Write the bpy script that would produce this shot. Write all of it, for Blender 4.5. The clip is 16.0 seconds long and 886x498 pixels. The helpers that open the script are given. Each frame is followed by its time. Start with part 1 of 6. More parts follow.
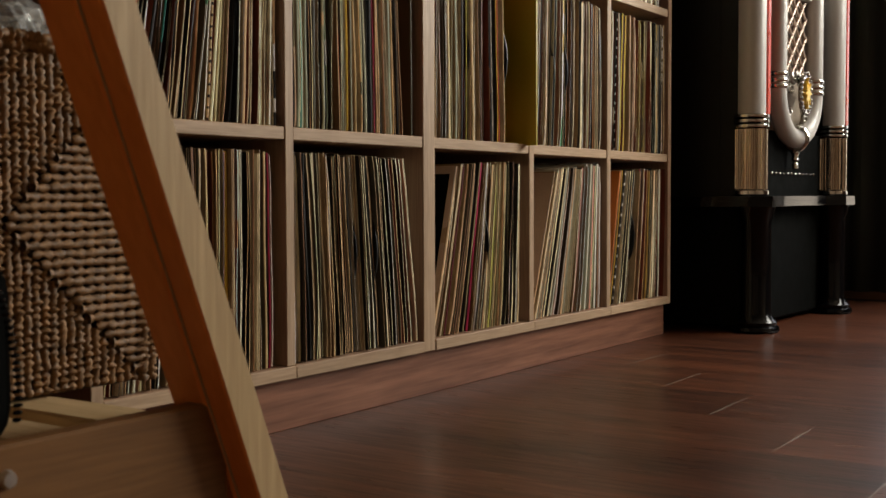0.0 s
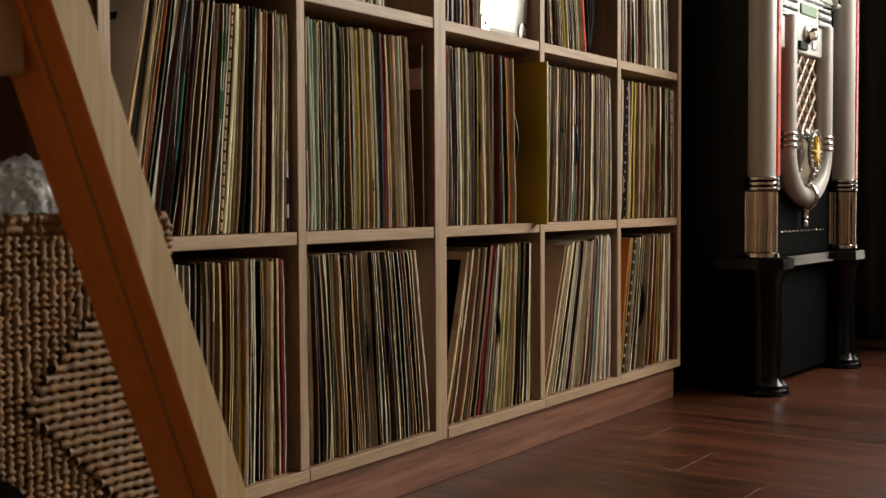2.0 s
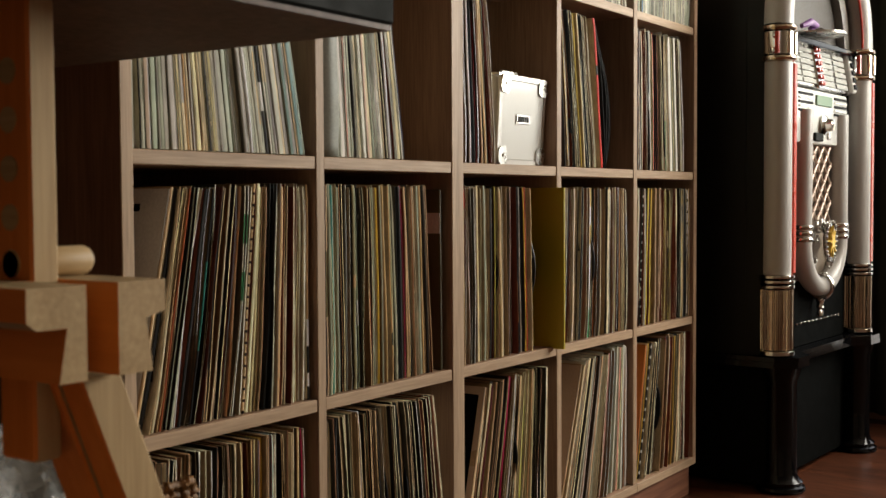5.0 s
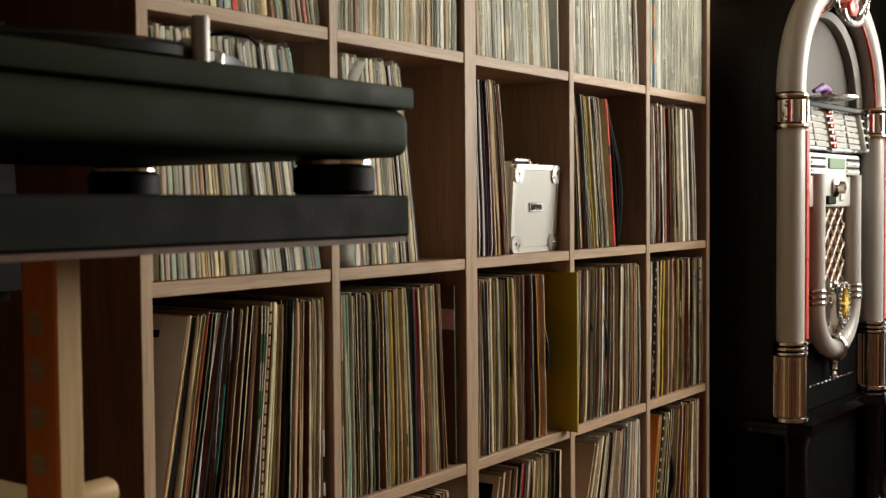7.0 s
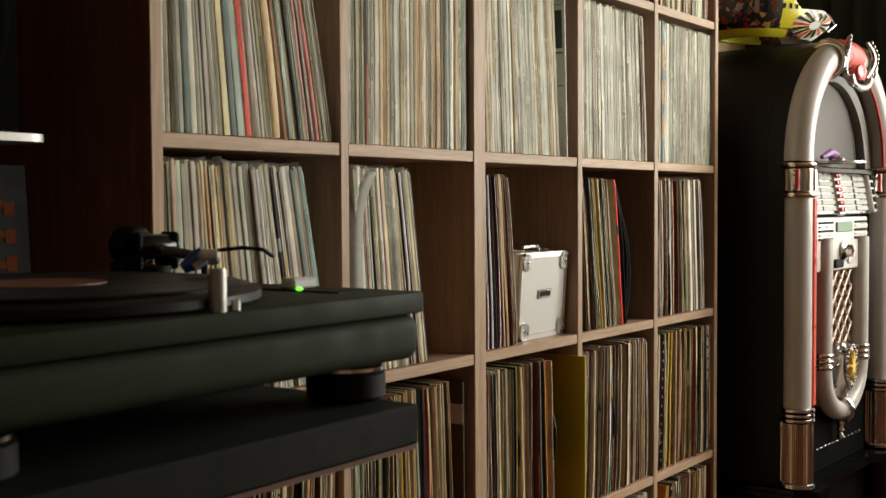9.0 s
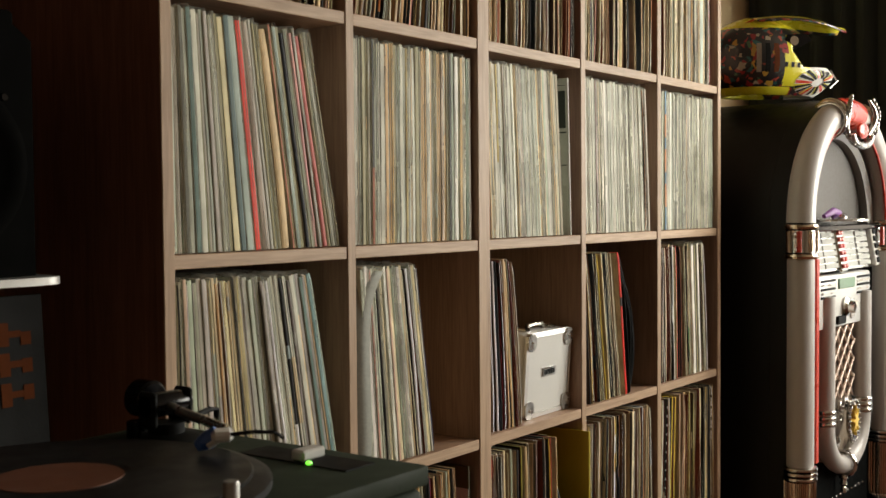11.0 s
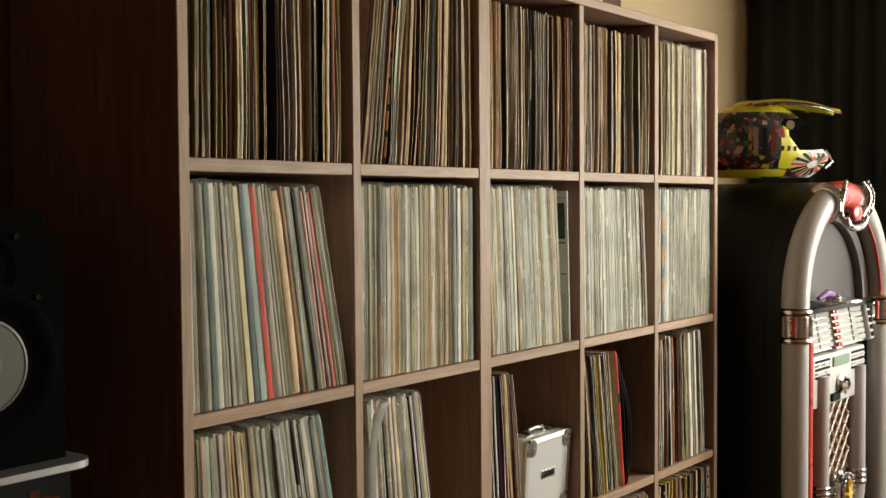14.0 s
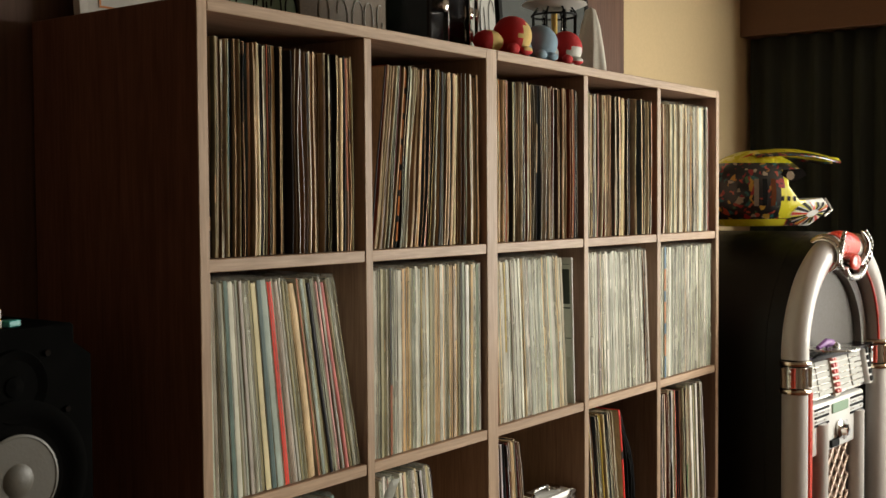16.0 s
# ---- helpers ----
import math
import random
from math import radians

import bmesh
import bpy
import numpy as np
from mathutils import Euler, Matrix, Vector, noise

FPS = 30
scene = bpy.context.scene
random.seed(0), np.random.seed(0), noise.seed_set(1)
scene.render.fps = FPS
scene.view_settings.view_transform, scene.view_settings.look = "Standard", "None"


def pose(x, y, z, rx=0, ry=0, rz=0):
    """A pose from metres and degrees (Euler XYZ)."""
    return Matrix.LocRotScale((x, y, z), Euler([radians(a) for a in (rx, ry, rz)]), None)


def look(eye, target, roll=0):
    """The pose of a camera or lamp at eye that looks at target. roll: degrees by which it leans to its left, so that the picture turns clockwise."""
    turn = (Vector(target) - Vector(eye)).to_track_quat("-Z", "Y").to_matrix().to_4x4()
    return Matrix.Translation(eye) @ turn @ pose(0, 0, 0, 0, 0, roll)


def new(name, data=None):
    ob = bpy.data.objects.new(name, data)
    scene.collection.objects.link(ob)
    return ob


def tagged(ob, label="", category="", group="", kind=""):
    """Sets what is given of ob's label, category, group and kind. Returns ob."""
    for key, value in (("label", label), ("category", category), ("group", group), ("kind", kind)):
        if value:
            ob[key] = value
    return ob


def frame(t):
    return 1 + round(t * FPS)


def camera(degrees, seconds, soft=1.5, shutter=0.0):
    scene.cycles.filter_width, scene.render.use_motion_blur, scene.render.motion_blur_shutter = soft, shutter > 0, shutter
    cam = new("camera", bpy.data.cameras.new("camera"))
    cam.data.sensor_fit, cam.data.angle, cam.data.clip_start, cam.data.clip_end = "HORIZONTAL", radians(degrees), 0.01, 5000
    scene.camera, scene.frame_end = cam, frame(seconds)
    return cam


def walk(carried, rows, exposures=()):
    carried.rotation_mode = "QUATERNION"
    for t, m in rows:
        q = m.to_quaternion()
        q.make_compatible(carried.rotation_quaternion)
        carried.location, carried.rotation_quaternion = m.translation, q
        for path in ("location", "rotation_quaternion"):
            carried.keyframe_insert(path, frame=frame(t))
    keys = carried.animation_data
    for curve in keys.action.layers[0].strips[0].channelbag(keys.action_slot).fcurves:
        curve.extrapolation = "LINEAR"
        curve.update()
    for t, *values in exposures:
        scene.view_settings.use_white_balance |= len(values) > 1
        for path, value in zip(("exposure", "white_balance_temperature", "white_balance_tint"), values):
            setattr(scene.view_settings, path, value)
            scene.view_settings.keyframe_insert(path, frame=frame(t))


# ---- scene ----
cam = camera(42.1, 16.0)
PATH = [
    (0, (-0.944, -1.126, 0.346), (0.718, -0.017, 0.255), -0.2),
    (0.5, (-0.947, -1.128, 0.38), (0.713, -0.016, 0.291), -0.3),
    (1, (-0.945, -1.118, 0.419), (0.717, -0.009, 0.331), -0.2),
    (1.5, (-0.94, -1.114, 0.455), (0.719, 0.0, 0.371), -0.3),
    (2, (-0.945, -1.113, 0.494), (0.712, 0.003, 0.41), -0.3),
    (2.5, (-0.945, -1.11, 0.536), (0.712, 0.007, 0.451), -0.2),
    (3, (-0.944, -1.11, 0.577), (0.711, 0.009, 0.493), -0.3),
    (3.5, (-0.947, -1.11, 0.622), (0.707, 0.012, 0.537), -0.2),
    (4, (-0.948, -1.106, 0.665), (0.705, 0.017, 0.58), -0.3),
    (4.5, (-0.951, -1.107, 0.702), (0.699, 0.021, 0.617), -0.2),
    (5, (-0.95, -1.102, 0.742), (0.697, 0.029, 0.656), -0.3),
    (7.5, (-0.963, -1.111, 0.941), (0.669, 0.043, 0.864), -0.4),
    (8, (-0.964, -1.11, 0.982), (0.666, 0.046, 0.904), -0.3),
    (8.5, (-0.971, -1.119, 1.024), (0.654, 0.044, 0.946), -0.3),
    (9, (-0.976, -1.123, 1.069), (0.648, 0.042, 0.991), -0.3),
    (11.5, (-1.007, -1.155, 1.263), (0.607, 0.023, 1.189), -0.5),
    (12, (-1.017, -1.167, 1.308), (0.595, 0.014, 1.233), -0.5),
    (12.5, (-1.027, -1.172, 1.346), (0.585, 0.009, 1.273), -0.5),
    (13, (-1.041, -1.187, 1.383), (0.569, -0.002, 1.308), -0.5),
    (13.5, (-1.053, -1.199, 1.417), (0.555, -0.011, 1.34), -0.4),
    (14, (-1.064, -1.208, 1.449), (0.543, -0.019, 1.372), -0.4),
    (14.5, (-1.077, -1.21, 1.481), (0.532, -0.023, 1.405), -0.4),
    (15, (-1.09, -1.22, 1.518), (0.517, -0.031, 1.444), -0.5),
    (15.5, (-1.104, -1.226, 1.56), (0.502, -0.036, 1.483), -0.4),
    (16, (-1.116, -1.23, 1.592), (0.489, -0.04, 1.514), -0.4),
]
walk(cam, [(t, look(eye, target, roll)) for t, eye, target, roll in PATH])

cam.data.dof.use_dof, cam.data.dof.focus_distance, cam.data.dof.aperture_fstop = True, 2.5, 16.0

# ---- world, window light, exposure ----
world = bpy.data.worlds.new("world")
scene.world = world
world.use_nodes = True
wn = world.node_tree.nodes
sky = wn.new("ShaderNodeTexSky")
sky.sky_type, sky.sun_disc = "NISHITA", False
sky.sun_elevation, sky.sun_rotation = radians(35), radians(120)
world.node_tree.links.new(sky.outputs[0], wn["Background"].inputs[0])
wn["Background"].inputs[1].default_value = 0.08

ROOM_X0, ROOM_X1, ROOM_Y0, ROOM_Y1, ROOM_Z = -2.3, 3.02, -4.0, 0.405, 2.56
WIN = (-3.25, -0.78, 0.98, 2.42)          # y0, y1, z0, z1 of the window in the east wall
DOOR = (-0.68, -0.28, 0.20, 2.10)         # the narrow glazed door beside the curtain


def area_light(name, m, sx, sy, watts, colour):
    d = bpy.data.lights.new(name, "AREA")
    d.shape, d.size, d.size_y, d.energy, d.color = "RECTANGLE", sx, sy, watts, colour
    ob = new(name, d)
    ob.matrix_world = m
    return ob


area_light("window_daylight", look((3.10, (WIN[0] + WIN[1]) / 2, (WIN[2] + WIN[3]) / 2), (0, (WIN[0] + WIN[1]) / 2, (WIN[2] + WIN[3]) / 2)),
           WIN[1] - WIN[0] - 0.1, WIN[3] - WIN[2] - 0.1, 172, (1.0, 0.965, 0.862))
area_light("door_daylight", look((3.10, (DOOR[0] + DOOR[1]) / 2, (DOOR[2] + DOOR[3]) / 2), (0, (DOOR[0] + DOOR[1]) / 2, (DOOR[2] + DOOR[3]) / 2)),
           DOOR[1] - DOOR[0] - 0.08, DOOR[3] - DOOR[2] - 0.08, 1.8, (0.97, 0.98, 1.0))
scene.view_settings.exposure = 0.0


# ---- materials ----
def nodes_of(name):
    m = bpy.data.materials.new(name)
    m.use_nodes = True
    nt = m.node_tree
    return m, nt, nt.nodes, nt.links, nt.nodes["Principled BSDF"]


def plain(name, col, rough=0.5, metal=0.0, var=0.12, scale=30.0, bump=0.15, coat=0.0, fine=250.0, spec=0.5):
    """A surface with two scales of variation in colour and roughness and a fine relief."""
    m, nt, n, l, p = nodes_of(name)
    tc = n.new("ShaderNodeTexCoord")
    a, b = n.new("ShaderNodeTexNoise"), n.new("ShaderNodeTexNoise")
    a.inputs["Scale"].default_value, a.inputs["Detail"].default_value = scale, 4
    b.inputs["Scale"].default_value, b.inputs["Detail"].default_value = fine, 3
    for t in (a, b):
        l.new(tc.outputs["Object"], t.inputs["Vector"])
    add = n.new("ShaderNodeMath")
    add.operation = "ADD"
    l.new(a.outputs["Fac"], add.inputs[0]), l.new(b.outputs["Fac"], add.inputs[1])
    r = n.new("ShaderNodeMapRange")
    r.inputs["From Min"].default_value, r.inputs["From Max"].default_value = 0.6, 1.4
    r.inputs["To Min"].default_value, r.inputs["To Max"].default_value = 1 - var, 1 + var
    l.new(add.outputs[0], r.inputs["Value"])
    mul = n.new("ShaderNodeVectorMath")
    mul.operation = "SCALE"
    mul.inputs[0].default_value = col
    l.new(r.outputs[0], mul.inputs["Scale"])
    l.new(mul.outputs[0], p.inputs["Base Color"])
    rr = n.new("ShaderNodeMapRange")
    rr.inputs["From Min"].default_value, rr.inputs["From Max"].default_value = 0.3, 0.7
    rr.inputs["To Min"].default_value, rr.inputs["To Max"].default_value = max(0.02, rough - 0.08), min(1, rough + 0.08)
    l.new(a.outputs["Fac"], rr.inputs["Value"]), l.new(rr.outputs[0], p.inputs["Roughness"])
    p.inputs["Metallic"].default_value = metal
    p.inputs["Specular IOR Level"].default_value = spec
    p.inputs["Coat Weight"].default_value = coat
    if bump:
        bp = n.new("ShaderNodeBump")
        bp.inputs["Strength"].default_value, bp.inputs["Distance"].default_value = bump, 0.001
        l.new(b.outputs["Fac"], bp.inputs["Height"]), l.new(bp.outputs[0], p.inputs["Normal"])
    return m


def wood(name, dark, light, axis="z", rough=0.45, grain=1.0, per_object=0.0):
    """Wood with long grain along one axis, growth bands and pores."""
    m, nt, n, l, p = nodes_of(name)
    tc, mp = n.new("ShaderNodeTexCoord"), n.new("ShaderNodeMapping")
    k = {"x": (1.2, 22, 22), "y": (22, 1.2, 22), "z": (22, 22, 1.2)}[axis]
    mp.inputs["Scale"].default_value = [v * grain for v in k]
    l.new(tc.outputs["Object"], mp.inputs["Vector"])
    if per_object:
        oi, cx = n.new("ShaderNodeObjectInfo"), n.new("ShaderNodeCombineXYZ")
        sc = n.new("ShaderNodeMath")
        sc.operation, sc.inputs[1].default_value = "MULTIPLY", 40.0
        l.new(oi.outputs["Random"], sc.inputs[0])
        for i in range(3):
            l.new(sc.outputs[0], cx.inputs[i])
        l.new(cx.outputs[0], mp.inputs["Location"])
    a, b = n.new("ShaderNodeTexNoise"), n.new("ShaderNodeTexNoise")
    a.inputs["Scale"].default_value, a.inputs["Detail"].default_value, a.inputs["Distortion"].default_value = 0.6, 5, 1.1
    b.inputs["Scale"].default_value, b.inputs["Detail"].default_value = 6.0, 5
    l.new(mp.outputs[0], a.inputs["Vector"]), l.new(mp.outputs[0], b.inputs["Vector"])
    mix = n.new("ShaderNodeMix")
    mix.inputs[0].default_value = 0.5
    l.new(a.outputs["Fac"], mix.inputs[2]), l.new(b.outputs["Fac"], mix.inputs[3])
    cr = n.new("ShaderNodeValToRGB")
    cr.color_ramp.elements[0].position, cr.color_ramp.elements[1].position = 0.32, 0.66
    cr.color_ramp.elements[0].color, cr.color_ramp.elements[1].color = (*dark, 1), (*light, 1)
    l.new(mix.outputs[0], cr.inputs[0])
    if per_object:
        hs, mr = n.new("ShaderNodeHueSaturation"), n.new("ShaderNodeMapRange")
        mr.inputs["To Min"].default_value, mr.inputs["To Max"].default_value = 1 - per_object, 1 + per_object
        l.new(oi.outputs["Random"], mr.inputs["Value"]), l.new(mr.outputs[0], hs.inputs["Value"])
        l.new(cr.outputs[0], hs.inputs["Color"]), l.new(hs.outputs[0], p.inputs["Base Color"])
    else:
        l.new(cr.outputs[0], p.inputs["Base Color"])
    rr = n.new("ShaderNodeMapRange")
    rr.inputs["To Min"].default_value, rr.inputs["To Max"].default_value = rough + 0.1, rough - 0.1
    l.new(b.outputs["Fac"], rr.inputs["Value"]), l.new(rr.outputs[0], p.inputs["Roughness"])
    p.inputs["Specular IOR Level"].default_value = 0.25
    bp = n.new("ShaderNodeBump")
    bp.inputs["Strength"].default_value, bp.inputs["Distance"].default_value = 0.25, 0.001
    l.new(b.outputs["Fac"], bp.inputs["Height"]), l.new(bp.outputs[0], p.inputs["Normal"])
    return m


def sleeve_material(name, rough, coat, marks):
    """Printed card whose colour is carried by the mesh, with scuffs and small print along the spine."""
    m, nt, n, l, p = nodes_of(name)
    at = n.new("ShaderNodeAttribute")
    at.attribute_name = "tint"
    tc, mp = n.new("ShaderNodeTexCoord"), n.new("ShaderNodeMapping")
    mp.inputs["Scale"].default_value = (300, 300, 60)
    l.new(tc.outputs["Object"], mp.inputs["Vector"])
    a, b = n.new("ShaderNodeTexNoise"), n.new("ShaderNodeTexNoise")
    a.inputs["Scale"].default_value, a.inputs["Detail"].default_value = 1.0, 4
    b.inputs["Scale"].default_value, b.inputs["Detail"].default_value = 18.0, 5
    l.new(mp.outputs[0], a.inputs["Vector"]), l.new(tc.outputs["Object"], b.inputs["Vector"])
    r1 = n.new("ShaderNodeMapRange")
    r1.inputs["From Min"].default_value, r1.inputs["From Max"].default_value = 0.3, 0.7
    r1.inputs["To Min"].default_value, r1.inputs["To Max"].default_value = 1 - marks, 1 + marks * 0.7
    l.new(a.outputs["Fac"], r1.inputs["Value"])
    r2 = n.new("ShaderNodeMapRange")
    r2.inputs["From Min"].default_value, r2.inputs["From Max"].default_value = 0.3, 0.7
    r2.inputs["To Min"].default_value, r2.inputs["To Max"].default_value = 0.78, 1.12
    l.new(b.outputs["Fac"], r2.inputs["Value"])
    mu = n.new("ShaderNodeMath")
    mu.operation = "MULTIPLY"
    l.new(r1.outputs[0], mu.inputs[0]), l.new(r2.outputs[0], mu.inputs[1])
    sc = n.new("ShaderNodeVectorMath")
    sc.operation = "SCALE"
    l.new(at.outputs["Color"], sc.inputs[0]), l.new(mu.outputs[0], sc.inputs["Scale"])
    l.new(sc.outputs[0], p.inputs["Base Color"])
    p.inputs["Roughness"].default_value, p.inputs["Coat Weight"].default_value, p.inputs["Coat Roughness"].default_value = rough, coat, 0.3
    p.inputs["Specular IOR Level"].default_value = 0.15
    bp = n.new("ShaderNodeBump")
    bp.inputs["Strength"].default_value, bp.inputs["Distance"].default_value = 0.3, 0.0008
    l.new(a.outputs["Fac"], bp.inputs["Height"]), l.new(bp.outputs[0], p.inputs["Normal"])
    return m


def clear(name, tint, share, rough):
    """Thin clear film: part see-through, part glossy, part milky."""
    m, nt, n, l, p = nodes_of(name)
    tr, mx = n.new("ShaderNodeBsdfTransparent"), n.new("ShaderNodeMixShader")
    p.inputs["Base Color"].default_value, p.inputs["Roughness"].default_value = (*tint, 1), rough
    tc, a, r = n.new("ShaderNodeTexCoord"), n.new("ShaderNodeTexNoise"), n.new("ShaderNodeMapRange")
    a.inputs["Scale"].default_value, a.inputs["Detail"].default_value = 40, 4
    l.new(tc.outputs["Object"], a.inputs["Vector"]), l.new(a.outputs["Fac"], r.inputs["Value"])
    r.inputs["From Min"].default_value, r.inputs["From Max"].default_value = 0.3, 0.7
    r.inputs["To Min"].default_value, r.inputs["To Max"].default_value = share * 0.5, min(1, share * 1.5)
    l.new(r.outputs[0], mx.inputs[0]), l.new(tr.outputs[0], mx.inputs[1]), l.new(p.outputs[0], mx.inputs[2])
    l.new(mx.outputs[0], n["Material Output"].inputs[0])
    bp = n.new("ShaderNodeBump")
    bp.inputs["Strength"].default_value, bp.inputs["Distance"].default_value = 0.4, 0.002
    l.new(a.outputs["Fac"], bp.inputs["Height"]), l.new(bp.outputs[0], p.inputs["Normal"])
    return m


def glass(name):
    m, nt, n, l, p = nodes_of(name)
    tr, gl, mx, fr = n.new("ShaderNodeBsdfTransparent"), n.new("ShaderNodeBsdfGlossy"), n.new("ShaderNodeMixShader"), n.new("ShaderNodeFresnel")
    gl.inputs["Roughness"].default_value = 0.03
    l.new(fr.outputs[0], mx.inputs[0]), l.new(tr.outputs[0], mx.inputs[1]), l.new(gl.outputs[0], mx.inputs[2])
    l.new(mx.outputs[0], n["Material Output"].inputs[0])
    return m


def graffiti(name):
    """Black lacquer covered with small bright printed shards, as on a painted helmet."""
    m, nt, n, l, p = nodes_of(name)
    tc, mp, v, w = n.new("ShaderNodeTexCoord"), n.new("ShaderNodeMapping"), n.new("ShaderNodeTexVoronoi"), n.new("ShaderNodeTexNoise")
    mp.inputs["Scale"].default_value = (1, 1, 1)
    w.inputs["Scale"].default_value = 25
    l.new(tc.outputs["Object"], w.inputs["Vector"])
    mix = n.new("ShaderNodeMix")
    mix.data_type = "VECTOR"
    mix.inputs[0].default_value = 0.04
    l.new(tc.outputs["Object"], mix.inputs[4]), l.new(w.outputs["Color"], mix.inputs[5])
    v.inputs["Scale"].default_value = 88
    l.new(mix.outputs[1], v.inputs["Vector"])
    sep = n.new("ShaderNodeSeparateColor")
    l.new(v.outputs["Color"], sep.inputs[0])
    cr = n.new("ShaderNodeValToRGB")
    cr.color_ramp.interpolation = "CONSTANT"
    cols = [(0, (0.007, 0.007, 0.008)), (0.58, (0.26, 0.012, 0.015)), (0.69, (0.012, 0.015, 0.015)), (0.75, (0.42, 0.24, 0.03)), (0.78, (0.015, 0.10, 0.10)),
            (0.84, (0.34, 0.05, 0.025)), (0.88, (0.36, 0.30, 0.22)), (0.90, (0.010, 0.010, 0.010)), (0.97, (0.05, 0.12, 0.05))]
    while len(cr.color_ramp.elements) < len(cols):
        cr.color_ramp.elements.new(0.5)
    for e, (pos, c) in zip(cr.color_ramp.elements, cols):
        e.position, e.color = pos, (*c, 1)
    l.new(sep.outputs[0], cr.inputs[0]), l.new(cr.outputs[0], p.inputs["Base Color"])
    p.inputs["Roughness"].default_value, p.inputs["Coat Weight"].default_value = 0.3, 0.6
    return m


M = {}
M["edge_x"] = wood("pale_oak_edge_x", (0.29, 0.190, 0.116), (0.49, 0.344, 0.222), "x", 0.5, 2.4, 0.10)
M["edge_z"] = wood("pale_oak_edge_z", (0.29, 0.190, 0.116), (0.49, 0.344, 0.222), "z", 0.5, 2.4, 0.10)
M["oak_x"] = wood("oak_board_x", (0.28, 0.165, 0.105), (0.47, 0.305, 0.205), "x", 0.5, 2.0, 0.08)
M["oak_z"] = wood("oak_board_z", (0.24, 0.152, 0.105), (0.41, 0.275, 0.192), "z", 0.5, 2.0, 0.08)
M["back"] = wood("oak_back", (0.20, 0.13, 0.088), (0.35, 0.235, 0.162), "z", 0.55, 2.0)
M["outer_red_brown"] = wood("red_brown_side", (0.13, 0.058, 0.036), (0.25, 0.118, 0.073), "z", 0.42, 1.6)
M["panelling"] = wood("dark_panelling", (0.09, 0.048, 0.032), (0.15, 0.08, 0.052), "z", 0.5)
M["plinth"] = wood("plinth_oak", (0.11, 0.042, 0.024), (0.31, 0.140, 0.083), "x", 0.45, 0.9)
M["floor"] = wood("walnut_laminate", (0.006, 0.0018, 0.0008), (0.150, 0.048, 0.021), "y", 0.31, 1.3, 0.22)
M["floor"].node_tree.nodes["Principled BSDF"].inputs["Specular IOR Level"].default_value = 0.42
M["gap"] = plain("joint_dark", (0.03, 0.018, 0.012), 0.8)
# pale tone paints the light caught by the bevelled plank ends
M["joint"] = plain("lit_joint", (0.24, 0.19, 0.15), 0.6, var=0.5, scale=60)
M["birch_x"] = wood("birch_x", (0.40, 0.265, 0.125), (0.58, 0.41, 0.22), "x", 0.5, 1.8)
M["birch_y"] = wood("birch_y", (0.40, 0.265, 0.125), (0.58, 0.41, 0.22), "y", 0.5, 1.8)
M["birch_z"] = wood("birch_z", (0.40, 0.265, 0.125), (0.58, 0.41, 0.22), "z", 0.5, 1.8)
# the same birch with warm bounce light painted in as orange
M["bounce_y"] = wood("birch_warm_bounce_y", (0.70, 0.20, 0.038), (0.85, 0.28, 0.062), "y", 0.42)
M["bounce_z"] = wood("birch_warm_bounce_z", (0.70, 0.20, 0.038), (0.85, 0.28, 0.062), "z", 0.42)
M["wall"] = plain("cream_wall", (0.60, 0.46, 0.26), 0.85, var=0.05, scale=3, bump=0.3, fine=120)
M["monitor_black"] = plain("monitor_black", (0.0025, 0.0025, 0.0022), 0.9, bump=0.2, spec=0.03)
M["wall_brown"] = plain("brown_wall", (0.16, 0.085, 0.05), 0.8, var=0.08, scale=3, bump=0.3, fine=120)
M["wall_tan"] = plain("tan_wall", (0.25, 0.18, 0.125), 0.85, var=0.06, scale=3, bump=0.3, fine=120)
M["ceiling"] = plain("ceiling_paint", (0.22, 0.17, 0.12), 0.9, var=0.04, scale=2)
M["curtain"] = plain("dark_curtain_cloth", (0.024, 0.031, 0.027), 0.95, var=0.25, scale=8, bump=0.5, fine=700)
M["card"] = sleeve_material("printed_card", 0.55, 0.0, 0.20)
M["wrap"] = sleeve_material("card_in_clear_wrap", 0.5, 0.0, 0.06)
M["film"] = clear("clear_outer_sleeve", (0.70, 0.71, 0.67), 0.42, 0.22)
M["bag"] = clear("crumpled_clear_bag", (0.70, 0.70, 0.68), 0.30, 0.12)
M["black_gloss"] = plain("black_lacquer", (0.003, 0.003, 0.0035), 0.14, var=0.2, bump=0.0, coat=0.0, spec=0.22)
M["cabinet_black"] = plain("black_cabinet_veneer", (0.006, 0.0064, 0.005), 0.5, var=0.2, bump=0.1, spec=0.2)
M["black"] = plain("black_plastic", (0.0045, 0.0048, 0.0042), 0.6, bump=0.2, spec=0.12)
M["black_matt"] = plain("black_matt", (0.0034, 0.0037, 0.0033), 0.85, bump=0.25, spec=0.04)
M["vinyl"] = plain("black_vinyl", (0.006, 0.006, 0.006), 0.42, bump=0.04, spec=0.25)
M["deck"] = plain("dark_green_grey_metal", (0.021, 0.029, 0.0165), 0.68, var=0.12, bump=0.12, spec=0.08)
M["slab"] = plain("dark_slab", (0.0062, 0.0074, 0.005), 0.7, var=0.12, bump=0.2, spec=0.1)
M["bead"] = plain("dull_chrome", (0.40, 0.385, 0.35), 0.28, metal=1.0, var=0.08, bump=0.05)
M["chrome"] = plain("chrome", (0.62, 0.60, 0.56), 0.14, metal=1.0, var=0.04, bump=0.02)
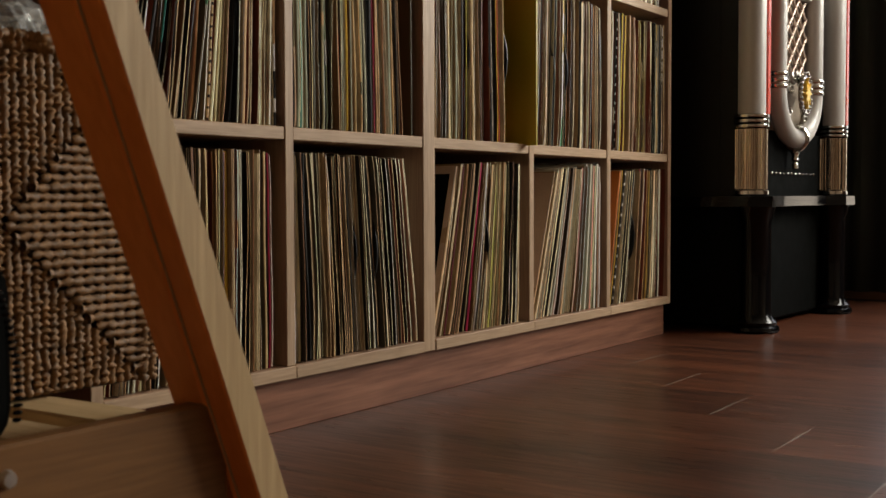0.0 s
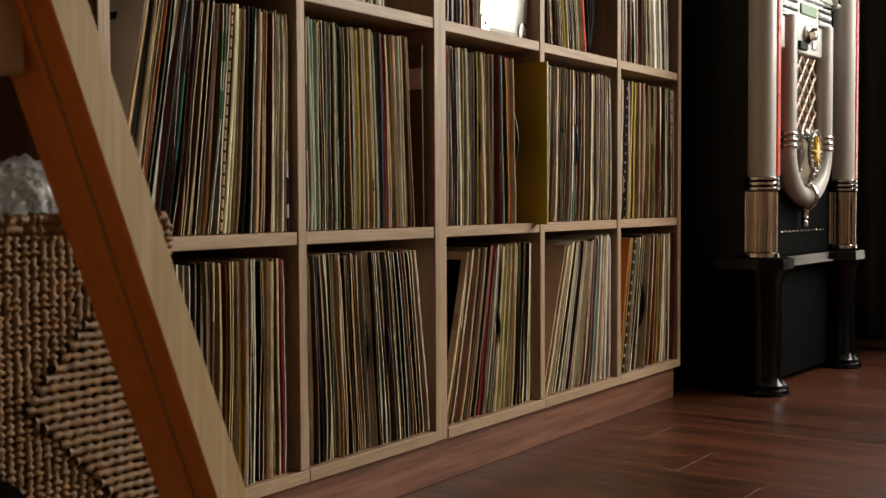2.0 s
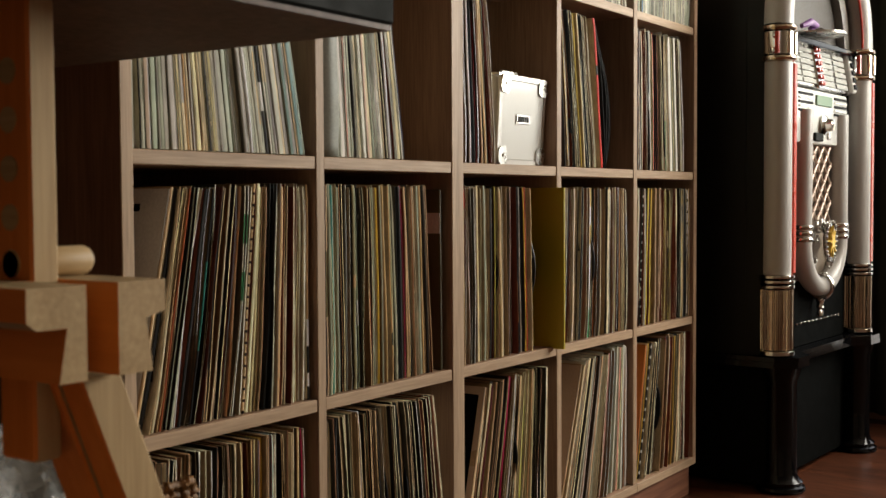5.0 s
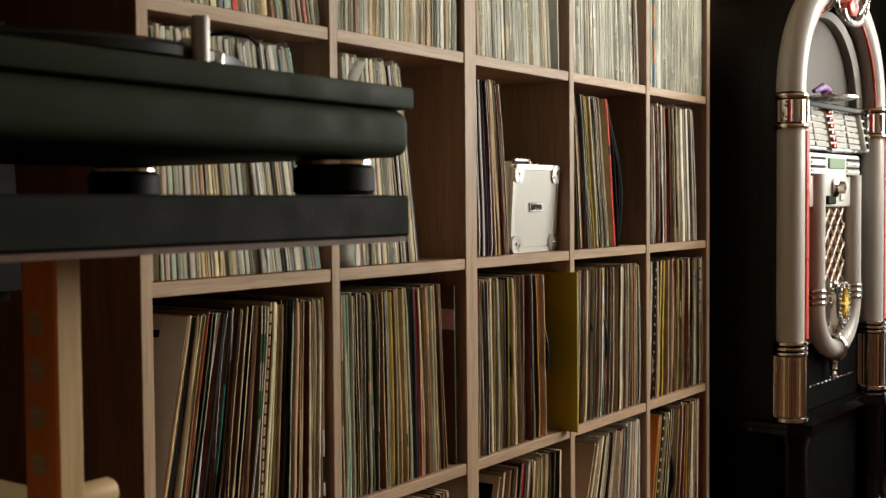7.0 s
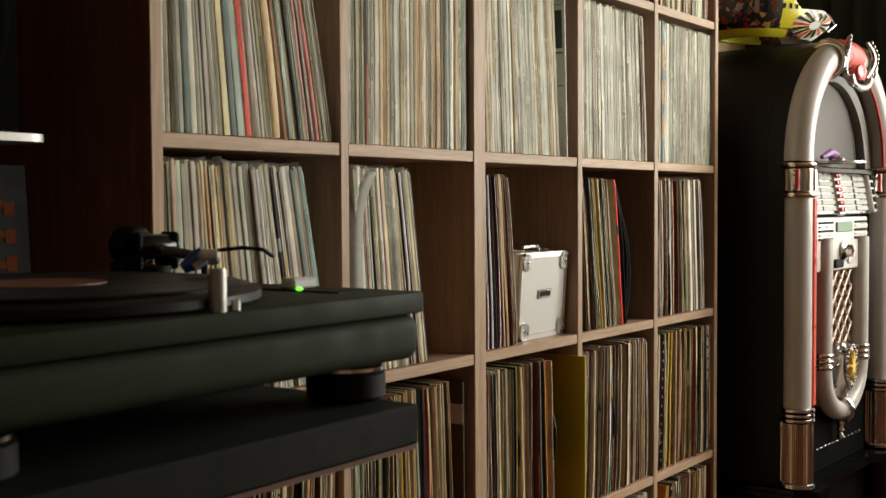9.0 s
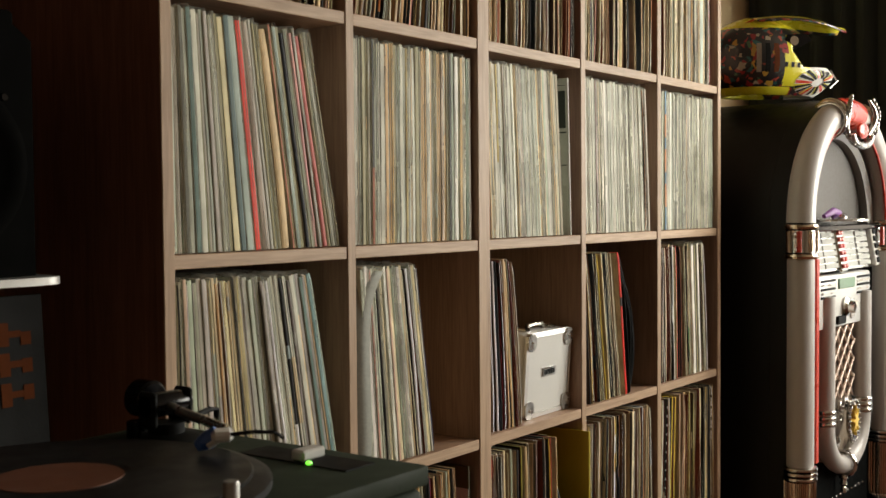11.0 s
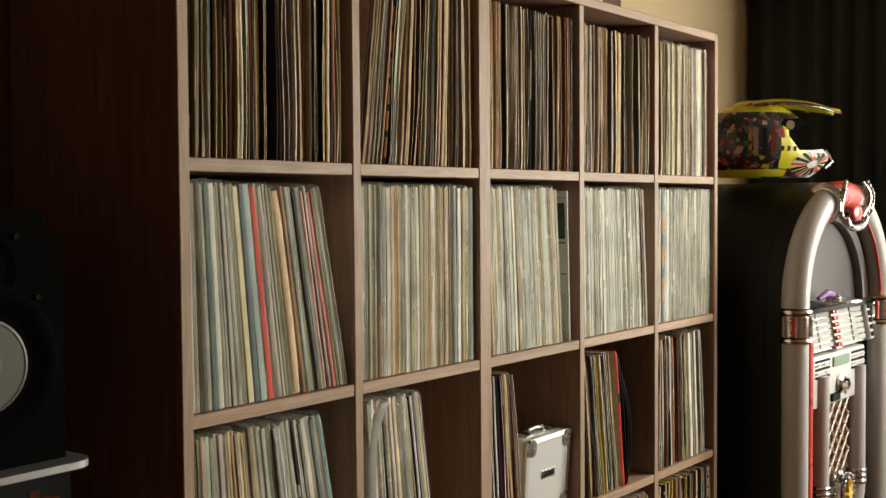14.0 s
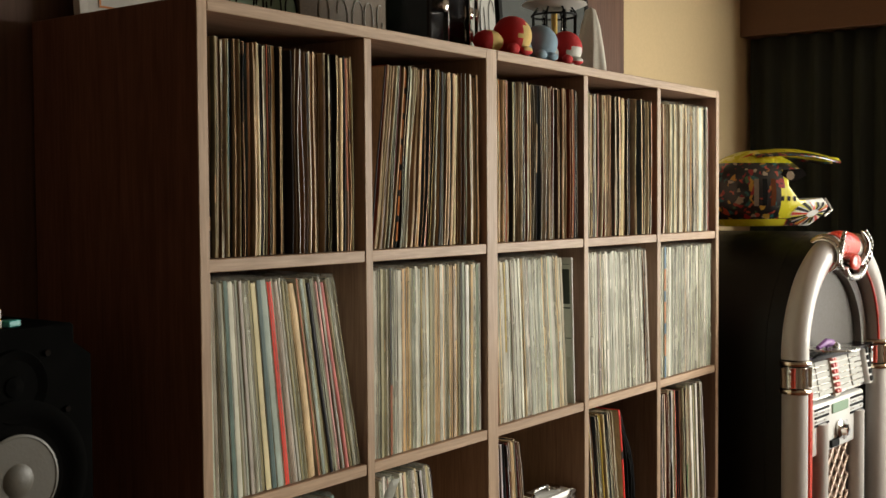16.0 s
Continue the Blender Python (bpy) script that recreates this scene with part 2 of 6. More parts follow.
M["chrome_warm"] = plain("warm_chrome", (0.62, 0.52, 0.41), 0.16, metal=1.0, var=0.05, bump=0.02)
M["lattice"] = plain("copper_lattice", (0.50, 0.37, 0.29), 0.5, metal=0.3, var=0.1)
M["dull_steel"] = plain("dull_steel", (0.34, 0.33, 0.31), 0.48, metal=0.8, var=0.08)
M["pale_alu"] = plain("pale_aluminium", (0.70, 0.69, 0.66), 0.45, metal=0.4, var=0.05)
M["steel"] = plain("brushed_steel", (0.62, 0.61, 0.58), 0.28, metal=1.0, var=0.06)
M["tube"] = plain("milky_tube", (0.44, 0.41, 0.375), 0.38, var=0.02, scale=6, bump=0.0, coat=0.1)
M["white"] = plain("white_enamel", (0.66, 0.655, 0.615), 0.36, var=0.03, scale=8, bump=0.05, coat=0.2)
M["paper"] = plain("white_paper", (0.60, 0.595, 0.55), 0.7, var=0.05, scale=20)
M["red"] = plain("red_plastic", (0.55, 0.045, 0.02), 0.3, bump=0.03, coat=0.3)
M["orange"] = plain("orange_card", (0.62, 0.22, 0.04), 0.5)
M["ochre"] = plain("yellow_card", (0.42, 0.33, 0.012), 0.42, var=0.06, scale=9, bump=0.1)
M["yellow"] = plain("yellow_lacquer", (0.66, 0.60, 0.03), 0.28, var=0.05, coat=0.4)
M["gold"] = plain("yellow_star", (0.8, 0.52, 0.06), 0.35)
M["teal"] = plain("teal_plastic", (0.03, 0.30, 0.28), 0.4)
M["print_orange"] = plain("dull_orange_print", (0.10, 0.028, 0.008), 0.9, spec=0.1)
# darker birch copy: shade under the table is put into its colour
M["birch_low"] = wood("shaded_birch_x", (0.15, 0.068, 0.022), (0.24, 0.115, 0.040), "x", 0.5, 2.0)
M["green_card"] = plain("green_board", (0.20, 0.30, 0.20), 0.6, var=0.1, scale=12)
M["cloudy"] = plain("cloudy_plastic", (0.20, 0.20, 0.16), 0.6, var=0.2, scale=14)
M["tan_card"] = plain("tan_card", (0.50, 0.40, 0.29), 0.6, var=0.12, scale=9)
M["brown_card"] = plain("brown_print", (0.22, 0.17, 0.12), 0.6, var=0.35, scale=9)
M["grey_card"] = plain("grey_print", (0.50, 0.49, 0.44), 0.6, var=0.2, scale=14)
M["olive_card"] = plain("olive_card", (0.07, 0.062, 0.022), 0.6, var=0.15, scale=14)
M["slate"] = plain("slate_board", (0.035, 0.042, 0.035), 0.6, var=0.2)
M["rope"] = plain("seagrass", (0.20, 0.098, 0.030), 0.6, var=0.8, scale=90, bump=0.6, fine=600)
M["rope_dark"] = plain("seagrass_core", (0.02, 0.011, 0.006), 0.95, var=0.3)
M["plush_red"] = plain("red_plush", (0.50, 0.018, 0.02), 0.9, var=0.2, scale=60, bump=0.8, fine=900)
M["plush_gold"] = plain("gold_plush", (0.58, 0.42, 0.14), 0.9, var=0.15, scale=60, bump=0.8, fine=900)
M["plush_blue"] = plain("blue_plush", (0.22, 0.32, 0.40), 0.9, var=0.15, scale=60, bump=0.8, fine=900)
M["cloth_white"] = plain("white_cloth", (0.62, 0.60, 0.52), 0.9, var=0.08, scale=30, bump=0.5)
M["grille"] = plain("smoked_backboard", (0.052, 0.043, 0.034), 0.6, var=0.2, scale=200)
M["purple"] = plain("purple_rubber", (0.20, 0.07, 0.27), 0.5)
M["cone"] = plain("pale_cone", (0.095, 0.088, 0.07), 0.5, var=0.04, bump=0.2)
M["blue"] = plain("blue_plastic", (0.04, 0.11, 0.36), 0.3)
M["title_paper"] = plain("title_paper", (0.42, 0.42, 0.38), 0.7, var=0.15, scale=120)
M["helmet_print"] = graffiti("helmet_print")
M["glass"] = glass("window_glass")
M["amber_glass"] = plain("amber_glass", (0.75, 0.5, 0.12), 0.2)
M["label_orange"] = plain("orange_label", (0.16, 0.055, 0.024), 0.5)
g, gnt, gn, gl_, gp = nodes_of("green_lamp")
gp.inputs["Emission Color"].default_value, gp.inputs["Emission Strength"].default_value = (0.2, 1, 0.05, 1), 1.6
M["lamp_green"] = g


# ---- geometry helpers ----
def mesh_of(name, bm, mats, smooth=None):
    me = bpy.data.meshes.new(name)
    bm.normal_update()
    bm.to_mesh(me)
    bm.free()
    for m in mats if isinstance(mats, (list, tuple)) else [mats]:
        me.materials.append(M[m])
    if smooth:
        for p in me.polygons:
            p.use_smooth = True
        me.set_sharp_from_angle(angle=radians(smooth))
    return me


def part(name, bm, mats, parent=None, label="", smooth=None, m=None):
    ob = new(name, mesh_of(name, bm, mats, smooth))
    ob.parent = parent
    if m is not None:
        ob.matrix_basis = m
    if label:
        ob["label"] = label
    return ob


def thing(name, label, category, group="", m=None):
    ob = new(name)
    if m is not None:
        ob.matrix_world = m
    return tagged(ob, label, category, group)


def box(bm, x0, x1, y0, y1, z0, z1, bevel=0.0, seg=1, mat=0):
    r = bmesh.ops.create_cube(bm, size=1.0)
    vs = r["verts"]
    for v in vs:
        v.co = Vector(((x0 + x1) / 2 + v.co.x * (x1 - x0), (y0 + y1) / 2 + v.co.y * (y1 - y0), (z0 + z1) / 2 + v.co.z * (z1 - z0)))
    fs = list({f for v in vs for f in v.link_faces})
    for f in fs:
        f.material_index = mat
    if bevel:
        es = list({e for v in vs for e in v.link_edges})
        bmesh.ops.bevel(bm, geom=es, offset=bevel, segments=seg, affect="EDGES", profile=0.5)
    return fs


def boxed(*a, **k):
    bm = bmesh.new()
    box(bm, *a, **k)
    return bm


def lathe(bm, prof, n=24, at=(0, 0, 0), axis="z", mat=0, arc=2 * math.pi, ribs=0, rib=0.0):
    """A turned body: prof is a list of (radius, height)."""
    full = abs(arc - 2 * math.pi) < 1e-6
    rings = []
    for r, h in prof:
        ring = []
        for i in range(n if full else n + 1):
            a = arc * i / n
            rr = r * (1 - (rib if ribs and int(a / (2 * math.pi) * ribs * 2 + 0.001) % 2 else 0))
            c = (rr * math.cos(a), rr * math.sin(a), h)
            c = {"z": c, "y": (c[0], c[2], c[1]), "x": (c[2], c[0], c[1])}[axis]
            ring.append(bm.verts.new(Vector(c) + Vector(at)))
        rings.append(ring)
    fs = []
    k = n if full else n
    for p, q in zip(rings, rings[1:]):
        for i in range(k):
            j = (i + 1) % n if full else i + 1
            fs.append(bm.faces.new((p[i], p[j], q[j], q[i])))
    if full:
        for ring in (rings[0], rings[-1]):
            if prof[0][0] > 1e-6 or ring is rings[-1]:
                try:
                    fs.append(bm.faces.new(ring))
                except ValueError:
                    pass
    for f in fs:
        f.material_index = mat
    bmesh.ops.recalc_face_normals(bm, faces=fs)
    return fs


def sweep(bm, pts, rad, n=10, closed=False, mat=0, flat=1.0, up=(0, 0, 1), caps=True):
    """A tube along points; rad is one radius or one a point; flat squeezes it along its second axis."""
    pts = [Vector(p) for p in pts]
    rads = rad if isinstance(rad, (list, tuple)) else [rad] * len(pts)
    rings, prev = [], None
    for i, p in enumerate(pts):
        a = pts[i - 1] if (i or closed) else pts[i]
        b = pts[(i + 1) % len(pts)] if (i + 1 < len(pts) or closed) else pts[i]
        d = (b - a).normalized()
        if prev is None:
            s = d.cross(Vector(up))
            if s.length < 1e-3:
                s = d.cross(Vector((1, 0, 0)))
            s.normalize()
        else:
            s = (prev - d * prev.dot(d)).normalized()
        prev = s
        t = d.cross(s)
        rings.append([bm.verts.new(p + (s * math.cos(2 * math.pi * k / n) + t * flat * math.sin(2 * math.pi * k / n)) * rads[i]) for k in range(n)])
    fs = []
    pairs = list(zip(rings, rings[1:])) + ([(rings[-1], rings[0])] if closed else [])
    for p, q in pairs:
        for k in range(n):
            fs.append(bm.faces.new((p[k], p[(k + 1) % n], q[(k + 1) % n], q[k])))
    if not closed and caps:
        fs += [bm.faces.new(rings[0]), bm.faces.new(rings[-1])]
    for f in fs:
        f.material_index = mat
    bmesh.ops.recalc_face_normals(bm, faces=fs)
    return fs


def plate(bm, outline, d0, d1, axis="y", mat=0):
    """A flat outline of (a, b) pairs, given thickness along an axis from d0 to d1."""
    def c(a, b, d):
        return {"y": (a, d, b), "z": (a, b, d), "x": (d, a, b)}[axis]
    lo = [bm.verts.new(c(a, b, d0)) for a, b in outline]
    hi = [bm.verts.new(c(a, b, d1)) for a, b in outline]
    n = len(outline)
    fs = [bm.faces.new(lo), bm.faces.new(hi)] + [bm.faces.new((lo[i], lo[(i + 1) % n], hi[(i + 1) % n], hi[i])) for i in range(n)]
    for f in fs:
        f.material_index = mat
    bmesh.ops.recalc_face_normals(bm, faces=fs)
    return fs


def blob(bm, at, r, scale=(1, 1, 1), u=14, v=9, mat=0, wob=0.0):
    res = bmesh.ops.create_uvsphere(bm, u_segments=u, v_segments=v, radius=r)
    for w in res["verts"]:
        k = 1 + wob * noise.noise(w.co * (3 / r)) if wob else 1
        w.co = Vector((w.co.x * scale[0] * k, w.co.y * scale[1] * k, w.co.z * scale[2] * k)) + Vector(at)
    for f in {f for w in res["verts"] for f in w.link_faces}:
        f.material_index = mat


def rounded(w, h, r, n=5, cx=0.0, cz=0.0):
    out = []
    for sx, sz, a0 in ((1, 1, 0), (-1, 1, 90), (-1, -1, 180), (1, -1, 270)):
        for i in range(n + 1):
            a = radians(a0 + 90 * i / n)
            out.append((cx + sx * (w / 2 - r) + r * math.cos(a), cz + sz * (h / 2 - r) + r * math.sin(a)))
    return out


# ---- setting: floor, walls, ceiling, curtain ----
def structure(name, bm, mats, label, smooth=None):
    ob = part(name, bm, mats, None, "", smooth)
    return tagged(ob, label, name.rstrip("_0123456789"), "", "structure")


floor = structure("floor", boxed(ROOM_X0 - 0.1, ROOM_X1 + 0.1, ROOM_Y0 - 0.1, ROOM_Y1 + 0.1, -0.08, -0.004), "gap", "dark brown wood laminate plank floor")
structure("wall_south", boxed(ROOM_X0 - 0.1, ROOM_X1 + 0.12, ROOM_Y0 - 0.12, ROOM_Y0, 0, ROOM_Z), "wall_tan", "plain tan painted wall behind the viewer")
structure("wall_west", boxed(ROOM_X0 - 0.12, ROOM_X0, ROOM_Y0, ROOM_Y1, 0, ROOM_Z), "wall_tan", "plain tan painted wall")
structure("wall_north", boxed(ROOM_X0 - 0.1, ROOM_X1 + 0.12, ROOM_Y1, ROOM_Y1 + 0.12, 0, ROOM_Z), "wall", "cream painted wall behind the record shelf")
structure("ceiling", boxed(ROOM_X0 - 0.1, ROOM_X1 + 0.12, ROOM_Y0 - 0.1, ROOM_Y1 + 0.1, ROOM_Z, ROOM_Z + 0.1), "ceiling", "plain pale painted ceiling")
bm = bmesh.new()
for y0, y1, z0, z1 in ((ROOM_Y0, WIN[0], 0, ROOM_Z), (WIN[1], DOOR[0], 0, ROOM_Z), (DOOR[1], ROOM_Y1, 0, ROOM_Z), (DOOR[0], DOOR[1], 0, DOOR[2]), (DOOR[0], DOOR[1], DOOR[3], ROOM_Z), (WIN[0], WIN[1], 0, WIN[2]), (WIN[0], WIN[1], WIN[3], ROOM_Z)):
    box(bm, ROOM_X1, ROOM_X1 + 0.14, y0, y1, z0, z1)
structure("wall_east", bm, "wall_brown", "brown painted wall with a window opening")
structure("soffit", boxed(2.905, ROOM_X1 - 0.001, ROOM_Y0 + 0.01, ROOM_Y1 - 0.002, 2.19, ROOM_Z - 0.002), "wall_brown", "brown painted box above the curtain")
structure("wall_panel", boxed(ROOM_X0 + 0.01, 1.985, 0.392, ROOM_Y1 - 0.002, 0.0, ROOM_Z - 0.004), "panelling", "dark brown wood panelling behind the shelf")
bm = bmesh.new()
for y0, y1, z0, z1 in ((WIN[0], WIN[1], WIN[2], WIN[2] + 0.05), (WIN[0], WIN[1], WIN[3] - 0.05, WIN[3]), (WIN[0], WIN[0] + 0.05, WIN[2] + 0.05, WIN[3] - 0.05),
                       (WIN[1] - 0.05, WIN[1], WIN[2] + 0.05, WIN[3] - 0.05), ((WIN[0] + WIN[1]) / 2 - 0.02, (WIN[0] + WIN[1]) / 2 + 0.02, WIN[2] + 0.05, WIN[3] - 0.05)):
    box(bm, ROOM_X1 + 0.03, ROOM_X1 + 0.07, y0, y1, z0, z1)
structure("window_1", bm, "white", "white framed window that lets the daylight in")


bm = bmesh.new()
for y0, y1, z0, z1 in ((DOOR[0], DOOR[1], DOOR[2], DOOR[2] + 0.04), (DOOR[0], DOOR[1], DOOR[3] - 0.04, DOOR[3]), (DOOR[0], DOOR[0] + 0.04, DOOR[2] + 0.04, DOOR[3] - 0.04),
                       (DOOR[1] - 0.04, DOOR[1], DOOR[2] + 0.04, DOOR[3] - 0.04)):
    box(bm, ROOM_X1 + 0.03, ROOM_X1 + 0.07, y0, y1, z0, z1)
structure("window_2", bm, "white", "narrow white framed window beside the curtain")


def curtain(name, y0, y1, x, label):
    bm, rows = bmesh.new(), 7
    n = int((y1 - y0) / 0.012)
    grid = []
    for j in range(rows + 1):
        z = 0.03 + (2.185 - 0.03) * j / rows
        row = []
        for i in range(n + 1):
            y = y0 + (y1 - y0) * i / n
            w = 0.022 * math.sin(y * 74 + 1.3 * math.sin(y * 9)) + 0.012 * noise.noise((y * 6, z * 0.8, 3.0))
            row.append(bm.verts.new((x + w * (0.75 + 0.35 * (1 - j / rows)), y, z)))
        grid.append(row)
    for a, b in zip(grid, grid[1:]):
        for i in range(n):
            bm.faces.new((a[i], a[i + 1], b[i + 1], b[i]))
    ob = part(name, bm, "curtain", None, "", 60)
    ob.modifiers.new("thick", "SOLIDIFY").thickness = 0.002
    return tagged(ob, label, "curtain")


curtain("curtain", -0.262, 0.385, 2.955, "dark grey pleated floor-length curtain hanging from the soffit")

# ---- record shelf ----
CELL_L = [-0.008, 0.350, 0.721, 1.074, 1.427]
CELL_R = [0.331, 0.685, 1.055, 1.408, 1.753]
CELL_B = [0.096, 0.449, 0.806, 1.161, 1.516]
CELL_T = [0.430, 0.787, 1.142, 1.497, 1.865]
SHELF_D, SHELF_TOP = 0.385, 1.885
shelf = thing("record_shelf", "large pale oak cube shelf, five by five compartments packed with records", "shelf")


def board(name, x0, x1, y0, y1, z0, z1, mats, label=""):
    """A board whose front edge carries the paler edge band."""
    bm = boxed(x0, x1, y0, y1, z0, z1, bevel=0.0012)
    bm.normal_update()
    for f in bm.faces:
        f.material_index = 1 if f.normal.y < -0.5 else 0
    return part(name, bm, mats, shelf, label)


# west panel: its outer face is darker and redder than the oak inside
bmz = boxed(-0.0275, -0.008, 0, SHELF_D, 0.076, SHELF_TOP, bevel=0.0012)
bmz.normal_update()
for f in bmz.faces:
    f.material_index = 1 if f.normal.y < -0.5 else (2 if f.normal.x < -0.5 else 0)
part("side_panel", bmz, ["oak_z", "edge_z", "outer_red_brown"], shelf, "side panel with a dark red-brown outer face")
board("side_panel", 1.753, 1.772, 0, SHELF_D, 0.076, SHELF_TOP, ["oak_z", "edge_z"])
for i in range(4):
    board("divider", CELL_R[i], CELL_L[i + 1], 0.001, SHELF_D - 0.008, 0.096 if i != 1 else 0.0768, 1.865 if i != 1 else SHELF_TOP, ["oak_z", "edge_z"])
for c in range(5):
    board("bottom_board", CELL_L[c], CELL_R[c] + (0 if c in (1, 4) else CELL_L[c + 1] - CELL_R[c]), -0.001, SHELF_D - 0.009, 0.0765, 0.0955, ["oak_x", "edge_x"])
    for r in range(4):
        board("shelf_board", CELL_L[c], CELL_R[c], 0.0025, SHELF_D - 0.009, CELL_T[r], CELL_B[r + 1], ["oak_x", "edge_x"])
board("top_board", CELL_L[0], CELL_R[1], 0, SHELF_D - 0.001, 1.8655, SHELF_TOP - 0.0005, ["oak_x", "edge_x"])
board("top_board", CELL_L[2], CELL_R[4], 0, SHELF_D - 0.001, 1.8655, SHELF_TOP - 0.0005, ["oak_x", "edge_x"])
part("back_panel", boxed(-0.007, 1.752, SHELF_D - 0.0075, SHELF_D - 0.0005, 0.097, 1.864), "back", shelf)
part("plinth", boxed(-0.012, 1.757, 0.012, 0.36, 0.0, 0.0765, bevel=0.001), "plinth", shelf, "reddish brown oak plinth")

# ---- records ----
CREAM, BEIGE, TAN, BROWN, DARK = (0.78, 0.64, 0.42), (0.70, 0.51, 0.29), (0.58, 0.37, 0.18), (0.24, 0.12, 0.055), (0.016, 0.015, 0.014)
OLIVE, SAGE, TEAL, YELLOW, RED = (0.27, 0.245, 0.13), (0.28, 0.30, 0.215), (0.03, 0.18, 0.14), (0.62, 0.42, 0.06), (0.42, 0.045, 0.03)
ORANGE, SKY, WHITE, PINK, GREY = (0.55, 0.20, 0.06), (0.34, 0.42, 0.41), (0.78, 0.775, 0.74), (0.52, 0.24, 0.20), (0.42, 0.41, 0.36)
MILK, MINT, LILAC, NAVY, CRIMSON = (0.58, 0.58, 0.535), (0.44, 0.48, 0.42), (0.45, 0.41, 0.41), (0.03, 0.035, 0.09), (0.30, 0.012, 0.05)
RUST, BLUE, GREEN, STEELB = (0.33, 0.09, 0.035), (0.06, 0.16, 0.30), (0.04, 0.25, 0.08), (0.13, 0.21, 0.21)
PAPER_IN = (0.58, 0.45, 0.28)


class Heap:
    """Vertices, faces, colours and materials gathered for one mesh; a colour for each face."""

    def __init__(self):
        self.v, self.f, self.c, self.m = [], [], [], []

    def face(self, idx, col, mat):
        self.f.append(tuple(idx)), self.c.append(col), self.m.append(mat)

    def make(self, name):
        me = bpy.data.meshes.new(name)
        me.from_pydata(self.v, [], self.f)
        for k in ("card", "wrap", "film", "vinyl"):
            me.materials.append(M[k])
        a = me.attributes.new("tint", "FLOAT_COLOR", "FACE")
        a.data.foreach_set("color", np.array([(*c, 1.0) for c in self.c], dtype=np.float32).ravel())
        me.polygons.foreach_set("material_index", self.m)
        me.update()
        return new(name, me)


COVERS = [(0.05, 0.04, 0.03), (0.02, 0.018, 0.016), (0.24, 0.14, 0.07), (0.12, 0.11, 0.08), (0.34, 0.24, 0.14), (0.05, 0.07, 0.09), (0.20, 0.05, 0.03), (0.52, 0.42, 0.28),
          (0.60, 0.52, 0.38), (0.40, 0.30, 0.18)]


def milky(c):
    """The colour of a sleeve seen through its cloudy plastic cover."""
    return tuple(v * k + a for v, k, a in zip(c, (0.88, 0.87, 0.765), (0.03, 0.03, 0.026)))


def sleeve(hp, x, zb, y, th, h, tilt, col, kind, rnd, depth=0.312, bands=(), sway=0.0):
    """One record sleeve: a folded spine, an open mouth, or a card in a clear wrap; it leans by tilt degrees about its foot.
    The printed covers on its two sides have colours of their own."""
    t, mat, side = th, (1 if kind == "wrap" else 0), (rnd.choice((MILK, WHITE, MINT)) if kind == "wrap" else rnd.choice(COVERS))
    pale = tuple(min(0.8, v * 1.25 + 0.04) for v in col)
    if kind == "open":
        a, j = min(0.0012, t * 0.32), rnd.uniform(-0.004, 0.005)
        inner, rec = rnd.choices(((tuple(v * 0.8 for v in PAPER_IN), rnd.uniform(0.002, 0.006)), (DARK, rnd.uniform(0.010, 0.03))), (5, 4))[0]
        sec = [(0, depth), (0, 0), (a, 0), (a, rec), (t - a, rec), (t - a, j), (t, j), (t, depth)]
        tone = [side, col, side, inner, side, pale, side, side]
    elif kind == "spine":
        b = min(0.0016, t * 0.4)
        sec = [(0, depth), (0, b), (t * 0.22, b * 0.25), (t * 0.5, 0), (t * 0.78, b * 0.25), (t, b), (t, depth)]
        tone = [side, col, col, col, col, side, side]
    else:
        sec = [(0, depth), (0, 0.0004), (t * 0.2, 0), (t * 0.80, 0), (t, 0.0004), (t, depth)]
        col, bands = milky(col), [(lo, hi, milky(bc)) for lo, hi, bc in bands]
        k = rnd.uniform(0.82, 1.05)
        tone = [milky(side), tuple(v * k for v in col), col, tuple(v * (2 - k) for v in col), milky(side), milky(side)]
    lev = 7 if not bands else (16 if len(bands) < 6 else len(bands) * 2)
    own = {k for k, c in enumerate(tone) if c is col or c is pale or (kind == "wrap" and k in (1, 2, 3))}
    ct, st = math.cos(radians(tilt)), math.sin(radians(tilt))
    base, ph, ph2, n = len(hp.v), rnd.uniform(0, 6.3), rnd.uniform(0, 6.3), len(sec)
    for i in range(lev + 1):
        u = i / lev
        wob = (sway * math.sin(u * 5.2 + ph) + 0.0004 * math.sin(u * 11 + ph2)) * (0.4 if kind == "wrap" else 1)
        dent = (0.0012 * math.sin(u * 3.1 + ph2) + (0.002 if i in (0, lev) else 0) * rnd.random()) * (0.3 if kind == "wrap" else 1)
        for k, (sx, sy) in enumerate(sec):
            gape = sway * 0.9 * math.sin(u * 4.0 + ph2) if kind == "open" and k in (5, 6) else 0.0
            lx, lz = sx + wob * (1 - sy / depth) + gape, u * h
            hp.v.append((x + lx * ct + lz * st, y + sy + dent * (1 - sy / depth), zb + lz * ct - (lx * st if tilt < 0 else (lx - t) * st)))
    for i in range(lev):
        u, cc = (i + 0.5) / lev, None
        for lo, hi, bc in bands:
            if lo <= u <= hi:
                cc = bc
        for k in range(n):
            p, q = base + i * n + k, base + i * n + (k + 1) % n
            hp.face((p, q, q + n, p + n), cc if cc and k in own else tone[k], mat)
    for i, rev in ((0, True), (lev, False)):
        ring = [base + i * n + k for k in range(n)]
        if kind == "open":
            quads = [[ring[0], ring[1], ring[2], ring[3]], [ring[4], ring[5], ring[6], ring[7]], [ring[0], ring[3], ring[4], ring[7]]]
        else:
            quads = [ring]
